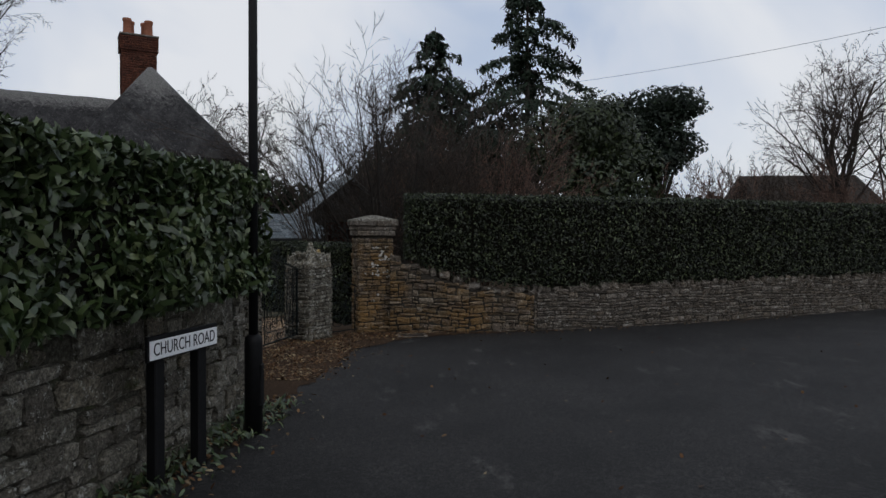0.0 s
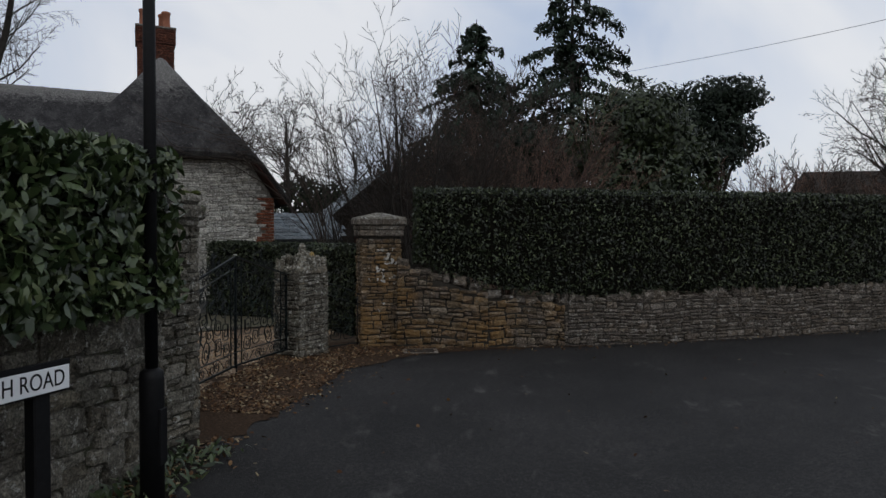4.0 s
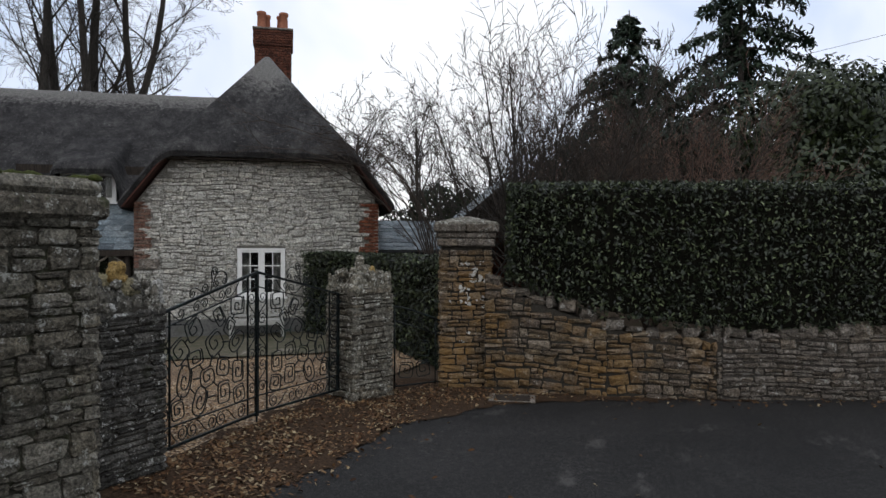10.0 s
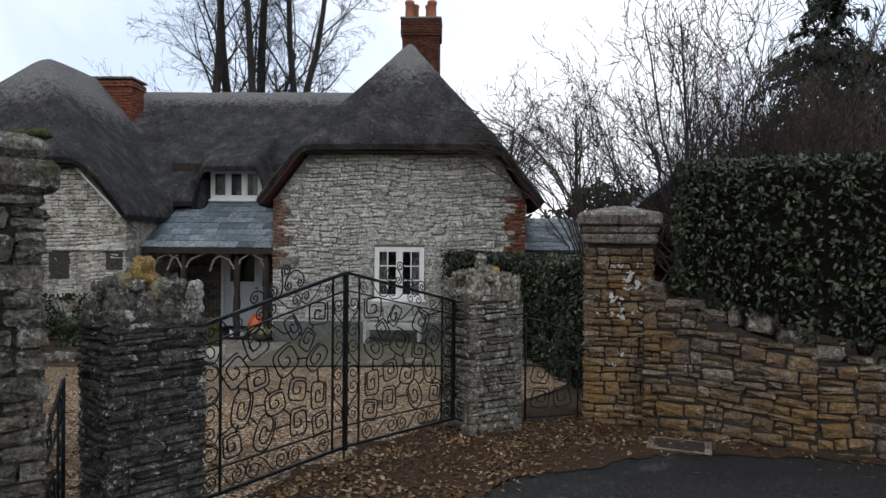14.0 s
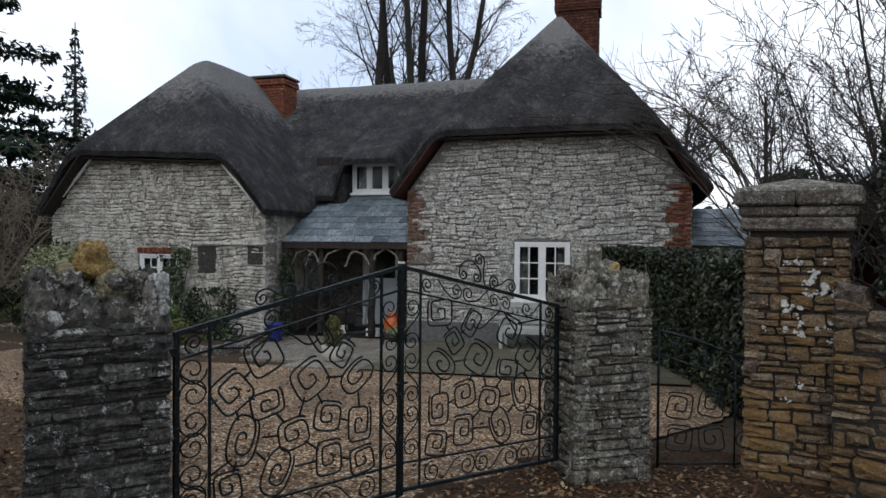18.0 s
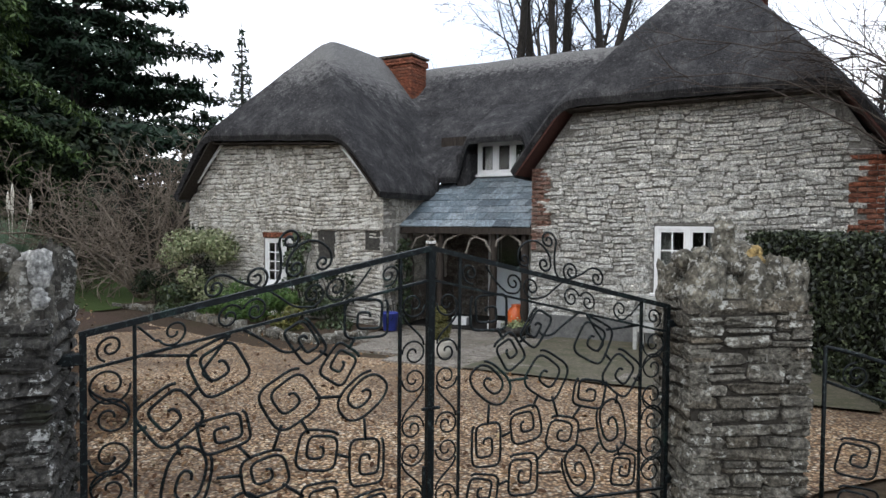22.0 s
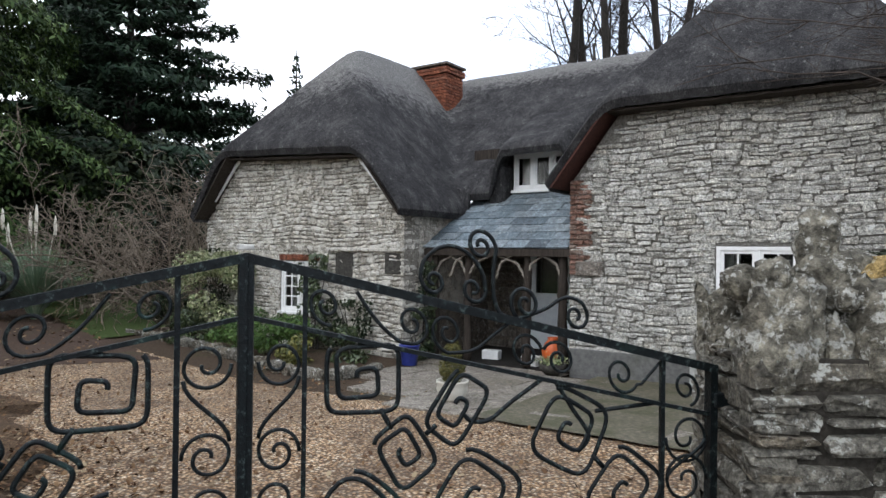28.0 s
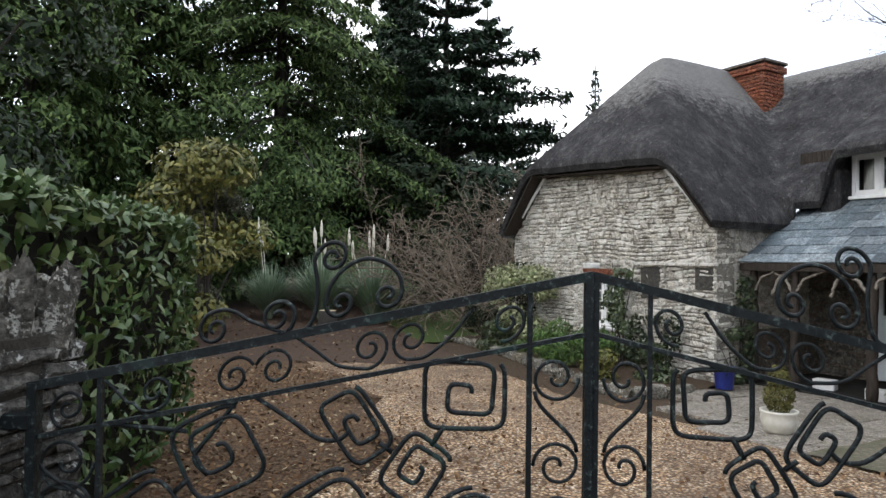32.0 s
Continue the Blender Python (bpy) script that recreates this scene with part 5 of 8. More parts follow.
# ---- square gate pillars of thin stones under a crest of upright rocks ----
def rock_set(mat, count=7):
    """Lumpy pitted rocks about one metre each way."""
    key = (mat.name, "rock")
    if key in STONE_SETS:
        return STONE_SETS[key]
    r = random.Random(len(STONE_SETS) + 11)
    out = []
    for k in range(count):
        rings = []
        for i in range(9):
            f = i / 8
            z = -0.5 + f
            fat = (1 - abs(2 * f - 1) ** 5 * 0.55) * (1 - 0.22 * f)
            ring = []
            for j in range(14):
                a = 2 * math.pi * j / 14
                c, s_ = math.cos(a), math.sin(a)
                e = max(abs(c), abs(s_)) ** 0.7
                n1 = noise.noise(Vector((c * 1.1 + k * 7, s_ * 1.1, z * 1.6)))
                n2 = noise.noise(Vector((c * 3.2 + k * 3, s_ * 3.2, z * 4.5)))
                q = 0.5 / e * fat * (1 + 0.34 * n1 + 0.40 * n2)
                ring.append((c * q, s_ * q, z + 0.12 * n1 + 0.09 * n2))
            rings.append(ring)
        me = Build().loft(rings, True).mesh("rock", mat, True)
        fix_normals(me)
        out.append(me)
    STONE_SETS[key] = out
    return out


def pillar(name, m, w, d, h_body, mat, crest_mat, label, seed, peaks, mortar, heights, lengths, wave):
    ob = thing(name, m, label, "gate pillar")
    r = random.Random(seed)
    part("core", Build().box(-w / 2 + 0.022, -d / 2 + 0.022, -0.06, w / 2 - 0.022, d / 2 - 0.022, h_body + 0.06), mortar, ob)
    pieces = []
    for side, (ln, off) in enumerate(((w, d / 2), (d, w / 2), (w, d / 2), (d, w / 2))):
        mm = pose(0, 0, 0, 0, 0, (0, 90, 180, 270)[side]) @ pose(-ln / 2, -off, 0)
        for me, k in face_stones(mat, 0, ln, -0.06, h_body, heights, lengths, lambda *a: True, seed + side, 0.11, (-0.006, 0.012), 0.009, wave, False, 0.9):
            pieces.append((me, mm @ k))
    lay(pieces, "stone", ob, mat, 300)
    crest = []
    sets = rock_set(crest_mat)
    for side, (ln, off) in enumerate(((w, d / 2), (d, w / 2), (w, d / 2), (d, w / 2))):
        mm = pose(0, 0, 0, 0, 0, (0, 90, 180, 270)[side])
        x = -ln / 2
        while x < ln / 2 - 0.05:
            ww = min(r.uniform(0.06, 0.13), ln / 2 - x)
            h = r.uniform(0.14, 0.29)
            crest.append((r.choice(sets), mm @ Matrix.Translation((x + ww / 2, -off + 0.075, h_body + h / 2 - 0.03)) @ pose(0, 0, 0, r.uniform(-5, 5), r.uniform(-7, 7), r.uniform(0, 360)) @ Matrix.Diagonal((ww * 1.12, ww * 1.12, h * 1.1, 1))))
            x += ww
    for _ in range(14):
        x, y = r.uniform(-w / 2.3, w / 2.3), r.uniform(-d / 2.3, d / 2.3)
        k = r.uniform(0.05, 0.10)
        crest.append((r.choice(sets), pose(x, y, h_body + r.uniform(0.17, 0.24), r.uniform(-40, 40), r.uniform(-40, 40), r.uniform(0, 360)) @ Matrix.Diagonal((k, k, k * r.uniform(0.8, 1.5), 1))))
    for _ in range(5):
        x, y = r.uniform(-w / 4, w / 4), r.uniform(-d / 4, d / 4)
        crest.append((r.choice(sets), pose(x, y, h_body + 0.09, r.uniform(-20, 20), r.uniform(-20, 20), r.uniform(0, 360)) @ Matrix.Diagonal((0.19, 0.17, 0.24, 1))))
    lay(crest, "crest_stone", ob, crest_mat, 90)
    for (x, y, z, ww, h, mt, lb, n) in peaks:
        me = rock_set(mt)[n]
        o = part("top_rock", me, None, ob, lb, at=pose(x, y, h_body + z, 0, 0, n * 50) @ Matrix.Diagonal((ww, ww * 0.85, h, 1)))
    return ob


M_YELLOW = stone_material("yellow_lichened_rock", [(0.38, 0.25, 0.09), (0.46, 0.33, 0.14), (0.30, 0.20, 0.09)], ((0.50, 0.46, 0.34), 0.62), None)
M_PALE = stone_material("white_lichened_rock", [(0.55, 0.54, 0.51), (0.62, 0.61, 0.58)], None, None)
M_CREST = stone_material("pitted_lichened_rock", [(0.20, 0.183, 0.145), (0.28, 0.258, 0.205), (0.14, 0.125, 0.098)], ((0.50, 0.49, 0.44), 0.55), None, grain=30.0, bump=1.0, lichen_scale=16.0)
M_CREST_D = stone_material("dark_lichened_rock", [(0.12, 0.112, 0.095), (0.18, 0.167, 0.142), (0.075, 0.07, 0.06)], ((0.48, 0.47, 0.42), 0.56), ((0.06, 0.065, 0.03), 0.62), grain=30.0, bump=1.0, lichen_scale=14.0)
M_TUFT = stone_material("straw_lichened_rock", [(0.30, 0.26, 0.16), (0.38, 0.34, 0.22), (0.22, 0.19, 0.11)], ((0.10, 0.09, 0.06), 0.55), None, grain=25.0, bump=1.0, lichen_scale=20.0)
pillar("gate_pillar", pose(-2.87, 8.47, ground_z(-2.87, 8.4), 0, 0, 78), 0.57, 0.48, 1.24, M_DARKSTONE, M_CREST_D, "square pillar of thin dark stones with a ragged crest and a yellow rock on top", 12,
       [(-0.01, -0.05, 0.31, 0.17, 0.17, M_YELLOW, "yellow lichened rock", 1), (0.05, -0.08, 0.20, 0.19, 0.15, M_TUFT, "straw-coloured lichened rock", 2), (-0.09, 0.0, 0.22, 0.17, 0.17, M_TUFT, "straw-coloured lichened rock", 4), (0.235, -0.18, 0.19, 0.10, 0.13, M_PALE, "white lichened stone", 3), (0.245, -0.20, 0.10, 0.07, 0.08, M_PALE, "white lichened stone", 2), (-0.24, -0.12, 0.22, 0.13, 0.14, M_CREST_D, "", 5), (-0.18, -0.225, 0.07, 0.06, 0.07, M_PALE, "white lichened stone", 0)], M_MORTAR_D, (0.04, 0.085), (0.14, 0.42), 0.03)
pillar("gate_pillar", pose(-2.315, 11.71, ground_z(-2.2, 11.7), 0, 0, 59), 0.585, 0.57, 1.23, M_GATESTONE, M_CREST, "square pillar of thin lichened stones with a ragged crest of upright rocks", 13,
       [(-0.05, -0.08, 0.32, 0.14, 0.22, M_CREST, "", 1), (-0.02, -0.10, 0.24, 0.22, 0.17, M_CREST, "", 4), (0.06, -0.15, 0.25, 0.11, 0.12, M_YELLOW, "yellow lichened rock", 5), (-0.21, -0.17, 0.24, 0.10, 0.13, M_CREST, "", 3)], M_MORTAR_D, (0.045, 0.095), (0.16, 0.42), 0.07)

# ---- left boundary wall with laurel ----
WALL_L = [(-3.6, -12.0), (-3.0, -1.0), (-2.42, 3.2), (-2.17, 4.9), (-2.0, 6.55), (-2.0, 6.8)]
lwall = thing("wall_left", pose(-2.2, 4.9, ground_z(-2.2, 4.9)), "grey rubble garden wall under a laurel hedge", "wall", kind="structure")
LW = lwall.matrix_basis.inverted()
core, pieces = Build(), []
for (p, q, ln, ang, s0) in along(WALL_L):
    g0 = min(ground_z(*p), ground_z(*q)) - 0.06
    m = LW @ pose(p[0], p[1], 0, 0, 0, ang)
    o = Build().box(0, 0.03, g0, ln, 0.4, 1.06)
    core.add([m @ Vector(v) for v in o.v], o.f)
    if p[1] > 2:
        for me, mm in face_stones(M_MOSSSTONE, 0, ln, g0, 1.1, (0.09, 0.24), (0.18, 0.52), lambda *a: a[1] + a[3] / 2 < 1.16 + 0.12 * noise.noise(Vector((a[0] * 4, s0, 0))), 140 + int(s0), 0.14, (-0.004, 0.040), 0.014, 0.10, False, 3.0):
            pieces.append((me, m @ mm))
part("core", core, M_MORTAR_M, lwall)
lay(pieces, "stone", lwall, M_MOSSSTONE, 300)
hedge("laurel_hedge", [(-2.9, 0.6), (-2.6, 3.0), (-2.35, 4.8), (-2.22, 6.35)], 0.62, 0.6, lambda s: 1.14, 2.22, 1900, 0.105, M_LAUREL, 8, "glossy overgrown laurel hedge above the wall", 0.2, 0.36, 0.13, 1.7)
hedge("laurel_hedge", [(-6.9, 7.25), (-3.5, 7.65)], 0.5, 0.5, lambda s: -0.1, 1.72, 1300, 0.095, M_LAUREL_LIT, 9, "broad laurel hedge beside the gate pillar", 0.16, 0.36, 0.11, 1.5)
hedge("yew_hedge", [(-6.1, 17.75), (-4.2, 16.65), (-3.05, 15.6), (-2.3, 14.6), (-1.75, 13.95)], 0.35, 0.4, lambda s: -0.36, 1.41, 1100, 0.075, M_HEDGE, 10, "dark clipped evergreen hedge beside the yard", 0.10, 0.36, 0.08, 1.3)
# ---- wrought iron gates ----
def spiral(cx, cz, w, h, turn, hand, p, turns=1.7, inner=0.16, start=0.0, steps=26):
    """A bar curled inward, round (p = 2) or squared (p = 4 and more), in x and z."""
    out = []
    n = int(steps * turns)
    ca, sa = math.cos(radians(turn)), math.sin(radians(turn))
    for k in range(n + 1):
        t = k / n
        a = 2 * math.pi * (start + turns * t)
        if p > 2.3:
            r = 1 - (1 - inner) * max(0.0, (t - 0.40) / 0.60) ** 0.72
        else:
            r = 1 - (1 - inner) * max(0.0, (t - 0.3) / 0.7) ** 0.85 - 0.08 * t * (1 - t)
        pp = p + (2.2 - p) * t ** 3
        c, s = math.cos(a), math.sin(a)
        x = math.copysign(abs(c) ** (2 / pp), c) * w / 2 * r * hand
        z = math.copysign(abs(s) ** (2 / pp), s) * h / 2 * r
        out.append((cx + x * ca - z * sa, 0.0, cz + x * sa + z * ca))
    return out


def s_scroll(x, z, w, h, flip):
    """An S of two opposed curls in a narrow panel."""
    r = w * 0.46
    up = spiral(x + flip * 0.0, z + h * 0.5 - r, r * 2, r * 2, 0, flip, 2.0, 1.5, 0.2, 0.5)
    lo = spiral(x, z - h * 0.5 + r, r * 2, r * 2, 180, flip, 2.0, 1.5, 0.2, 0.5)
    return [list(reversed(up)), lo]


def curl(cx, cz, a0, da, r0, r1, n=30):
    """An inward curl from the angle a0, turning by da degrees."""
    return [(cx + (r0 + (r1 - r0) * (k / n) ** 0.9) * math.cos(radians(a0 + da * k / n)), 0.0, cz + (r0 + (r1 - r0) * (k / n) ** 0.9) * math.sin(radians(a0 + da * k / n))) for k in range(n + 1)]


def flow(pts, n=5):
    """A smooth line through a few points in x and z."""
    p = [pts[0]] + list(pts) + [pts[-1]]
    out = []
    for i in range(1, len(p) - 2):
        for k in range(n):
            t = k / n
            out.append(tuple(0.5 * (2 * p[i][c] + (p[i + 1][c] - p[i - 1][c]) * t + (2 * p[i - 1][c] - 5 * p[i][c] + 4 * p[i + 1][c] - p[i + 2][c]) * t * t + (3 * p[i][c] - p[i - 1][c] - 3 * p[i + 1][c] + p[i + 2][c]) * t ** 3) for c in (0, 1)))
    out.append(tuple(pts[-1]))
    return [(x, 0.0, z) for x, z in out]


LEAF = 1.41
# name: centre along the leaf, centre height, width, height, turn, hand, squareness
MOTIFS = {
    "a": (0.48, 0.88, 0.20, 0.20, 25, 1, 4.5), "b": (0.30, 0.71, 0.20, 0.20, 35, 1, 4.5), "c": (0.76, 0.72, 0.22, 0.21, 30, 1, 4.0),
    "d": (0.50, 0.62, 0.19, 0.14, 12, -1, 5.0), "e": (1.08, 0.70, 0.24, 0.16, 38, 1, 2.6), "f": (0.825, 0.955, 0.12, 0.18, 35, -1, 5.0),
    "g": (0.975, 0.845, 0.13, 0.16, -35, 1, 5.0), "h": (1.095, 1.035, 0.20, 0.17, 0, -1, 6.0), "i": (0.36, 0.45, 0.17, 0.27, -14, -1, 2.6),
    "j": (0.66, 0.43, 0.19, 0.17, 10, 1, 3.6), "k": (0.88, 0.49, 0.18, 0.17, -12, 1, 4.0), "l": (1.10, 0.41, 0.16, 0.21, 0, -1, 5.0),
    "m": (0.89, 0.25, 0.17, 0.20, 0, 1, 5.0), "n": (1.12, 0.19, 0.17, 0.16, 8, 1, 5.0), "o": (0.56, 0.24, 0.17, 0.26, -24, -1, 2.6), "p": (0.28, 0.22, 0.15, 0.16, 5, 1, 5.0)}
TIES = ["ab", "fg", "ce", "dj", "jc", "kc", "bd", "bi", "el", "ij", "io", "om", "mn", "jm", "kl", "gh", "ip"]


def top_z(s):
    return 1.035 + 0.30 * s / LEAF


def low_z(s):
    return 0.905 + 0.287 * s / LEAF


def gate_leaf(m, label, sx):
    """A leaf from its hinge side; sx mirrors and stretches it."""
    ob = thing("iron_gate", m, label, "gate")
    T = Matrix.Diagonal((sx, 1, 1, 1))

    def bar(name, pts, r, n=6, flat=1.0, smooth=True):
        b = Build().tube([T @ Vector(p) for p in pts], r, n, True, flat)
        return part(name, b, M_IRON, ob, "", smooth)

    def flatbar(name, x0, z0, x1, z1, w, d):
        b = Build()
        a, c = Vector((x0, 0, z0)), Vector((x1, 0, z1))
        dr = (c - a).normalized()
        pn = Vector((-dr.z, 0, dr.x)) * w / 2
        b.loft([[T @ (q + pn * s1 + Vector((0, d / 2 * s2, 0))) for s1, s2 in ((1, 1), (1, -1), (-1, -1), (-1, 1))] for q in (a, c)], True)
        return part(name, b, M_IRON, ob)

    flatbar("hinge_stile", 0.012, -0.08, 0.012, top_z(0) + 0.01, 0.024, 0.031)
    flatbar("stile", 0.18, -0.08, 0.18, top_z(0.18), 0.013, 0.014)
    flatbar("stile", LEAF - 0.155, -0.08, LEAF - 0.155, top_z(LEAF - 0.155), 0.013, 0.0145)
    flatbar("meeting_stile", LEAF - 0.010, -0.10, LEAF - 0.010, top_z(LEAF) + 0.005, 0.019, 0.032)
    flatbar("top_rail", -0.0, top_z(0), LEAF, top_z(LEAF), 0.023, 0.028)
    flatbar("second_rail", 0.0, low_z(0), LEAF, low_z(LEAF), 0.011, 0.0165)
    flatbar("bottom_rail", 0.0, -0.07, LEAF, -0.07, 0.022, 0.024)
    flatbar("lower_rail", 0.0, 0.10, LEAF, 0.10, 0.011, 0.017)
    for key, (cx, cz, w, h, turn, hand, p) in MOTIFS.items():
        bar("square_scroll", spiral(cx, cz, w, h, turn, hand, p, 2.1, 0.17, 0.12 if hand > 0 else 0.37), 0.0064)
    for a, c in TIES:
        A, C = MOTIFS[a], MOTIFS[c]
        va, vc = Vector((A[0], 0, A[1])), Vector((C[0], 0, C[1]))
        d = (vc - va).normalized()
        pa, pc = va + d * (A[2] + A[3]) * 0.25, vc - d * (C[2] + C[3]) * 0.25
        if (pc - pa).dot(d) > 0.01:
            bar("tie_bar", [pa, pc], 0.0070)
    h = MOTIFS["h"]
    bar("tie_bar", [(h[0], 0, h[1] + h[3] / 2), (h[0], 0, low_z(h[0]))], 0.007)
    bar("tie_bar", [(0.18, 0, 0.66), (0.22, 0, 0.68)], 0.006)
    bar("tie_bar", [(0.18, 0, 0.30), (0.30, 0, 0.36)], 0.006)
    bar("tie_bar", [(0.56, 0, 0.11), (0.56, 0, 0.13)], 0.006)
    bar("tie_bar", flow([(0.568, low_z(0.568)), (0.66, 0.965), (0.728, 0.919), (0.782, 0.917), (0.811, 0.941)]), 0.0062)
    bar("tie_bar", flow([(0.527, low_z(0.527)), (0.47, 0.935), (0.42, 0.865), (0.455, 0.822)]), 0.0062)
    bar("tie_bar", [(0.20, 0, low_z(0.2)), (0.40, 0, 0.93)], 0.0062)
    # curls between the two upper rails, heights from the top rail
    def on_rail(name, pts, r):
        bar(name, [(x, 0, top_z(x) + z) for x, _, z in pts], r)

    on_rail("rail_scroll", flow([(0.19, -0.02), (0.25, -0.09)]) + curl(0.316, -0.075, 200, 520, 0.055, 0.010), 0.0048)
    on_rail("rail_scroll", curl(0.517, -0.075, 20, 540, 0.052, 0.010), 0.0048)
    on_rail("rail_scroll", curl(0.62, -0.075, 160, -540, 0.052, 0.010), 0.0048)
    on_rail("rail_scroll", flow([(0.672, -0.008), (0.72, -0.05), (0.778, -0.10), (0.851, -0.122)]) + curl(0.855, -0.070, -88, 540, 0.052, 0.010), 0.0048)
    on_rail("rail_scroll", flow([(1.115, -0.02), (1.06, -0.08), (1.0, -0.118), (0.965, -0.12)]) + curl(0.959, -0.068, -88, -540, 0.052, 0.010), 0.0048)
    on_rail("rail_scroll", curl(1.20, -0.072, 250, 540, 0.050, 0.010), 0.0048)
    on_rail("rail_scroll", curl(0.10, -0.072, 250, -540, 0.050, 0.010), 0.0048)
    # curls along the foot and in the narrow side panels
    for x, hand in ((0.10, 1), (0.33, -1), (0.46, 1), (0.72, -1), (0.85, 1), (1.15, -1)):
        bar("foot_scroll", spiral(x, 0.016, 0.125, 0.125, 0, hand, 2.0, 1.6, 0.18, 0.25), 0.005)
    for x0, x1 in ((0.16, 0.28), (0.52, 0.66), (0.92, 1.08)):
        bar("foot_scroll", [(x0 + (x1 - x0) * t, 0, 0.075 - 0.12 * (t * t * (3 - 2 * t))) for t in [i / 6 for i in range(7)]], 0.005)
    for x, w, z0, z1 in ((0.097, 0.15, 0.13, 0.92), (LEAF - 0.088, 0.12, 0.13, 1.14)):
        k = 3
        hh = (z1 - z0) / k
        for i in range(k):
            f = 1 if i % 2 else -1
            zc = z0 + hh * (i + 0.5)
            for arm in s_scroll(x, zc, w, hh * 0.98, f):
                bar("panel_scroll", arm, 0.0048)
            bar("panel_scroll", [(x - f * w * 0.44 * math.cos(math.pi * t), 0, zc - hh * 0.22 + hh * 0.44 * t) for t in [q / 8 for q in range(9)]], 0.0052)
    # crest on the top rail
    on_rail("crest_scroll", curl(0.622, 0.052, -60, 560, 0.050, 0.010), 0.0056)
    on_rail("crest_scroll", flow([(0.665, 0.006), (0.632, 0.014), (0.559, 0.053), (0.52, 0.083), (0.486, 0.097), (0.448, 0.092), (0.43, 0.07)]) + curl(0.466, 0.052, 165, 440, 0.038, 0.008), 0.0052)
    on_rail("crest_scroll", flow([(0.665, 0.004), (0.70, 0.012), (0.719, 0.05), (0.722, 0.115), (0.716, 0.16)]) + curl(0.760, 0.174, 180, -560, 0.046, 0.009), 0.0056)
    on_rail("crest_scroll", list(reversed(curl(0.782, 0.056, 180, 460, 0.038, 0.008))) + flow([(0.744, 0.056), (0.752, 0.098), (0.785, 0.138), (0.837, 0.155), (0.888, 0.138), (0.927, 0.098), (0.936, 0.056)]) + curl(0.898, 0.054, 0, -460, 0.037, 0.008), 0.0056)
    lb = Build().box(LEAF - 0.05, -0.022, 0.60, LEAF - 0.002, -0.004, 0.614, 0.003)
    part("latch", Build().add([T @ Vector(v) for v in lb.v], lb.f), M_IRON, ob)
    for z in (0.15, 0.95):
        b = Build().box(-0.07, -0.025, z - 0.02, 0.015, 0.025, z + 0.02, 0.004)
        part("hinge", Build().add([T @ Vector(v) for v in b.v], b.f), M_IRON, ob)
    return ob


gate_l = gate_leaf(pose(-2.785, 8.79, 0, 0, 0, 88.2), "closed black wrought iron gate leaf with spiral scrollwork", 1.0)
gate_r = gate_leaf(pose(-2.455, 11.435, 0, 0, 0, 76.7), "closed black wrought iron gate leaf with spiral scrollwork", -0.90)
part("drop_bolt", Build().box(1.36, -0.03, -0.2, 1.375, -0.018, 0.35), M_IRON, gate_l)
part("post_tip", Build().box(1.388, -0.0185, 1.353, 1.424, 0.0185, 1.3665, 0.002), M_LICHEN, gate_l, "pale worn metal tip")


def small_gate(m, w, z_l, z_r, label, seed):
    """A narrow iron gate with a sloping top rail and a few curls."""
    ob = thing("small_iron_gate", m, label, "gate")
    bar = lambda name, pts, r: part(name, Build().tube(pts, r, 6), M_IRON, ob, "", True)
    bar("stile", [(0, 0, 0.03), (0, 0, z_l)], 0.011)
    bar("stile", [(w, 0, 0.03), (w, 0, z_r)], 0.011)
    bar("stile", [(w * 0.8, 0, 0.03), (w * 0.8, 0, z_l + (z_r - z_l) * 0.8)], 0.008)
    bar("top_rail", [(w * t, 0, z_l + (z_r - z_l) * t ** 1.3) for t in [i / 8 for i in range(9)]], 0.011)
    bar("second_rail", [(0, 0, z_l - 0.17), (w, 0, z_r - 0.17)], 0.008)
    bar("bottom_rail", [(0, 0, 0.06), (w, 0, 0.06)], 0.010)
    r = random.Random(seed)
    mid = min(z_l, z_r) - 0.17
    for fx, fz in ((0.22, 0.30), (0.56, 0.30), (0.22, 0.68), (0.56, 0.70)):
        bar("square_scroll", spiral(w * fx, 0.06 + mid * fz, w * 0.27, mid * 0.30, r.uniform(-12, 12), r.choice((-1, 1)), 5.0, 2.1, 0.18, 0.1), 0.0062)
    for fz in (0.25, 0.6, 0.9):
        bar("side_scroll", spiral(w * 0.9, 0.08 + mid * fz, w * 0.17, w * 0.17, 0, 1, 2.0, 1.6, 0.18, 0.25), 0.005)
    for fx in (0.2, 0.5, 0.86):
        z = z_l + (z_r - z_l) * fx - 0.085
        bar("rail_scroll", spiral(w * fx, z, 0.12, 0.12, 0, 1, 2.0, 1.7, 0.18, 0.25), 0.005)
    return ob


def gate_between(p, q, z_l, z_r, label, seed):
    ang = math.degrees(math.atan2(q[1] - p[1], q[0] - p[0]))
    return small_gate(pose(p[0], p[1], ground_z(*p), 0, 0, ang), math.dist(p, q), z_l, z_r, label, seed)


gate_between((-2.28, 7.52), (-2.92, 8.02), 0.72, 0.95, "small black iron side gate with scrolls", 3)
gate_between((-2.0, 12.05), (-1.52, 12.58), 1.04, 0.80, "small black iron side gate beside the pier", 4)

# ---- street lamp and street sign ----
lamp = thing("street_lamp", pose(-1.67, 5.98, ground_z(-1.67, 5.98)), "black painted steel street lamp column", "lamp post")
part("base", Build().lathe([(0.078, -0.05), (0.078, 0.82), (0.074, 0.86), (0.044, 0.885)], 20), M_BLACK, lamp, "", True)
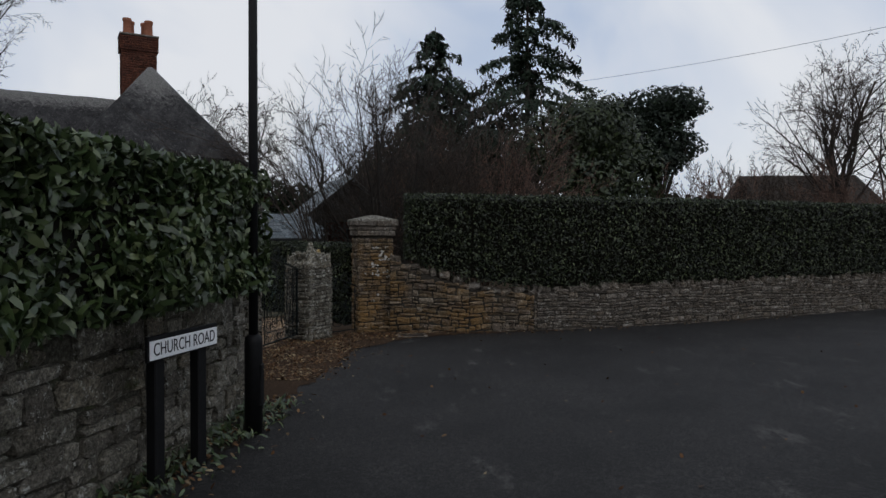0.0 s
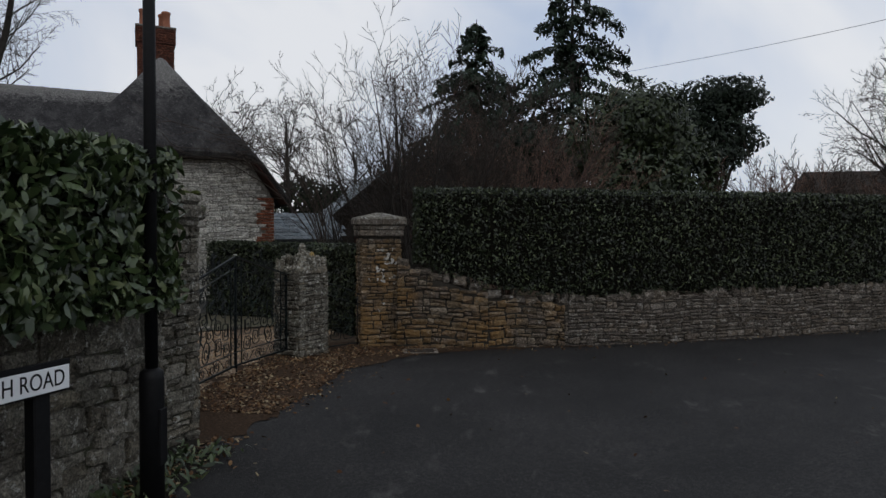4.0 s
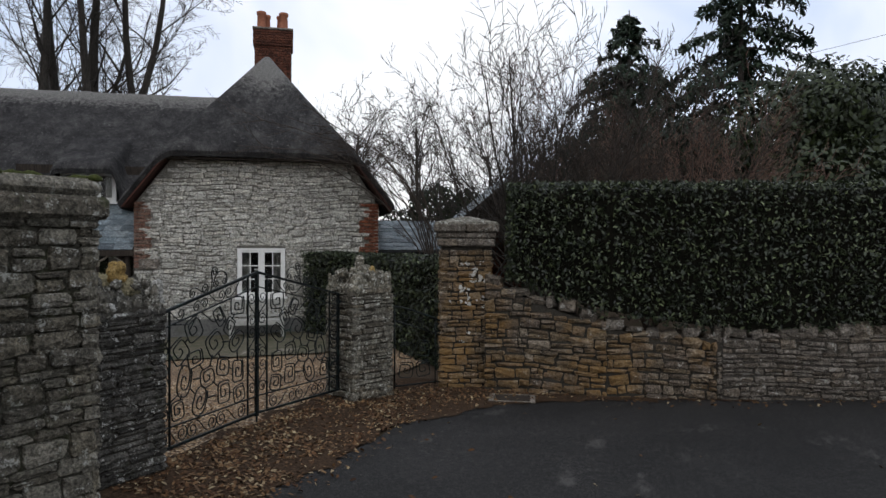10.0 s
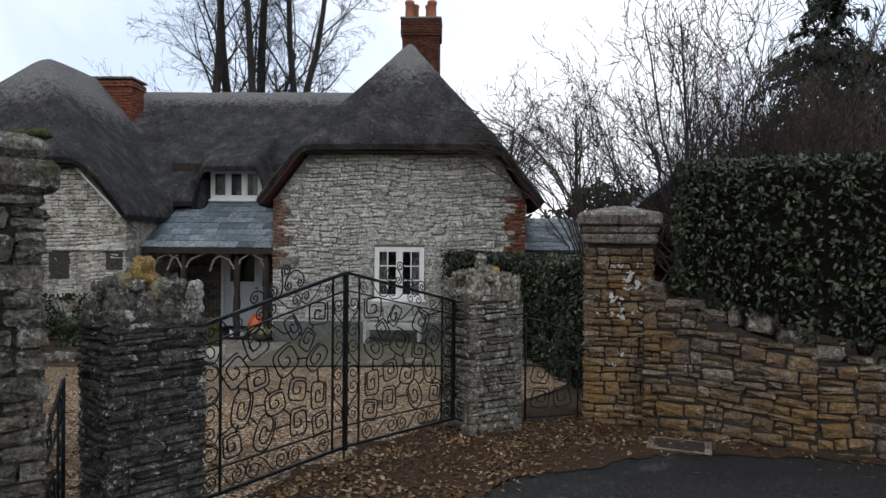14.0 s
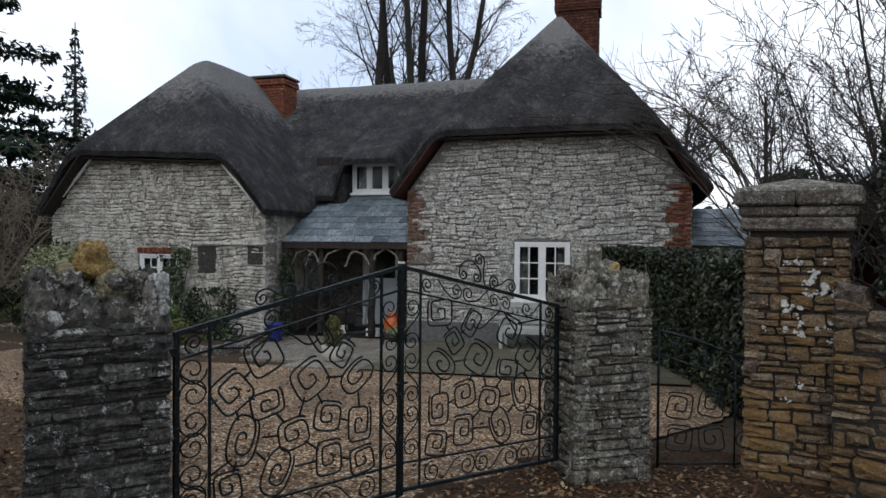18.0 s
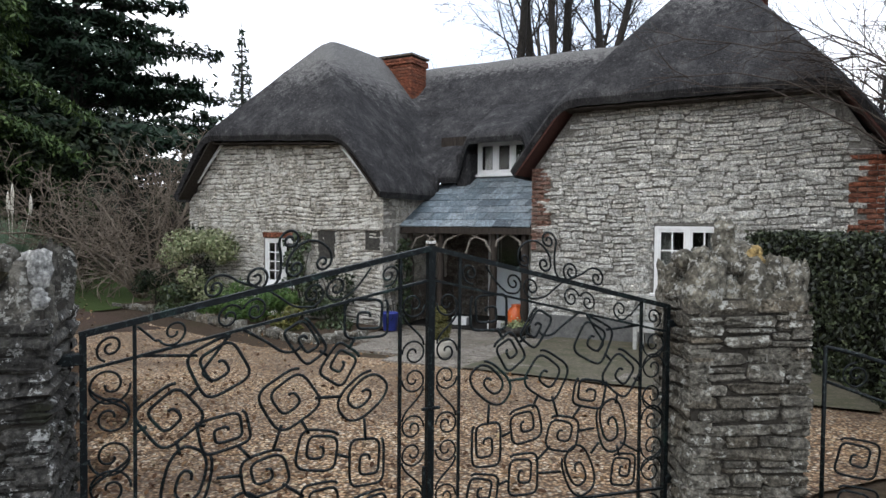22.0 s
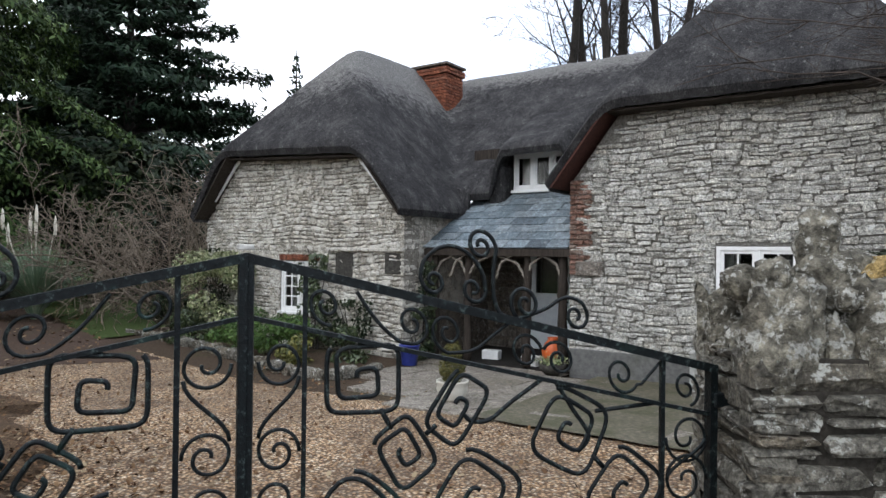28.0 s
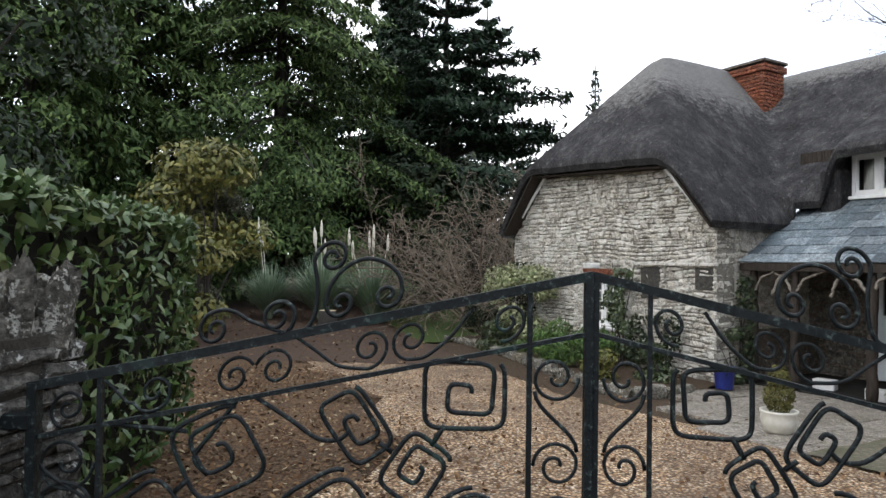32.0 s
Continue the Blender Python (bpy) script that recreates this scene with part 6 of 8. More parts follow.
part("access_door", Build().box(0.055, -0.045, 0.25, 0.0835, 0.045, 0.62, 0.004), M_BLACK, lamp)
part("shaft", Build().lathe([(0.041, 0.86), (0.039, 3.0), (0.036, 5.4)], 18), M_BLACK, lamp, "", True)
part("lantern", Build().box(-0.1, -0.1, 5.38, 0.45, 0.1, 5.5, 0.03), M_BLACK, lamp)

SA = math.degrees(math.atan2(0.73, 0.20))
sign = thing("street_sign", pose(-1.95, 4.49, ground_z(-1.95, 4.49), 0, 0, SA), "white street name plate on two black posts", "street sign")
zt, zb = 0.94 + 0.10, 0.81 + 0.10
M_PLATE = speckled("white_enamel", [(0.3, (0.66, 0.68, 0.70)), (0.7, (0.76, 0.77, 0.78))], 9.0, 0.45, 0.4, 0.05, 0.002)
for x in (0.14, 0.62):
    part("post", Build().box(x - 0.05, 0.02, -0.05, x + 0.05, 0.10, zb - 0.005, 0.008), M_BLACK, sign, "black post")
part("backing_board", Build().box(-0.012, -0.004, zb - 0.012, 0.772, 0.022, zt + 0.03, 0.004), M_BLACK, sign)
plate = part("name_plate", Build().box(0.0, -0.012, zb, 0.76, -0.004, zt, 0.003), M_PLATE, sign, "white plate with black letters")
fc = bpy.data.curves.new("lettering", "FONT")
fc.body = "CHURCH ROAD"
fc.size = 0.125
fc.align_x, fc.align_y = "CENTER", "CENTER"
fc.extrude = 0.001
fo = bpy.data.objects.new("lettering", fc)
scene.collection.objects.link(fo)
dg = bpy.context.evaluated_depsgraph_get()
lm = bpy.data.meshes.new_from_object(fo.evaluated_get(dg))
bpy.data.objects.remove(fo)
xs = [v.co.x for v in lm.vertices]
kx = 0.69 / (max(xs) - min(xs))
lm.materials.clear()
lm.materials.append(M_BLACK)
part("lettering", lm, None, plate, "black letters", at=Matrix.Translation((0.38, -0.0135, (zb + zt) / 2)) @ pose(0, 0, 0, 90, 0, 0) @ Matrix.Diagonal((kx, 1.0, 1.0, 1)))
# ---- trees ----
def grow(b, r, p, d, length, rad, level, spec):
    """One branch and, from it, its smaller ones."""
    n = spec["segs"][min(level, len(spec["segs"]) - 1)]
    pts, rs = [p.copy()], [rad]
    end = rad * spec["taper"][min(level, len(spec["taper"]) - 1)]
    q, dirn = p.copy(), d.normalized()
    for k in range(n):
        wob = Vector((r.gauss(0, 1), r.gauss(0, 1), r.gauss(0, 1))) * spec["wobble"]
        dirn = (dirn + wob + Vector((0, 0, spec["lift"][min(level, len(spec["lift"]) - 1)]))).normalized()
        q = q + dirn * (length / n)
        pts.append(q.copy())
        rs.append(rad + (end - rad) * (k + 1) / n)
    b.tube(pts, rs, 7 if rad > 0.12 else 5 if rad > 0.03 else 3, level == 0)
    if level >= spec["levels"]:
        return
    count = spec["kids"][level]
    for k in range(count):
        t = spec["from"][level] + (1 - spec["from"][level]) * (k + r.random()) / count
        i = min(int(t * n), n - 1)
        f = t * n - i
        at = pts[i].lerp(pts[i + 1], f)
        rr = (rs[i] + (rs[i + 1] - rs[i]) * f) * r.uniform(0.45, 0.7) * (spec["slim"] if level == 0 else 1.0)
        ax = (pts[i + 1] - pts[i]).normalized()
        side = ax.orthogonal().normalized()
        side.rotate(Matrix.Rotation(r.uniform(0, 2 * math.pi), 3, ax))
        ang = radians(r.uniform(*spec["angle"]))
        nd = ax * math.cos(ang) + side * math.sin(ang)
        grow(b, r, at, nd, length * spec["scale"][level] * r.uniform(0.7, 1.15) * (1.1 - 0.4 * t), max(spec["least"], min(rr, rad * 0.7)), level + 1, spec)


TREE = dict(levels=4, segs=[8, 6, 5, 4, 3], taper=[0.35, 0.3, 0.3, 0.35, 0.5], wobble=0.10, lift=[0.05, 0.07, 0.05, 0.03], kids=[9, 6, 5, 4], **{"from": [0.30, 0.2, 0.15, 0.15]}, angle=(25, 60), scale=[0.55, 0.55, 0.5, 0.5], least=0.006, slim=1.0)


def bare_tree(x, y, height, trunk, seed, label, spec=None, stems=1, mat=None, lean=0.1, name="bare_tree", category="tree", spread=0.0):
    s = dict(TREE)
    s.update(spec or {})
    r = random.Random(seed)
    ob = thing(name, pose(x, y, ground_z(x, y) - 0.03), label, category)
    for k in range(stems):
        b = Build()
        a = 2 * math.pi * (k + r.uniform(-0.2, 0.2)) / stems
        off = Vector((math.cos(a), math.sin(a), 0)) * (spread * r.uniform(0.6, 1.15) if spread else trunk * 1.3 if stems > 1 else 0)
        d = Vector((math.cos(a) * lean * r.uniform(0.5, 1.5), math.sin(a) * lean * r.uniform(0.5, 1.5), 1))
        grow(b, r, off, d, height * r.uniform(0.8, 1.0), trunk * r.uniform(0.75, 1.0), 0, s)
        part("stem" if stems > 1 else "trunk", b.mesh("limbs", mat or M_BARK, True), None, ob, "", turned=False)
    return ob


def sprays(points, normals, size, mat, seed, narrow=0.3, droop=0.6, spread=0.7):
    return leaf_cloud("foliage", points, normals, size, mat, seed, droop, narrow, spread)


def conifer(x, y, height, width, seed, label, mat, base=0.08, size=0.55, per=10, droop=0.5, layered=False, irregular=0.25, bottom=1.0, trunk=None, density=1.0, whorl=0.45, narrow=0.3, category="tree", column=0.0):
    """A trunk with whorls of boughs, each carrying flat hanging sprays."""
    r = random.Random(seed)
    ob = thing("conifer", pose(x, y, ground_z(x, y) - 0.03), label, category)
    tr = trunk or height * 0.014
    part("trunk", Build().tube([(0, 0, 0), (0.05, 0, height * 0.5), (0, 0, height)], [tr, tr * 0.6, 0.03], 8), M_BARK, ob, "", True)
    boughs = Build()
    pts, nor = [], []
    z = max(height * base, bottom)
    while z < height * 0.985:
        t = (z - height * base) / (height * (1 - base))
        reach = width * 0.5 * ((1 - t ** column if column else (1 - t) ** 0.85) + 0.03)
        count = r.randint(4, 7) if not layered else r.randint(5, 8)
        a0 = r.uniform(0, 6.28)
        for k in range(count):
            a = a0 + 2 * math.pi * k / count + r.uniform(-0.3, 0.3)
            ln = reach * r.uniform(1 - irregular * 1.6, 1 + irregular)
            rise = (0.15 if layered else -0.12 - droop * 0.35) * ln + (0.25 * ln if t > 0.8 else 0)
            tip = Vector((math.cos(a) * ln, math.sin(a) * ln, z + rise))
            root = Vector((0, 0, z))
            mid = root.lerp(tip, 0.5) + Vector((0, 0, 0.06 * ln))
            boughs.tube([root, mid, tip], [0.02 + 0.012 * ln, 0.015 + 0.006 * ln, 0.01], 4, False)
            m = max(3, int(per * ln * density))
            sd = Vector((-math.sin(a), math.cos(a), 0))
            for q in range(m):
                f = r.uniform(0.18, 1.03) ** 0.8
                w = (1 - abs(f - 0.55) * 0.9) * ln * (0.34 if layered else 0.26)
                p = root.lerp(tip, f) + Vector((0, 0, 0.06 * ln * 4 * f * (1 - f))) + sd * r.gauss(0, w * 0.5)
                p.z += (r.gauss(0, 0.07) if layered else -abs(r.gauss(0, 0.22)) * (0.4 + droop))
                pts.append(p)
                nor.append(Vector((math.cos(a) * 0.5, math.sin(a) * 0.5, 1.0)))
        z += whorl * r.uniform(0.7, 1.3) * (1.0 if not layered else 1.9)
    tagged(part("bough_work", boughs.mesh("bough_work", M_BARK), None, ob), kind="stuff")
    tagged(part("foliage", sprays(pts, nor, size, mat, seed, narrow, droop), None, ob), kind="stuff")
    return ob


def leafy(x, y, z0, rad, height, seed, label, mat, count, size, name="evergreen_tree", category="tree", clumps=14, trunk=0.18, narrow=0.42, droop=0.35, flat=1.0):
    """A trunk with limbs that carry clumps of leaves, with gaps between."""
    r = random.Random(seed)
    ob = thing(name, pose(x, y, ground_z(x, y) - 0.03), label, category)
    b = Build()
    pts, nor = [], []
    cs = []
    for k in range(clumps):
        a, q = r.uniform(0, 6.283), math.sqrt(r.uniform(0.02, 1.0))
        zz = r.uniform(0, 1)
        prof = math.sin(math.pi * min(1, 0.12 + 0.83 * zz)) ** 0.6
        c = Vector((math.cos(a) * q * rad * prof * 0.78, math.sin(a) * q * rad * prof * 0.78, z0 + zz * (height - z0)))
        cr = rad * r.uniform(0.28, 0.5)
        c.z = min(c.z, height - cr * 0.5 * flat)
        cs.append((c, cr))
        foot = Vector((c.x * 0.15, c.y * 0.15, max(0.1, c.z * 0.35)))
        b.tube([foot, foot.lerp(c, 0.5) + Vector((r.gauss(0, 0.1), r.gauss(0, 0.1), 0.1)), c], [trunk * 0.4, trunk * 0.25, 0.015], 4, False)
    b.tube([(0, 0, 0), (0.04, 0.02, height * 0.35), (0, 0, height * 0.6)], [trunk, trunk * 0.8, trunk * 0.35], 7)
    part("trunk", b.mesh("trunk", M_BARK), None, ob)
    tot = sum(c[1] ** 2 for c in cs)
    for c, cr in cs:
        for _ in range(int(count * cr * cr / tot)):
            d = Vector((r.gauss(0, 1), r.gauss(0, 1), r.gauss(0, 1))).normalized()
            p = c + Vector((d.x, d.y, d.z * 0.75 * flat)) * cr * (1 - abs(r.gauss(0, 0.16))) * (1 + 0.25 * noise.noise(Vector((d.x * 2 + c.x, d.y * 2, d.z * 2))))
            if p.z > 0.03:
                pts.append(p)
                nor.append(d + Vector((0, 0, 0.4)))
    tagged(part("foliage", sprays(pts, nor, size, mat, seed, narrow, droop), None, ob), kind="stuff")
    return ob


M_SPRUCE = leaf_material("spruce_needles", [(0.010, 0.020, 0.012), (0.018, 0.033, 0.018), (0.03, 0.046, 0.026)], 0.6, 0.25)
M_CYPRESS = leaf_material("cypress_sprays", [(0.009, 0.020, 0.007), (0.040, 0.070, 0.020), (0.105, 0.150, 0.050), (0.020, 0.042, 0.012)], 0.65, 0.15)
M_CEDAR = leaf_material("cedar_needles", [(0.009, 0.020, 0.012), (0.017, 0.034, 0.019), (0.033, 0.056, 0.031)], 0.65, 0.12)
M_HOLM = leaf_material("holm_oak_leaf", [(0.010, 0.017, 0.006), (0.018, 0.028, 0.009), (0.036, 0.05, 0.016), (0.014, 0.021, 0.008)], 0.5, 0.35)
M_PINE = leaf_material("pine_needles", [(0.008, 0.014, 0.009), (0.012, 0.021, 0.012), (0.02, 0.03, 0.017)], 0.6, 0.25)
M_SAGE = leaf_material("grey_green_needles", [(0.03, 0.034, 0.02), (0.05, 0.053, 0.034), (0.075, 0.075, 0.05)], 0.7, 0.15)
M_WOOD = leaf_material("winter_wood", [(0.016, 0.016, 0.011), (0.026, 0.023, 0.016), (0.016, 0.022, 0.012), (0.034, 0.028, 0.021)], 0.9, 0.1)
M_VARIEG = leaf_material("variegated_leaf", [(0.06, 0.09, 0.03), (0.22, 0.25, 0.12), (0.42, 0.42, 0.26), (0.10, 0.14, 0.05)], 0.5, 0.3)
M_BRIGHT = leaf_material("fresh_green_leaf", [(0.03, 0.07, 0.015), (0.06, 0.12, 0.025), (0.10, 0.16, 0.04)], 0.5, 0.3)
M_YELLEAF = leaf_material("yellowing_leaf", [(0.05, 0.06, 0.015), (0.12, 0.12, 0.03), (0.2, 0.18, 0.05)], 0.5, 0.3)

# beyond the right-hand hedge
conifer(-0.6, 46.0, 15.9, 14.0, 1, "dark spruce with a pointed crown", M_SPRUCE, 0.1, 0.5, 34, 0.6, whorl=0.55)
conifer(4.75, 39.3, 17.5, 13.0, 2, "tall open spruce with ragged drooping boughs", M_SPRUCE, 0.14, 0.4, 60, 0.7, irregular=0.5, whorl=0.75)
leafy(6.9, 31.5, 1.6, 4.1, 7.8, 3, "broad olive-green evergreen tree", M_HOLM, 17000, 0.235, clumps=30, trunk=0.25)
leafy(2.6, 34.0, 1.6, 3.0, 7.0, 33, "dark bushy evergreen tree", M_PINE, 9000, 0.25, clumps=14, trunk=0.2)
leafy(13.6, 44.0, 6.4, 3.7, 11.0, 4, "dark umbrella pine with a bare lower trunk", M_PINE, 15000, 0.28, clumps=26, trunk=0.3, flat=0.85)
leafy(11.0, 45.0, 5.0, 3.2, 11.0, 44, "dark pine with a flat crown", M_PINE, 11000, 0.30, clumps=15, trunk=0.25, flat=0.85)
THIN = dict(slim=1.0, levels=3, segs=[9, 6, 4, 2], kids=[11, 6, 3], lift=[0.02, 0.06, 0.05], angle=(18, 48), wobble=0.06, scale=[0.42, 0.5, 0.5], **{"from": [0.12, 0.15, 0.15]}, taper=[0.18, 0.25, 0.35, 0.6], least=0.008)
bare_tree(-2.0, 21.4, 6.4, 0.055, 5, "multi-stemmed bare hazel with thin upright rods", THIN, 9, M_TWIG, 0.35)
bare_tree(0.9, 22.6, 5.6, 0.05, 6, "reddish-brown bare shrub with many fine twigs", THIN, 9, M_REDTWIG, 0.5, "bare_shrub", "shrub")
bare_tree(-0.6, 19.4, 4.4, 0.035, 7, "thin bare shrub behind the hedge", THIN, 7, M_TWIG, 0.5, "bare_shrub", "shrub")
bare_tree(2.6, 20.5, 4.0, 0.03, 17, "reddish bare shrub behind the hedge", THIN, 7, M_REDTWIG, 0.5, "bare_shrub", "shrub")
ARCH = dict(THIN, lift=[-0.012, 0.0, 0.02], angle=(20, 60), kids=[9, 5, 3], least=0.006)
bare_tree(-3.0, 18.9, 5.4, 0.035, 8, "arching bare shrub reaching over the gable end", ARCH, 6, M_BARK, 0.36, "bare_shrub", "shrub")


def arching_shrub(u, v, seed, label):
    """Long thin limbs that rise from one foot and bend over towards the gable."""
    r = random.Random(seed)
    p = H @ Vector((u, v, 0))
    gz = ground_z(p.x, p.y)
    ob = thing("bare_shrub", pose(p.x, p.y, gz - 0.03, 0, 0, 29.5), label, "shrub")
    spec = dict(THIN, levels=2, segs=[6, 5, 3], kids=[7, 4], angle=(20, 55), scale=[0.5, 0.5], lift=[0.0, 0.03, 0.03], wobble=0.12, least=0.005)
    for k in range(11):
        reach, top = r.uniform(0.6, 4.4), r.uniform(3.5, 4.5)
        side = r.uniform(-0.5, 0.25)
        pts, rs = [], []
        for i in range(12):
            t = i / 11
            w = t ** 1.7
            pts.append(Vector((0.1 * math.sin(k) - reach * w + r.gauss(0, 0.03), side * t + r.gauss(0, 0.03), (top - gz) * (1 - (1 - t) ** 2.1) - 0.25 * w * r.random())))
            rs.append(0.013 * (1 - t) + 0.005)
        b = Build().tube(pts, rs, 5)
        for q in range(11):
            i = r.randint(3, 10)
            d = (pts[i + 1] - pts[i]).normalized() + Vector((r.gauss(0, 0.5), r.gauss(0, 0.3), r.gauss(0.15, 0.4)))
            grow(b, r, pts[i], d, r.uniform(0.5, 1.2), 0.009, 1, spec)
        part("stem", b.mesh("limbs", M_TWIG, True), None, ob, "", turned=False)


arching_shrub(6.4, -1.0, 88, "arching bare shrub with long thin twigs over the gable eave")
bare_tree(-1.3, 18.6, 6.4, 0.055, 142, "tall bare hazel with dark spreading stems", dict(THIN, kids=[9, 6, 4], angle=(22, 55), least=0.007), 7, M_BARK, 0.42)
bare_tree(0.9, 19.8, 5.0, 0.04, 143, "bare brown hazel behind the hedge", dict(THIN, kids=[12, 6, 4], least=0.008), 8, M_TWIG, 0.42)
for i, (x, y, h) in enumerate(((-10.5, 29.5, 6.8), (-12.0, 30.0, 7.2), (-2.5, 31.0, 6.6), (-6.0, 33.0, 7.4), (-8.4, 31.0, 7.0), (0.5, 30.0, 6.0))):
    bare_tree(x, y, h, 0.16, 20 + i, "bare winter tree with a fine twiggy crown", dict(kids=[9, 6, 4, 3], levels=4, segs=[7, 5, 4, 3, 2], lift=[0.03, 0.10, 0.08, 0.05], least=0.012))
bare_tree(-20.8, 26.5, 17.0, 0.30, 30, "large bare tree with several dark stems behind the ridge", dict(kids=[10, 6, 5, 4], slim=0.5, wobble=0.06, lift=[0.03, 0.05, 0.0, -0.02], scale=[0.27, 0.55, 0.5, 0.5], least=0.009, **{"from": [0.46, 0.2, 0.15, 0.15]}), 6, M_BARK, 0.035, spread=1.6)
bare_tree(-29.0, 33.0, 14.0, 0.28, 31, "bare tree with spreading twigs", dict(least=0.009), 2, M_BARK, 0.2)
bare_tree(20.2, 34.6, 10.0, 0.16, 37, "bare tree with a dense twiggy crown", dict(kids=[11, 7, 5, 3], segs=[7, 5, 4, 3, 2], least=0.012), 3, M_TWIG, 0.16)
bare_tree(20.5, 33.5, 9.0, 0.2, 32, "bare tree with spreading twigs", dict(least=0.008), 2, M_BARK, 0.3)
bare_tree(25.0, 31.0, 9.5, 0.2, 34, "bare tree with spreading twigs", dict(least=0.008), 2, M_REDTWIG, 0.3)
bare_tree(19.0, 27.0, 4.5, 0.05, 35, "reddish bare shrub by the road", THIN, 8, M_REDTWIG, 0.6, "bare_shrub", "shrub")
for i, (x, y, h) in enumerate(((23.0, 28.5, 5.5), (18.0, 31.0, 4.6), (21.5, 26.0, 4.4), (27.0, 34.0, 7.5), (16.5, 34.0, 5.0), (11.7, 30.5, 4.8), (13.4, 31.5, 5.0))):
    bare_tree(x, y, h, 0.06, 130 + i, "bushy bare brown shrub beyond the hedge", dict(THIN, kids=[10, 6, 4], least=0.012), 8, M_REDTWIG if i % 2 else M_TWIG, 0.5, "bare_shrub", "shrub")
bare_tree(1.6, 25.5, 6.2, 0.055, 140, "reddish-brown bare shrub with many fine twigs", dict(THIN, kids=[8, 5, 3], least=0.010), 5, M_REDTWIG, 0.5, "bare_shrub", "shrub")
bare_tree(-0.8, 25.0, 6.4, 0.055, 141, "reddish-brown bare shrub with many fine twigs", dict(THIN, kids=[8, 5, 3], least=0.010), 5, M_REDTWIG, 0.45, "bare_shrub", "shrub")
bare_tree(15.5, 27.0, 3.6, 0.05, 36, "reddish bare shrub by the road", THIN, 8, M_REDTWIG, 0.6, "bare_shrub", "shrub")

# to the west of the drive
conifer(-29.0, 3.4, 24.0, 12.0, 40, "great green cypress with hanging sprays", M_CYPRESS, 0.03, 0.26, 150, 0.75, irregular=0.3, bottom=3.0, whorl=0.6, narrow=0.30, column=2.4)
conifer(-19.5, -1.2, 15.0, 9.5, 41, "dark green cypress with hanging sprays", M_CYPRESS, 0.03, 0.28, 150, 0.75, irregular=0.25, bottom=2.0, whorl=0.6, narrow=0.30)
conifer(-38.5, 10.3, 19.0, 17.0, 42, "dark cedar with flat layered boughs", M_CEDAR, 0.06, 0.46, 64, 0.2, True, 0.4, 2.4, 0.45, 1.2, 0.55)
conifer(-45.0, 3.0, 18.0, 14.0, 43, "dark cedar with flat layered boughs", M_CEDAR, 0.05, 0.42, 60, 0.2, True, 0.3, 2.0, 0.4, 1.0, 0.55)
conifer(-43.5, 7.5, 21.0, 13.0, 60, "tall dark conifer behind the cedar", M_CEDAR, 0.03, 0.7, 44, 0.3, irregular=0.35, whorl=0.75)
conifer(-50.0, 13.4, 21.0, 13.0, 61, "broad dark cedar beyond the lawn", M_CEDAR, 0.03, 0.5, 44, 0.2, True, 0.45, 2.0, 0.4, 1.0, 0.6)
conifer(-52.0, 21.8, 17.2, 4.6, 44, "distant slender dark spruce", M_SPRUCE, 0.05, 0.5, 8, 0.4)
conifer(-44.0, 17.5, 9.5, 9.0, 45, "dark low spreading conifer", M_CEDAR, 0.03, 0.6, 12, 0.4, irregular=0.35)
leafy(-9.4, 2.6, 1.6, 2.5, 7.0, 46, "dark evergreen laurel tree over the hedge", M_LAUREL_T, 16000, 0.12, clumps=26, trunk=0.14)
leafy(-15.5, 5.0, 0.6, 1.7, 4.2, 47, "yellowing evergreen shrub under the cypress", M_YELLEAF, 3500, 0.16, "evergreen_shrub", "shrub", 9, 0.06)
leafy(-17.1, 4.3, 0.3, 1.4, 3.7, 48, "grey-green rounded shrub by the pampas", M_SAGE, 6000, 0.10, "evergreen_shrub", "shrub", 9, 0.06)
leafy(-33.0, 12.5, 0.2, 3.2, 4.0, 49, "dark shrubbery beside the lawn", M_YEW, 6000, 0.25, "evergreen_shrub", "shrub", 12, 0.08)
leafy(-27.0, 14.5, 0.2, 2.6, 3.4, 50, "dark shrubbery beside the lawn", M_YEW, 8000, 0.2, "evergreen_shrub", "shrub", 10, 0.08)
leafy(-34.0, 5.6, 0.2, 3.0, 4.2, 51, "dark shrubbery at the end of the drive", M_YEW, 6000, 0.25, "evergreen_shrub", "shrub", 12, 0.08)
leafy(-13.5, 1.2, 0.2, 2.6, 3.6, 52, "dark shrubbery under the trees", M_YEW, 9000, 0.16, "evergreen_shrub", "shrub", 12, 0.08)
leafy(-24.0, -3.5, 0.2, 4.0, 5.0, 53, "dark shrubbery under the trees", M_YEW, 9000, 0.22, "evergreen_shrub", "shrub", 12, 0.08)
TANGLE = dict(slim=1.0, levels=3, segs=[7, 5, 4, 3], kids=[7, 6, 4], lift=[0.0, 0.02, -0.02], angle=(25, 80), wobble=0.2, scale=[0.6, 0.55, 0.5], **{"from": [0.15, 0.15, 0.1]}, taper=[0.3, 0.3, 0.4, 0.6], least=0.011)
bare_tree(-20.6, 11.0, 4.6, 0.06, 54, "tangled bare grey-brown shrub beside the cottage", TANGLE, 8, M_PALETWIG, 0.6, "bare_shrub", "shrub")
bare_tree(-18.9, 10.9, 3.4, 0.05, 55, "tangled bare grey-brown shrub beside the cottage", TANGLE, 7, M_PALETWIG, 0.7, "bare_shrub", "shrub")
bare_tree(-24.0, 11.5, 3.2, 0.05, 56, "tangled bare brown shrub on the lawn", TANGLE, 7, M_TWIG, 0.6, "bare_shrub", "shrub")

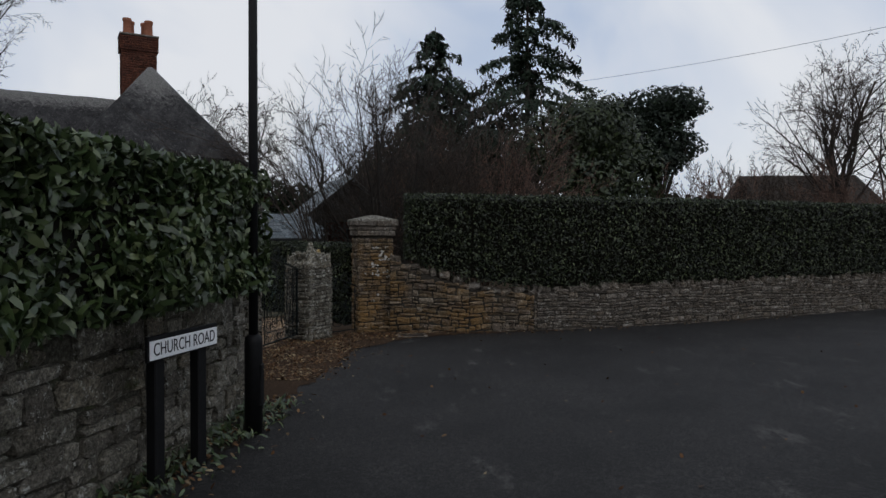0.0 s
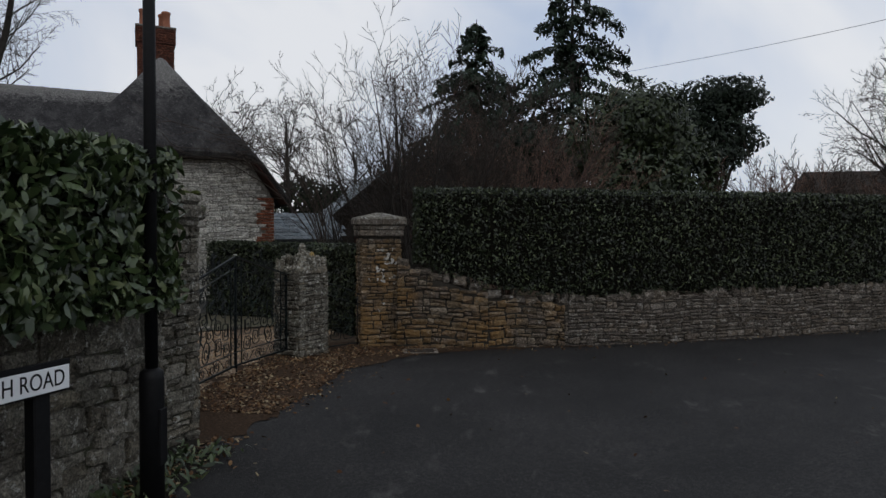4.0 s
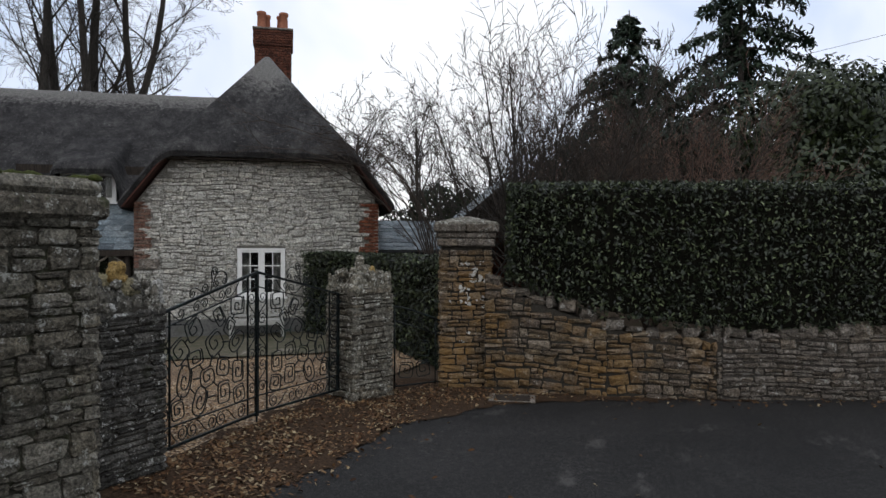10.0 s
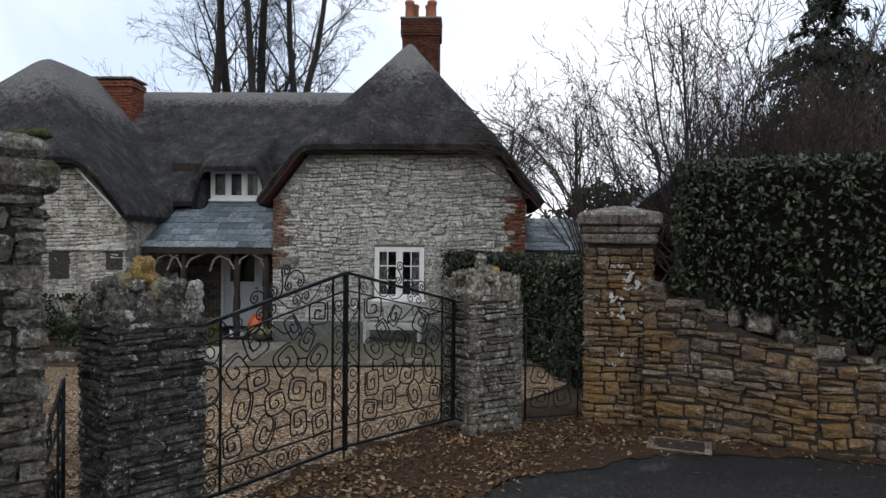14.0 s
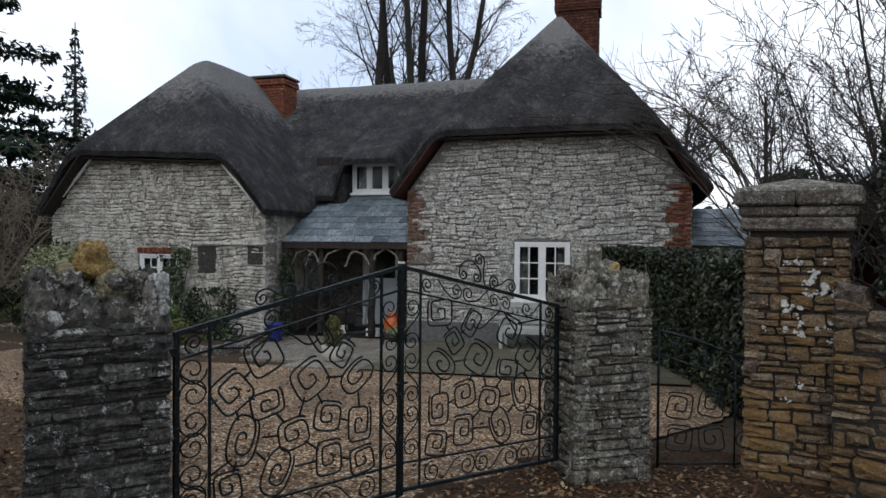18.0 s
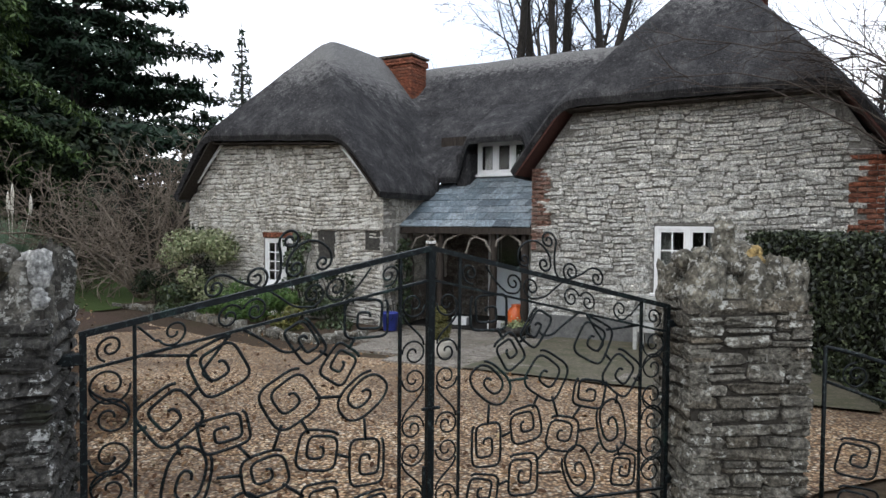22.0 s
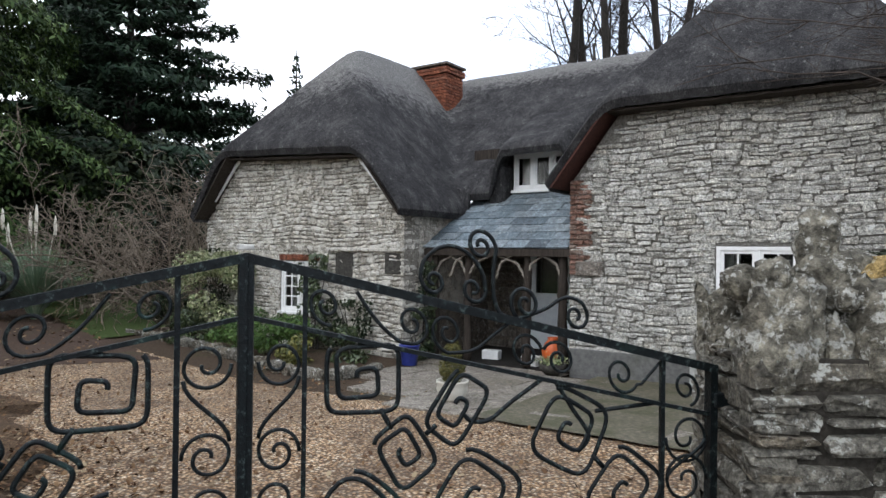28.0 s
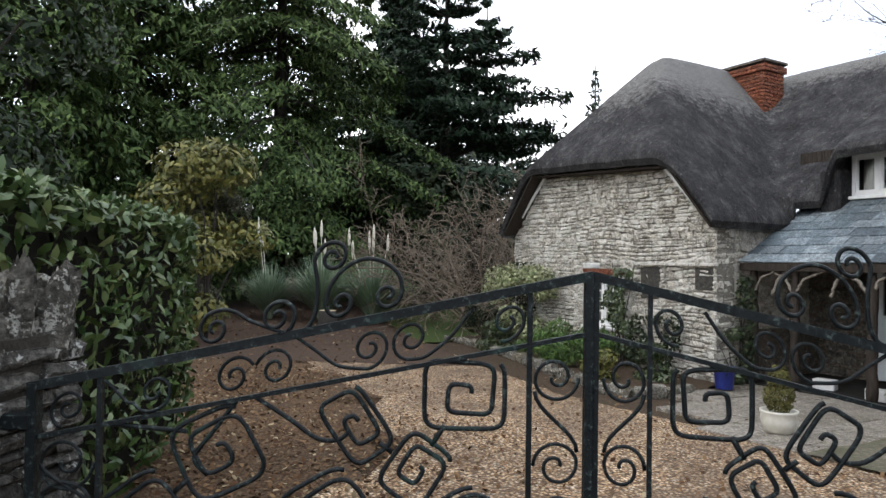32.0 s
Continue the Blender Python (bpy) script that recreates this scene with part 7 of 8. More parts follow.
leafy(-8.2, 34.0, 0.3, 2.9, 4.6, 57, "dark rounded evergreen behind the cottage", M_YEW, 9000, 0.25, clumps=18, trunk=0.2)
leafy(-2.2, 35.0, 0.5, 3.6, 6.4, 58, "dark bushy evergreen tree", M_YEW, 9000, 0.25, clumps=16, trunk=0.2)
leafy(-30.0, 9.5, 0.3, 3.6, 6.0, 59, "dark shrubbery under the cedar", M_YEW, 9000, 0.28, "evergreen_shrub", "shrub", 16, 0.1)
# far woodland that closes the view
def woodland(name, arc, dist, top, count, seed, label):
    g = np.random.default_rng(seed)
    a = np.radians(g.uniform(arc[0], arc[1], count))
    d = dist + g.normal(0, 4.0, count)
    hgt = np.array([top * (0.7 + 0.35 * noise.noise(Vector((q * 9.0, 0.5, seed))) + 0.2 * noise.noise(Vector((q * 40.0, 1.5, seed)))) for q in a])
    z = hgt * g.beta(1.3, 1.2, count)
    pts = np.stack([-np.sin(a) * d, np.cos(a) * d, z - 0.6], axis=1)
    nor = np.stack([np.sin(a), -np.cos(a), np.full(count, 0.6)], axis=1)
    ob = tagged(new(name, leaf_cloud(name, pts, nor, 1.1, M_WOOD, seed, 0.0, 0.5)), label, "woodland", kind="stuff")
    return ob


woodland("far_woodland", (-75, 20), 62.0, 6.0, 9000, 61, "brown winter woodland in the distance")
woodland("far_woodland", (20, 130), 70.0, 7.5, 12000, 62, "dark woodland in the distance")
conifer(-25.5, -1.0, 17.0, 11.0, 46, "dark green cypress with hanging sprays", M_CYPRESS, 0.03, 0.37, 92, 0.75, irregular=0.25, bottom=2.0, whorl=0.7, narrow=0.30)
# ---- things about the yard ----
def at_house(u, v):
    p = H @ Vector((u, v, 0))
    return p.x, p.y


def on_ground(u, v, turn=0.0, lift=0.0):
    x, y = at_house(u, v)
    return pose(x, y, ground_z(x, y) + lift, 0, 0, 29.5 + turn)


# garden bench
M_BENCH = speckled("weathered_bench_wood", [(0.3, (0.30, 0.30, 0.28)), (0.7, (0.46, 0.46, 0.43))], 20.0, 0.8, 0.2, 0.2, 0.004, stretch=(0.2, 1, 1))
bench = thing("garden_bench", on_ground(2.02, -0.62), "pale weathered wooden slatted bench under the window", "bench")
for x in (0.03, 1.07):
    part("leg", Build().box(x - 0.03, -0.26, -0.02, x + 0.03, -0.20, 0.55, 0.005), M_BENCH, bench)
    part("leg", Build().box(x - 0.03, 0.20, -0.02, x + 0.03, 0.26, 0.82, 0.005), M_BENCH, bench)
    part("arm", Build().box(x - 0.035, -0.28, 0.55, x + 0.035, 0.22, 0.585, 0.006), M_BENCH, bench)
for k in range(4):
    part("seat_slat", Build().box(0.0, -0.25 + k * 0.115, 0.38, 1.10, -0.155 + k * 0.115, 0.405, 0.004), M_BENCH, bench)
part("top_rail", Build().box(0.06, 0.205, 0.72, 1.04, 0.255, 0.80, 0.006), M_BENCH, bench)
part("lower_rail", Build().box(0.06, 0.21, 0.44, 1.04, 0.25, 0.49, 0.004), M_BENCH, bench)
for k in range(11):
    part("back_slat", Build().box(0.09 + k * 0.085, 0.22, 0.49, 0.125 + k * 0.085, 0.24, 0.72), M_BENCH, bench)
part("apron", Build().box(0.06, -0.25, 0.31, 1.04, -0.225, 0.38), M_BENCH, bench)

# plinth, plaque, blocked opening on the cottage
M_PLINTH = speckled("grey_render", [(0.3, (0.085, 0.085, 0.083)), (0.7, (0.16, 0.158, 0.15))], 16.0, 0.85, 0.2, 0.3, 0.006, ((0.07, 0.075, 0.045), 0.58))
hpart("plinth", Build().box(0.03, -0.035, HB - 0.12, 5.19, 0.02, -0.06, 0.01), M_PLINTH, "smooth grey rendered plinth")
plaque = hpart("name_plaque", Build().box(0.10, -0.02, 1.03, 0.54, 0.03, 1.25, 0.012), M_GREYWALL, "worn stone plaque")
M_PANEL = speckled("black_weathered_board", [(0.3, (0.022, 0.021, 0.019)), (0.7, (0.085, 0.08, 0.07))], 22.0, 0.9, 0.1, 0.5, 0.01)
hpart("dark_panel", Build().box(-4.42, -0.468, 0.78, -4.0, -0.42, 1.34, 0.01), M_PANEL, "dark boarded patch in the wall")
hpart("dark_panel", Build().box(-3.25, -0.468, 0.98, -2.9, -0.42, 1.34, 0.01), M_PANEL, "dark boarded patch in the wall")
hpart("lintel", Build().box(-4.55, -0.52, 1.36, -2.82, -0.42, 1.42, 0.012), M_RUBBLE_L, "thin projecting stone lintel")
# paved terrace
terrace = tagged(new("terrace"), "worn pale paving slabs before the porch", "paving", kind="structure")
terrace.matrix_basis = pose(*at_house(0, 0), 0, 0, 0, 29.5)
slabs = []
for k in range(4):
    r = random.Random(200 + k)
    o = [(-0.5 + r.uniform(0, 0.01), -0.5), (0.5, -0.5 + r.uniform(0, 0.01)), (0.5 - r.uniform(0, 0.01), 0.5), (-0.5, 0.5 - r.uniform(0, 0.01))]
    slabs.append(Build().loft([[(x, y, -0.05) for x, y in o], [(x, y, -0.006) for x, y in o], [(x * 0.985, y * 0.985, 0.0) for x, y in o]], True).mesh("paving_slab", M_PAVE))
r_ = random.Random(210)
v = -3.55
row = 0
while v < 1.9:
    d = r_.choice((0.45, 0.6))
    u = -2.65 + (0.25 if row % 2 else 0.0)
    while u < 3.2:
        w = r_.choice((0.45, 0.6, 0.75))
        front = -2.35 - 1.25 * max(0.0, min(1.0, (u + 2.65) / 1.6))
        if v >= front and (v + d < 0.0 or u + w < 0.0) and not (u < -2.85):
            x, y = at_house(u + w / 2, v + d / 2)
            z = ground_z(x, y) + 0.026 + r_.uniform(-0.004, 0.006)
            ob = new("paving_slab", r_.choice(slabs))
            ob.parent = terrace
            ob.matrix_basis = Matrix.Translation((u + w / 2, v + d / 2, z)) @ pose(0, 0, 0, r_.uniform(-0.5, 0.5) - 1.1, r_.uniform(-0.5, 0.5) - 1.0, r_.uniform(-0.7, 0.7)) @ Matrix.Diagonal((w - 0.012, d - 0.012, 1, 1))
        u += w
    v += d
    row += 1
M_MOSSY = speckled("mossy_concrete", [(0.3, (0.055, 0.050, 0.033)), (0.55, (0.115, 0.102, 0.070)), (0.75, (0.24, 0.21, 0.155))], 22.0, 0.7, 0.3, 0.5, 0.01, ((0.045, 0.050, 0.018), 0.47), stain_scale=2.6)
sheet("mossy_terrace", [at_house(0.55, -3.6), at_house(5.0, -3.75), at_house(5.2, -0.02), at_house(0.5, -0.02)], M_MOSSY, 0.034, "damp mossy concrete before the gable", 0.04, 0.12)
sheet("porch_floor", [at_house(-2.8, -0.4), at_house(0.0, -0.4), at_house(0.0, 2.2), at_house(-2.8, 2.2)], M_PAVE, 0.012, "worn stone porch floor", 0.0, 0.3)

# pot with a small conifer
M_CREAM = speckled("cream_glaze", [(0.3, (0.50, 0.47, 0.40)), (0.7, (0.62, 0.60, 0.53))], 12.0, 0.45, 0.4, 0.05, 0.002)
M_DWARF = leaf_material("dwarf_conifer_needles", [(0.05, 0.055, 0.018), (0.09, 0.085, 0.025), (0.13, 0.115, 0.035)], 0.6, 0.2)
pot = thing("potted_conifer", on_ground(-0.12, -2.95, 0, 0.03), "cream pot with a small bronze-green conifer", "plant pot")
part("pot", Build().lathe([(0.11, 0.0), (0.15, 0.03), (0.185, 0.14), (0.175, 0.20), (0.19, 0.22), (0.19, 0.24), (0.165, 0.24), (0.15, 0.19)], 24), M_CREAM, pot, "cream glazed pot", True)
part("compost", Build().lathe([(0.0, 0.19), (0.158, 0.195), (0.0, 0.205)], 16), M_SOIL, pot)
pts, nor = [], []
r_ = random.Random(5)
for _ in range(2600):
    z = r_.random()
    lobe = 0.17 * (1 - abs(z - 0.35) * 0.9) * (0.72 if 0.52 < z < 0.62 else 1.0) if z < 0.9 else 0.06
    a = r_.uniform(0, 6.283)
    q = lobe * math.sqrt(r_.uniform(0.3, 1.0))
    pts.append((math.cos(a) * q, math.sin(a) * q, 0.24 + z * 0.46))
    nor.append((math.cos(a), math.sin(a), 0.7))
tagged(part("foliage", leaf_cloud("foliage", pts, nor, 0.035, M_DWARF, 6, 0.0, 0.4), None, pot), kind="stuff")
part("saucer", Build().lathe([(0.0, -0.012), (0.1, -0.012), (0.12, 0.0), (0.0, 0.002)], 16, 0.1, -0.24), M_CREAM, pot)

# blue bucket, white blocks, orange urn, dark planter
M_BLUE = speckled("blue_plastic", [(0.3, (0.015, 0.025, 0.16)), (0.7, (0.03, 0.045, 0.24))], 8.0, 0.45, 0.4, 0.03, 0.002)
bk = thing("blue_bucket", on_ground(-2.42, -0.80, 0, 0.03), "deep blue plastic bucket on the paving", "bucket")
part("body", Build().lathe([(0.12, 0.0), (0.125, 0.01), (0.155, 0.30), (0.17, 0.31), (0.17, 0.33), (0.15, 0.33), (0.115, 0.02)], 20), M_BLUE, bk, "", True)
part("handle", Build().tube([(0.165 * math.cos(a), 0.165 * math.sin(a) * 0.3 - 0.16, 0.30 - 0.12 * math.sin(a)) for a in [math.pi * k / 10 for k in range(11)]], 0.005, 6), M_IRON, bk, "", True)
M_BLOCK = speckled("white_block", [(0.3, (0.60, 0.60, 0.58)), (0.7, (0.72, 0.72, 0.70))], 25.0, 0.9, 0.1, 0.3, 0.004)
for u, v in ((-1.72, 0.62), (-0.86, 0.45)):
    tagged(part("white_block", Build().box(-0.15, -0.1, 0.0, 0.15, 0.1, 0.17, 0.012), M_BLOCK, at=on_ground(u, v, 12 if u < -1 else -8, 0.03)), "white painted building block on the porch floor", "block")
M_ORANGE = speckled("orange_glaze", [(0.3, (0.42, 0.075, 0.015)), (0.7, (0.60, 0.13, 0.03))], 9.0, 0.4, 0.4, 0.05, 0.003)
urn = thing("orange_urn", on_ground(-0.42, 0.35, 0, 0.03), "rounded orange glazed urn beside the porch", "urn")
part("body", Build().lathe([(0.09, 0.10), (0.17, 0.18), (0.19, 0.30), (0.13, 0.42), (0.08, 0.47), (0.10, 0.50), (0.075, 0.50), (0.06, 0.44)], 20), M_ORANGE, urn, "", True)
part("stand", Build().lathe([(0.13, 0.0), (0.14, 0.02), (0.12, 0.06), (0.10, 0.11), (0.08, 0.11)], 16), M_CREAM, urn, "pale stand", True)
pln = thing("planter", on_ground(-0.15, -0.25, 0, 0.03), "dark bowl planter with small grey-leaved plants", "plant pot")
part("bowl", Build().lathe([(0.10, 0.0), (0.19, 0.08), (0.21, 0.17), (0.19, 0.17), (0.16, 0.1)], 18), M_PANEL, pln, "", True)
r_ = random.Random(8)
pts = [(r_.gauss(0, 0.09), r_.gauss(0, 0.09), 0.17 + abs(r_.gauss(0, 0.05))) for _ in range(350)]
tagged(part("foliage", leaf_cloud("foliage", pts, [(p[0] * 4, p[1] * 4, 1) for p in pts], 0.05, M_VARIEG, 9), None, pln), kind="stuff")

# planting bed along the gable, with edging stones
sheet("flower_bed", [at_house(-9.8, -1.25), at_house(-5.8, -1.9), at_house(-3.0, -2.55), at_house(-2.35, -2.2), at_house(-2.75, -0.4), at_house(-9.8, -0.3)], M_SOIL, 0.03, "dark soil bed with low plants", 0.1, 0.12)
r_ = random.Random(15)
edge = [(-9.6, -1.35), (-7.6, -1.6), (-5.8, -1.95), (-4.4, -2.35), (-3.0, -2.62), (-2.45, -2.3), (-2.5, -1.4)]
for (p, q, ln, ang, s0) in along(edge):
    x = 0.0
    while x < ln:
        w = r_.uniform(0.12, 0.26)
        t = (x + w / 2) / ln
        u, v = p[0] + (q[0] - p[0]) * t, p[1] + (q[1] - p[1]) * t
        h = r_.uniform(0.10, 0.2)
        tagged(part("edging_stone", r_.choice(stone_set(M_GATESTONE)), None, at=on_ground(u, v + r_.uniform(-0.04, 0.04), ang - 0 + r_.uniform(-25, 25), h * 0.28) @ pose(0, 0, 0, r_.uniform(-14, 14), r_.uniform(-14, 14), 0) @ Matrix.Diagonal((w, r_.uniform(0.12, 0.2), h, 1))), "rough grey stone edging the flower bed", "stone", "stones edging the bed")
        x += w * r_.uniform(1.0, 1.35)


def clump(name, u, v, rad, height, mat, count, size, seed, label, narrow=0.35, droop=0.1, clumps=7):
    x, y = at_house(u, v)
    return leafy(x, y, 0.05, rad, height, seed, label, mat, count, size, name, "shrub", clumps, 0.02, narrow, droop)


clump("variegated_shrub", -7.35, -0.95, 0.95, 1.75, M_VARIEG, 5200, 0.07, 70, "cream-variegated evergreen shrub by the window", 0.45, 0.2, 11)
clump("green_shrub", -6.1, -1.25, 0.75, 0.75, M_BRIGHT, 2600, 0.10, 71, "bright green ferny shrub in the bed", 0.2, 0.3)
clump("green_shrub", -4.9, -1.45, 0.75, 0.68, M_BRIGHT, 2600, 0.10, 72, "bright green ferny shrub in the bed", 0.2, 0.3)
clump("green_shrub", -7.6, -1.35, 0.6, 0.6, M_LAUREL, 1500, 0.09, 73, "dark green low shrub in the bed", 0.3, 0.3)
clump("yellow_shrub", -3.9, -1.85, 0.4, 0.5, M_YELLEAF, 900, 0.08, 74, "yellow-green low plant in the bed", 0.35, 0.2)
clump("dark_shrub", -3.4, -1.2, 0.5, 0.6, M_LAUREL, 1200, 0.08, 75, "dark low shrub near the porch", 0.35, 0.2)
clump("dark_shrub", -9.0, -0.8, 0.7, 1.0, M_YEW, 1800, 0.08, 76, "dark shrub at the cottage corner", 0.35, 0.2)
clump("dark_shrub", -2.75, -0.25, 0.3, 0.9, M_LAUREL, 700, 0.08, 77, "dark climbing plant at the porch corner", 0.35, 0.2)


def climber(u0, u1, z0, z1, v, count, mat, seed, label):
    r = random.Random(seed)
    x, y = at_house((u0 + u1) / 2, v - 0.05)
    m = pose(x, y, ground_z(x, y), 0, 0, 29.5)
    ob = thing("climbing_plant", m, label, "climbing plant")
    zb = -ground_z(x, y)
    b = Build()
    pts, nor = [], []
    for k in range(7):
        px = r.uniform(-0.1, 0.1)
        line = []
        tx = r.uniform(u0, u1) - (u0 + u1) / 2
        tz = r.uniform(z0 + (z1 - z0) * 0.6, z1 + 0.15)
        for i in range(9):
            t = i / 8
            line.append((px + (tx - px) * t + 0.05 * math.sin(5 * t + k), 0.01 * math.sin(9 * t), (tz + zb) * t))
        b.tube(line, [0.014 - 0.0011 * i for i in range(9)], 4)
    part("stem", b.mesh("stem", M_BARK), None, ob)
    for _ in range(count):
        cu, cz = r.uniform(u0, u1), r.uniform(z0, z1)
        if noise.noise(Vector((cu * 3, cz * 3, seed))) > -0.1:
            pts.append((cu - (u0 + u1) / 2, -abs(r.gauss(0, 0.06)), cz + zb))
            nor.append((0, -1, 0.4))
    tagged(part("foliage", leaf_cloud("foliage", pts, nor, 0.07, mat, seed, 0.3, 0.6), None, ob), kind="stuff")


climber(-5.25, -4.5, -0.3, 1.3, -0.5, 1500, M_LAUREL, 80, "dark climber round the window")
climber(-4.6, -3.4, -0.4, 0.5, -0.5, 900, M_YEW, 81, "dark climber on the gable foot")
climber(-8.2, -7.3, -0.4, 1.4, -0.5, 900, M_YEW, 82, "dark climber at the gable corner")
climber(-2.75, -2.45, -0.4, 1.2, 0.05, 500, M_YEW, 83, "dark climber on the porch post")

# pampas grass
M_PAMPAS = leaf_material("pampas_blade", [(0.13, 0.20, 0.13), (0.21, 0.29, 0.20), (0.31, 0.37, 0.27)], 0.6, 0.2)
M_PLUME = speckled("pampas_plume", [(0.3, (0.55, 0.51, 0.42)), (0.7, (0.74, 0.70, 0.60))], 30.0, 0.95, 0.1, 0.3, 0.01)


def pampas(x, y, seed, plumes, rad):
    r = random.Random(seed)
    ob = thing("pampas_grass", pose(x, y, ground_z(x, y)), "grey-green pampas grass clump with cream plumes", "grass")
    b = Build()
    for _ in range(1500):
        a, lean = r.uniform(0, 6.283), r.uniform(0.08, 0.8)
        ln = r.uniform(1.0, 2.0) * rad
        pts = []
        for k in range(5):
            t = k / 4
            out = lean * ln * t ** 1.4
            pts.append(Vector((math.cos(a) * (0.08 + out), math.sin(a) * (0.08 + out), ln * (t - 0.62 * lean * t * t))))
        s = Vector((-math.sin(a), math.cos(a), 0))
        n = len(b.v)
        for k, p in enumerate(pts):
            w = 0.022 * (1 - k / 4.4)
            b.v += [tuple(p - s * w), tuple(p + s * w)]
        b.f += [(n + 2 * k, n + 2 * k + 1, n + 2 * k + 3, n + 2 * k + 2) for k in range(4)]
    tagged(part("foliage", b.mesh("blades", M_PAMPAS), None, ob), kind="stuff")
    for k in range(plumes):
        a, d = r.uniform(0, 6.283), r.uniform(0.2, 0.9) * rad
        h = r.uniform(2.1, 2.75)
        tip = Vector((math.cos(a) * d, math.sin(a) * d, h))
        part("stalk", Build().tube([(0.1 * math.cos(a), 0.1 * math.sin(a), 0.1), tip * 0.55, tip], 0.012, 4), M_PLUME, ob)
        part("plume", Build().tube([tip + Vector((0, 0, z)) + Vector((0.04 * z, 0, 0)) for z in (-0.28, -0.18, 0.0, 0.16, 0.26)], [0.008, 0.036, 0.044, 0.028, 0.006], 7), M_PLUME, ob, "cream plume", True)


pampas(-20.7, 8.05, 90, 6, 1.1)
pampas(-20.9, 6.55, 91, 4, 1.15)
pampas(-21.2, 4.95, 92, 2, 0.95)

# logs and stump under the trees
M_CUT = speckled("cut_wood", [(0.3, (0.35, 0.27, 0.18)), (0.7, (0.5, 0.42, 0.30))], 25.0, 0.9, 0.1, 0.2, 0.004)
for k, (dx, dy, dz, a) in enumerate(((0, 0, 0.12, 20), (0.1, 0.35, 0.12, 26), (-0.1, 0.7, 0.12, 15), (0.05, 0.18, 0.33, 22), (0, 0.52, 0.33, 18))):
    lg = thing("log", pose(-16.6 + dx, 3.7 + dy, ground_z(-16.6, 3.9) + dz, 0, 0, a), "dark cut log in a low pile", "log", "logs in the pile")
    part("bark", Build().tube([(-0.7, 0, 0), (0, 0.02, 0.01), (0.7, 0, 0)], [0.12, 0.115, 0.11], 10), M_BARK, lg, "", True)
    part("cut_face", Build().tube([(0.70, 0, 0), (0.708, 0, 0)], 0.10, 10), M_CUT, lg, "pale cut face")
st = thing("tree_stump", pose(-19.2, 7.0, ground_z(-19.2, 7.0)), "old stump with a pale sawn top", "stump")
part("bark", Build().lathe([(0.34, -0.05), (0.26, 0.12), (0.23, 0.45)], 14), M_BARK, st, "", True)
part("cut_face", Build().lathe([(0.0, 0.45), (0.225, 0.45), (0.22, 0.458), (0.0, 0.46)], 14), M_CUT, st, "pale sawn top")

# iron cover by the pier, overhead cable
cov = thing("manhole_cover", pose(-0.55, 12.12, ground_z(-0.55, 12.12), 0, 0, 10), "square iron cover set in the road edge", "manhole cover")
part("frame", Build().box(-0.27, -0.2, -0.02, 0.27, 0.2, 0.012, 0.005), M_GREYWALL, cov)
part("lid", Build().box(-0.21, -0.14, 0.0, 0.21, 0.14, 0.018, 0.004), M_DARKWOOD, cov)
cab = [(6.8, 37.0, 9.7)]
for k in range(1, 13):
    t = k / 12
    cab.append((6.8 + 16.2 * t, 37.0 - 31.0 * t, 9.7 - 1.6 * t - 1.2 * math.sin(math.pi * t) * 0.6 + 0.4 * t))
tagged(part("overhead_cable", Build().tube(cab, 0.009, 5), speckled("grey_cable", [(0.3, (0.12, 0.12, 0.12)), (0.7, (0.2, 0.2, 0.2))], 9.0)), "thin grey overhead cable from the trees", "cable")

# shed behind the yard
shed = thing("garden_shed", pose(-3.3, 25.5, ground_z(-3.3, 25.5), 0, 0, 24), "old brick shed with a pale slate gable roof", "shed")
# Dark timber here stands in for the shade inside the shed's open front.
part("wall", prism([(-1.9, -0.1), (-0.95, -0.1), (-0.95, 2.4), (0.9, 2.4), (0.9, -0.1), (1.9, -0.1), (1.9, 2.4), (0, 3.95), (-1.9, 2.4)], 0.5, 0.7), M_DARKWOOD, shed)
part("side_wall", Build().box(-1.9, 0.5, -0.1, -1.7, 3.2, 2.4).box(1.7, 0.5, -0.1, 1.9, 3.2, 2.4).box(-1.7, 3.0, -0.1, 1.7, 3.2, 2.4), M_BRICK_D, shed)
for sx in (-1, 1):
    part("roof_slope", Build().loft([[(0, y, 4.13), (sx * 2.25, y, 2.27), (sx * 2.25, y, 2.19), (0, y, 4.04)] for y in (0.0, 3.4)], True), M_SLATE, shed, "pale slate roof slope")
part("barge_board", Build().tube([(-2.26, -0.01, 2.2), (0, -0.01, 4.06), (2.26, -0.01, 2.2)], 0.06, 4), M_DARKWOOD, shed)

# far roof across the fields
far = thing("distant_house", pose(26.4, 51.0, ground_z(25.0, 40) - 0.5, 0, 0, -12), "distant low house with a brown tiled roof", "house")
part("wall", Build().box(-4.6, -3, -0.2, 4.6, 3, 4.4), M_BRICK_D, far)
part("roof", Build().loft([[(-5.0, -3.4, 4.3), (5.0, -3.4, 4.3), (5.0, 3.4, 4.3), (-5.0, 3.4, 4.3)], [(-4.0, -0.05, 6.7), (4.0, -0.05, 6.7), (4.0, 0.05, 6.7), (-4.0, 0.05, 6.7)]], True), M_DARKWOOD, far, "brown tiled roof")
for x in (-3.2, 0, 3.2):
    part("window", Build().box(x - 0.5, -3.04, 2.6, x + 0.5, -2.98, 3.7), M_DARK, far)

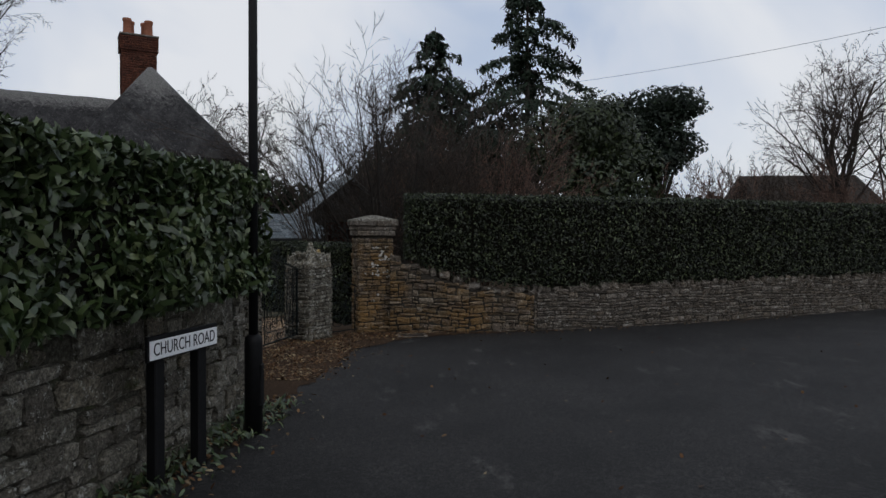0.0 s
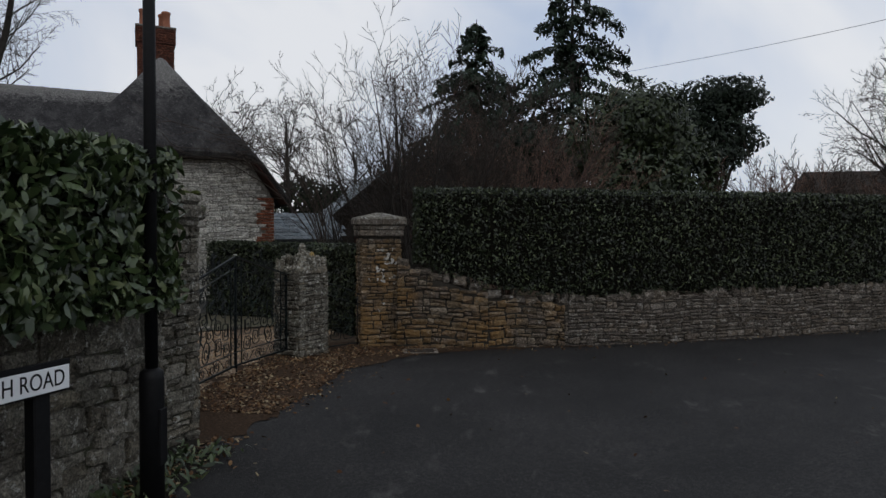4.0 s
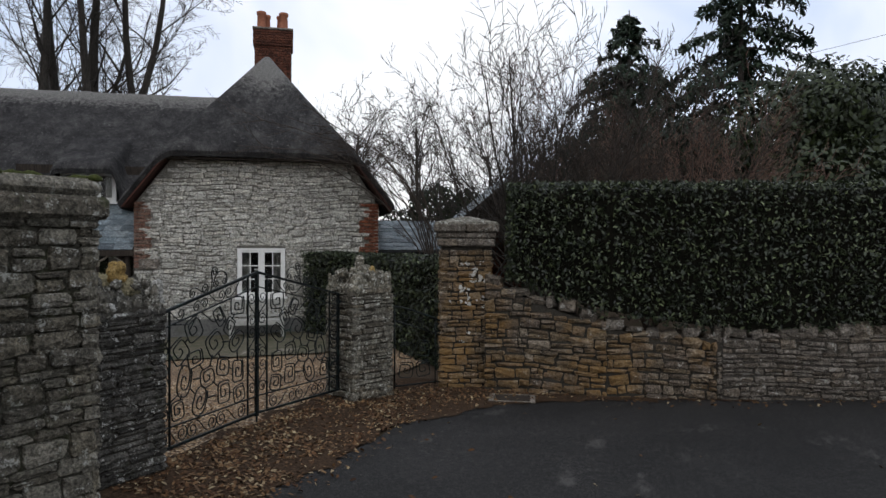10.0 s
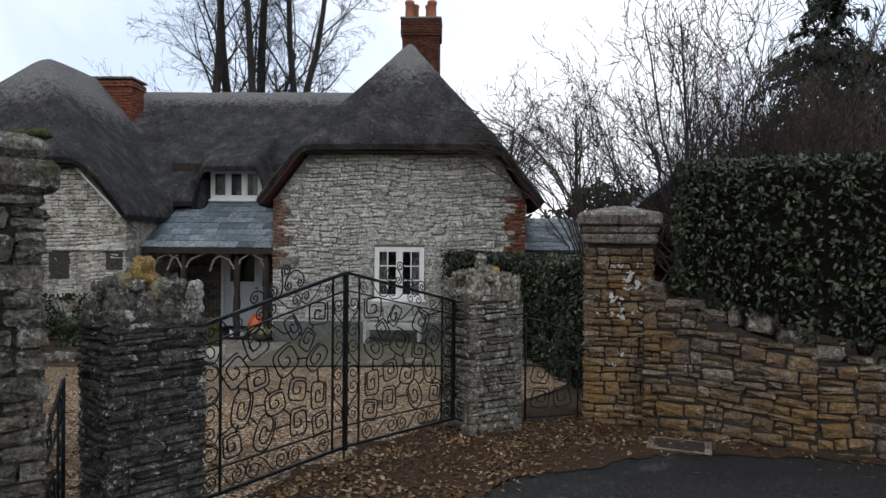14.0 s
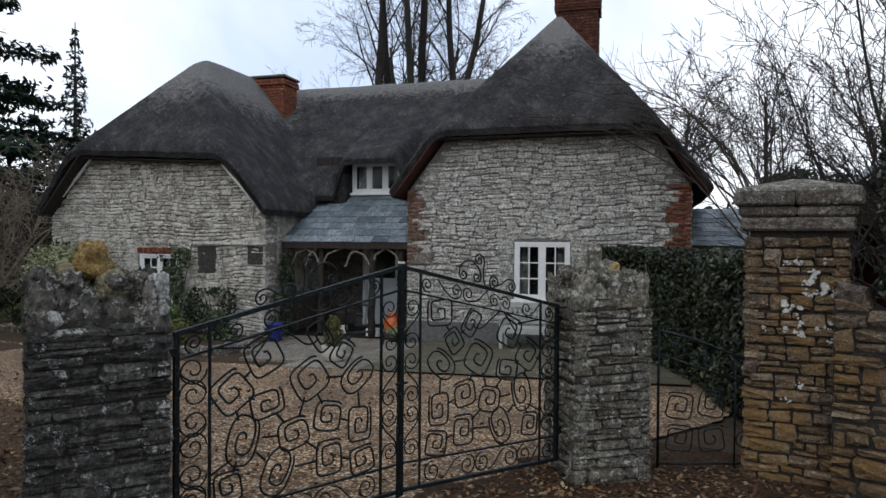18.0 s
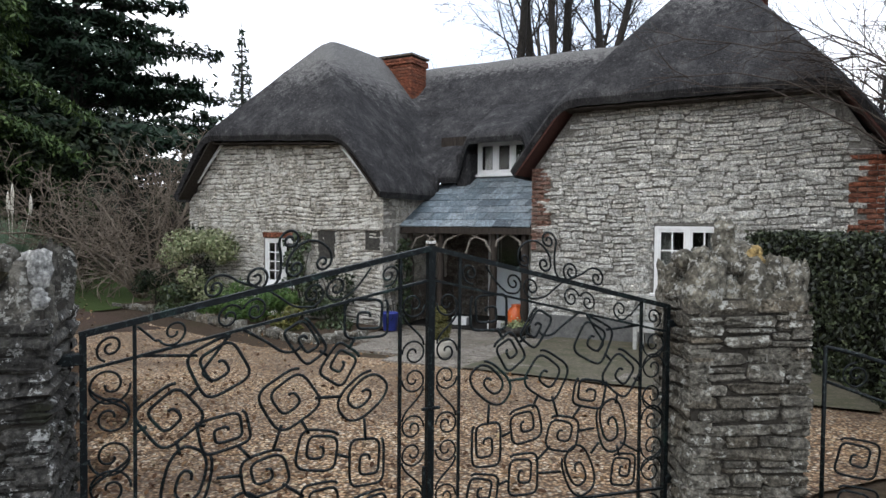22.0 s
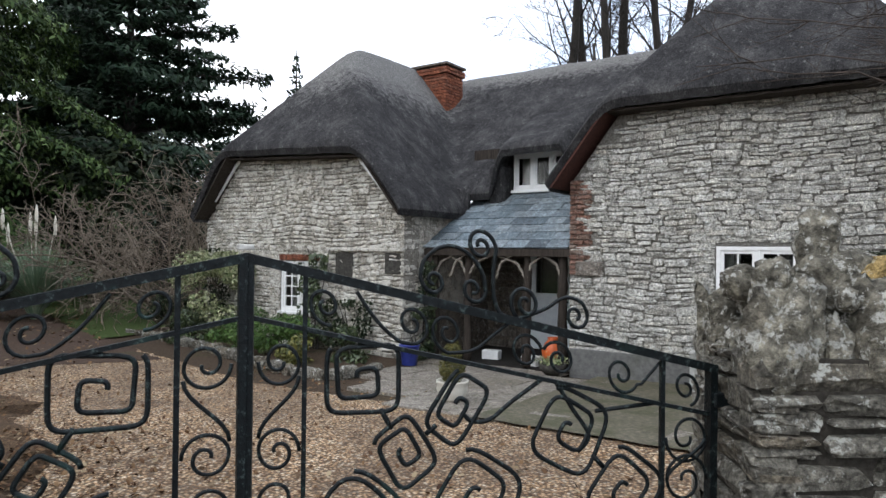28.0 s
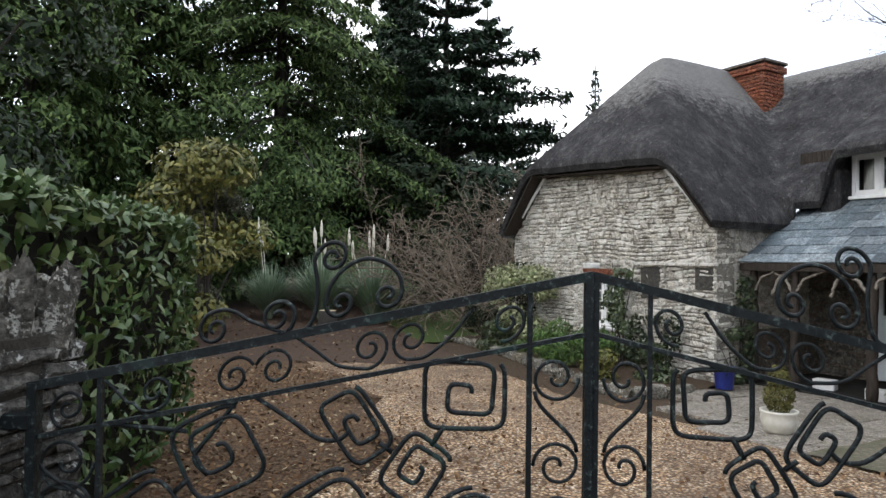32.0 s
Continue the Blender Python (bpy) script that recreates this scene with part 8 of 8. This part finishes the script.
# ---- fallen leaves ----
M_FALLEN = leaf_material("fallen_leaf", [(0.04, 0.018, 0.009), (0.10, 0.05, 0.023), (0.19, 0.115, 0.058), (0.065, 0.03, 0.014), (0.34, 0.27, 0.17)], 0.8, 0.2)


def scatter(name, count, seed, where, size, label, lift=0.012):
    r = random.Random(seed)
    pts, nor = [], []
    while len(pts) < count:
        x, y = where(r)
        if x is None:
            continue
        pts.append((x, y, ground_z(x, y) + lift + abs(r.gauss(0, 0.006))))
        nor.append((0, 0, 1))
    return tagged(new(name, leaf_cloud(name, pts, nor, size, M_FALLEN, seed, 0.0, 0.55, 0.45)), label, "leaves", kind="stuff")


def in_apron(r):
    t = r.uniform(0, 1)
    y = 8.2 + 4.4 * t
    edge = -1.75 + 0.35 * t + max(0.0, y - 11.2) * 0.9
    x = r.uniform(-2.75, edge + abs(r.gauss(0, 0.25)))
    return (x, y) if noise.noise(Vector((x * 1.7, y * 1.7, 0))) > -0.25 or r.random() < 0.3 else (None, None)


def in_yard(r):
    x, y = r.uniform(-12, -2.8), r.uniform(6.2, 13.6)
    dense = max(0.0, 9.0 - y) * 0.3 + 0.12
    return (x, y) if r.random() < dense else (None, None)


def by_wall(r):
    y = r.uniform(2.5, 7.4)
    return -2.25 + 0.13 * (y - 4.5) + abs(r.gauss(0.2, 0.18)), y


def on_road(r):
    return r.uniform(-1.6, 8), r.uniform(3.0, 12.6)


def by_boundary(r):
    k = r.choice((0, 0, 1, 2, 2, 3, 3))
    t = r.random()
    (ax, ay), (bx, by) = WALL_R[k], WALL_R[k + 1]
    return ax + (bx - ax) * t, ay + (by - ay) * t - 0.06 - abs(r.gauss(0.0, 0.16))


scatter("fallen_leaves", 4600, 301, in_apron, 0.042, "brown fallen leaves before the gates")
scatter("fallen_leaves", 4500, 302, in_yard, 0.055, "brown fallen leaves on the gravel")
scatter("fallen_leaves", 4200, 306, lambda r: (r.uniform(-12.5, -3.0), 7.5 + r.gauss(0, 0.85)), 0.05, "brown and red leaves along the drive edge", 0.018)
scatter("fallen_leaves", 2600, 307, lambda r: (r.uniform(-8.5, -2.9), 9.2 + r.gauss(0, 0.8)), 0.045, "brown leaves scattered over the gravel", 0.014)
scatter("fallen_leaves", 1600, 308, lambda r: (r.uniform(-26, -12.5), r.uniform(3.6, 9.6)), 0.075, "brown leaves on the earth drive", 0.020)
scatter("fallen_leaves", 650, 303, by_wall, 0.05, "brown leaves along the wall foot", 0.016)
scatter("fallen_leaves", 130, 304, on_road, 0.05, "stray leaves on the road", 0.005)
scatter("fallen_leaves", 260, 305, by_boundary, 0.045, "leaves under the boundary wall", 0.006)
g2 = random.Random(400)
pts = []
for _ in range(1100):
    x, y = by_wall(g2)
    if 3.5 < y < 7.0:
        pts.append((x - 0.03, y, ground_z(x, y) + g2.uniform(0.01, 0.10)))
tagged(new("weeds", leaf_cloud("weeds", pts, [(0.6, -0.3, 1)] * len(pts), 0.09, M_LAUREL, 401, -0.5, 0.25)), "small green weeds along the wall foot", "weeds", kind="stuff")
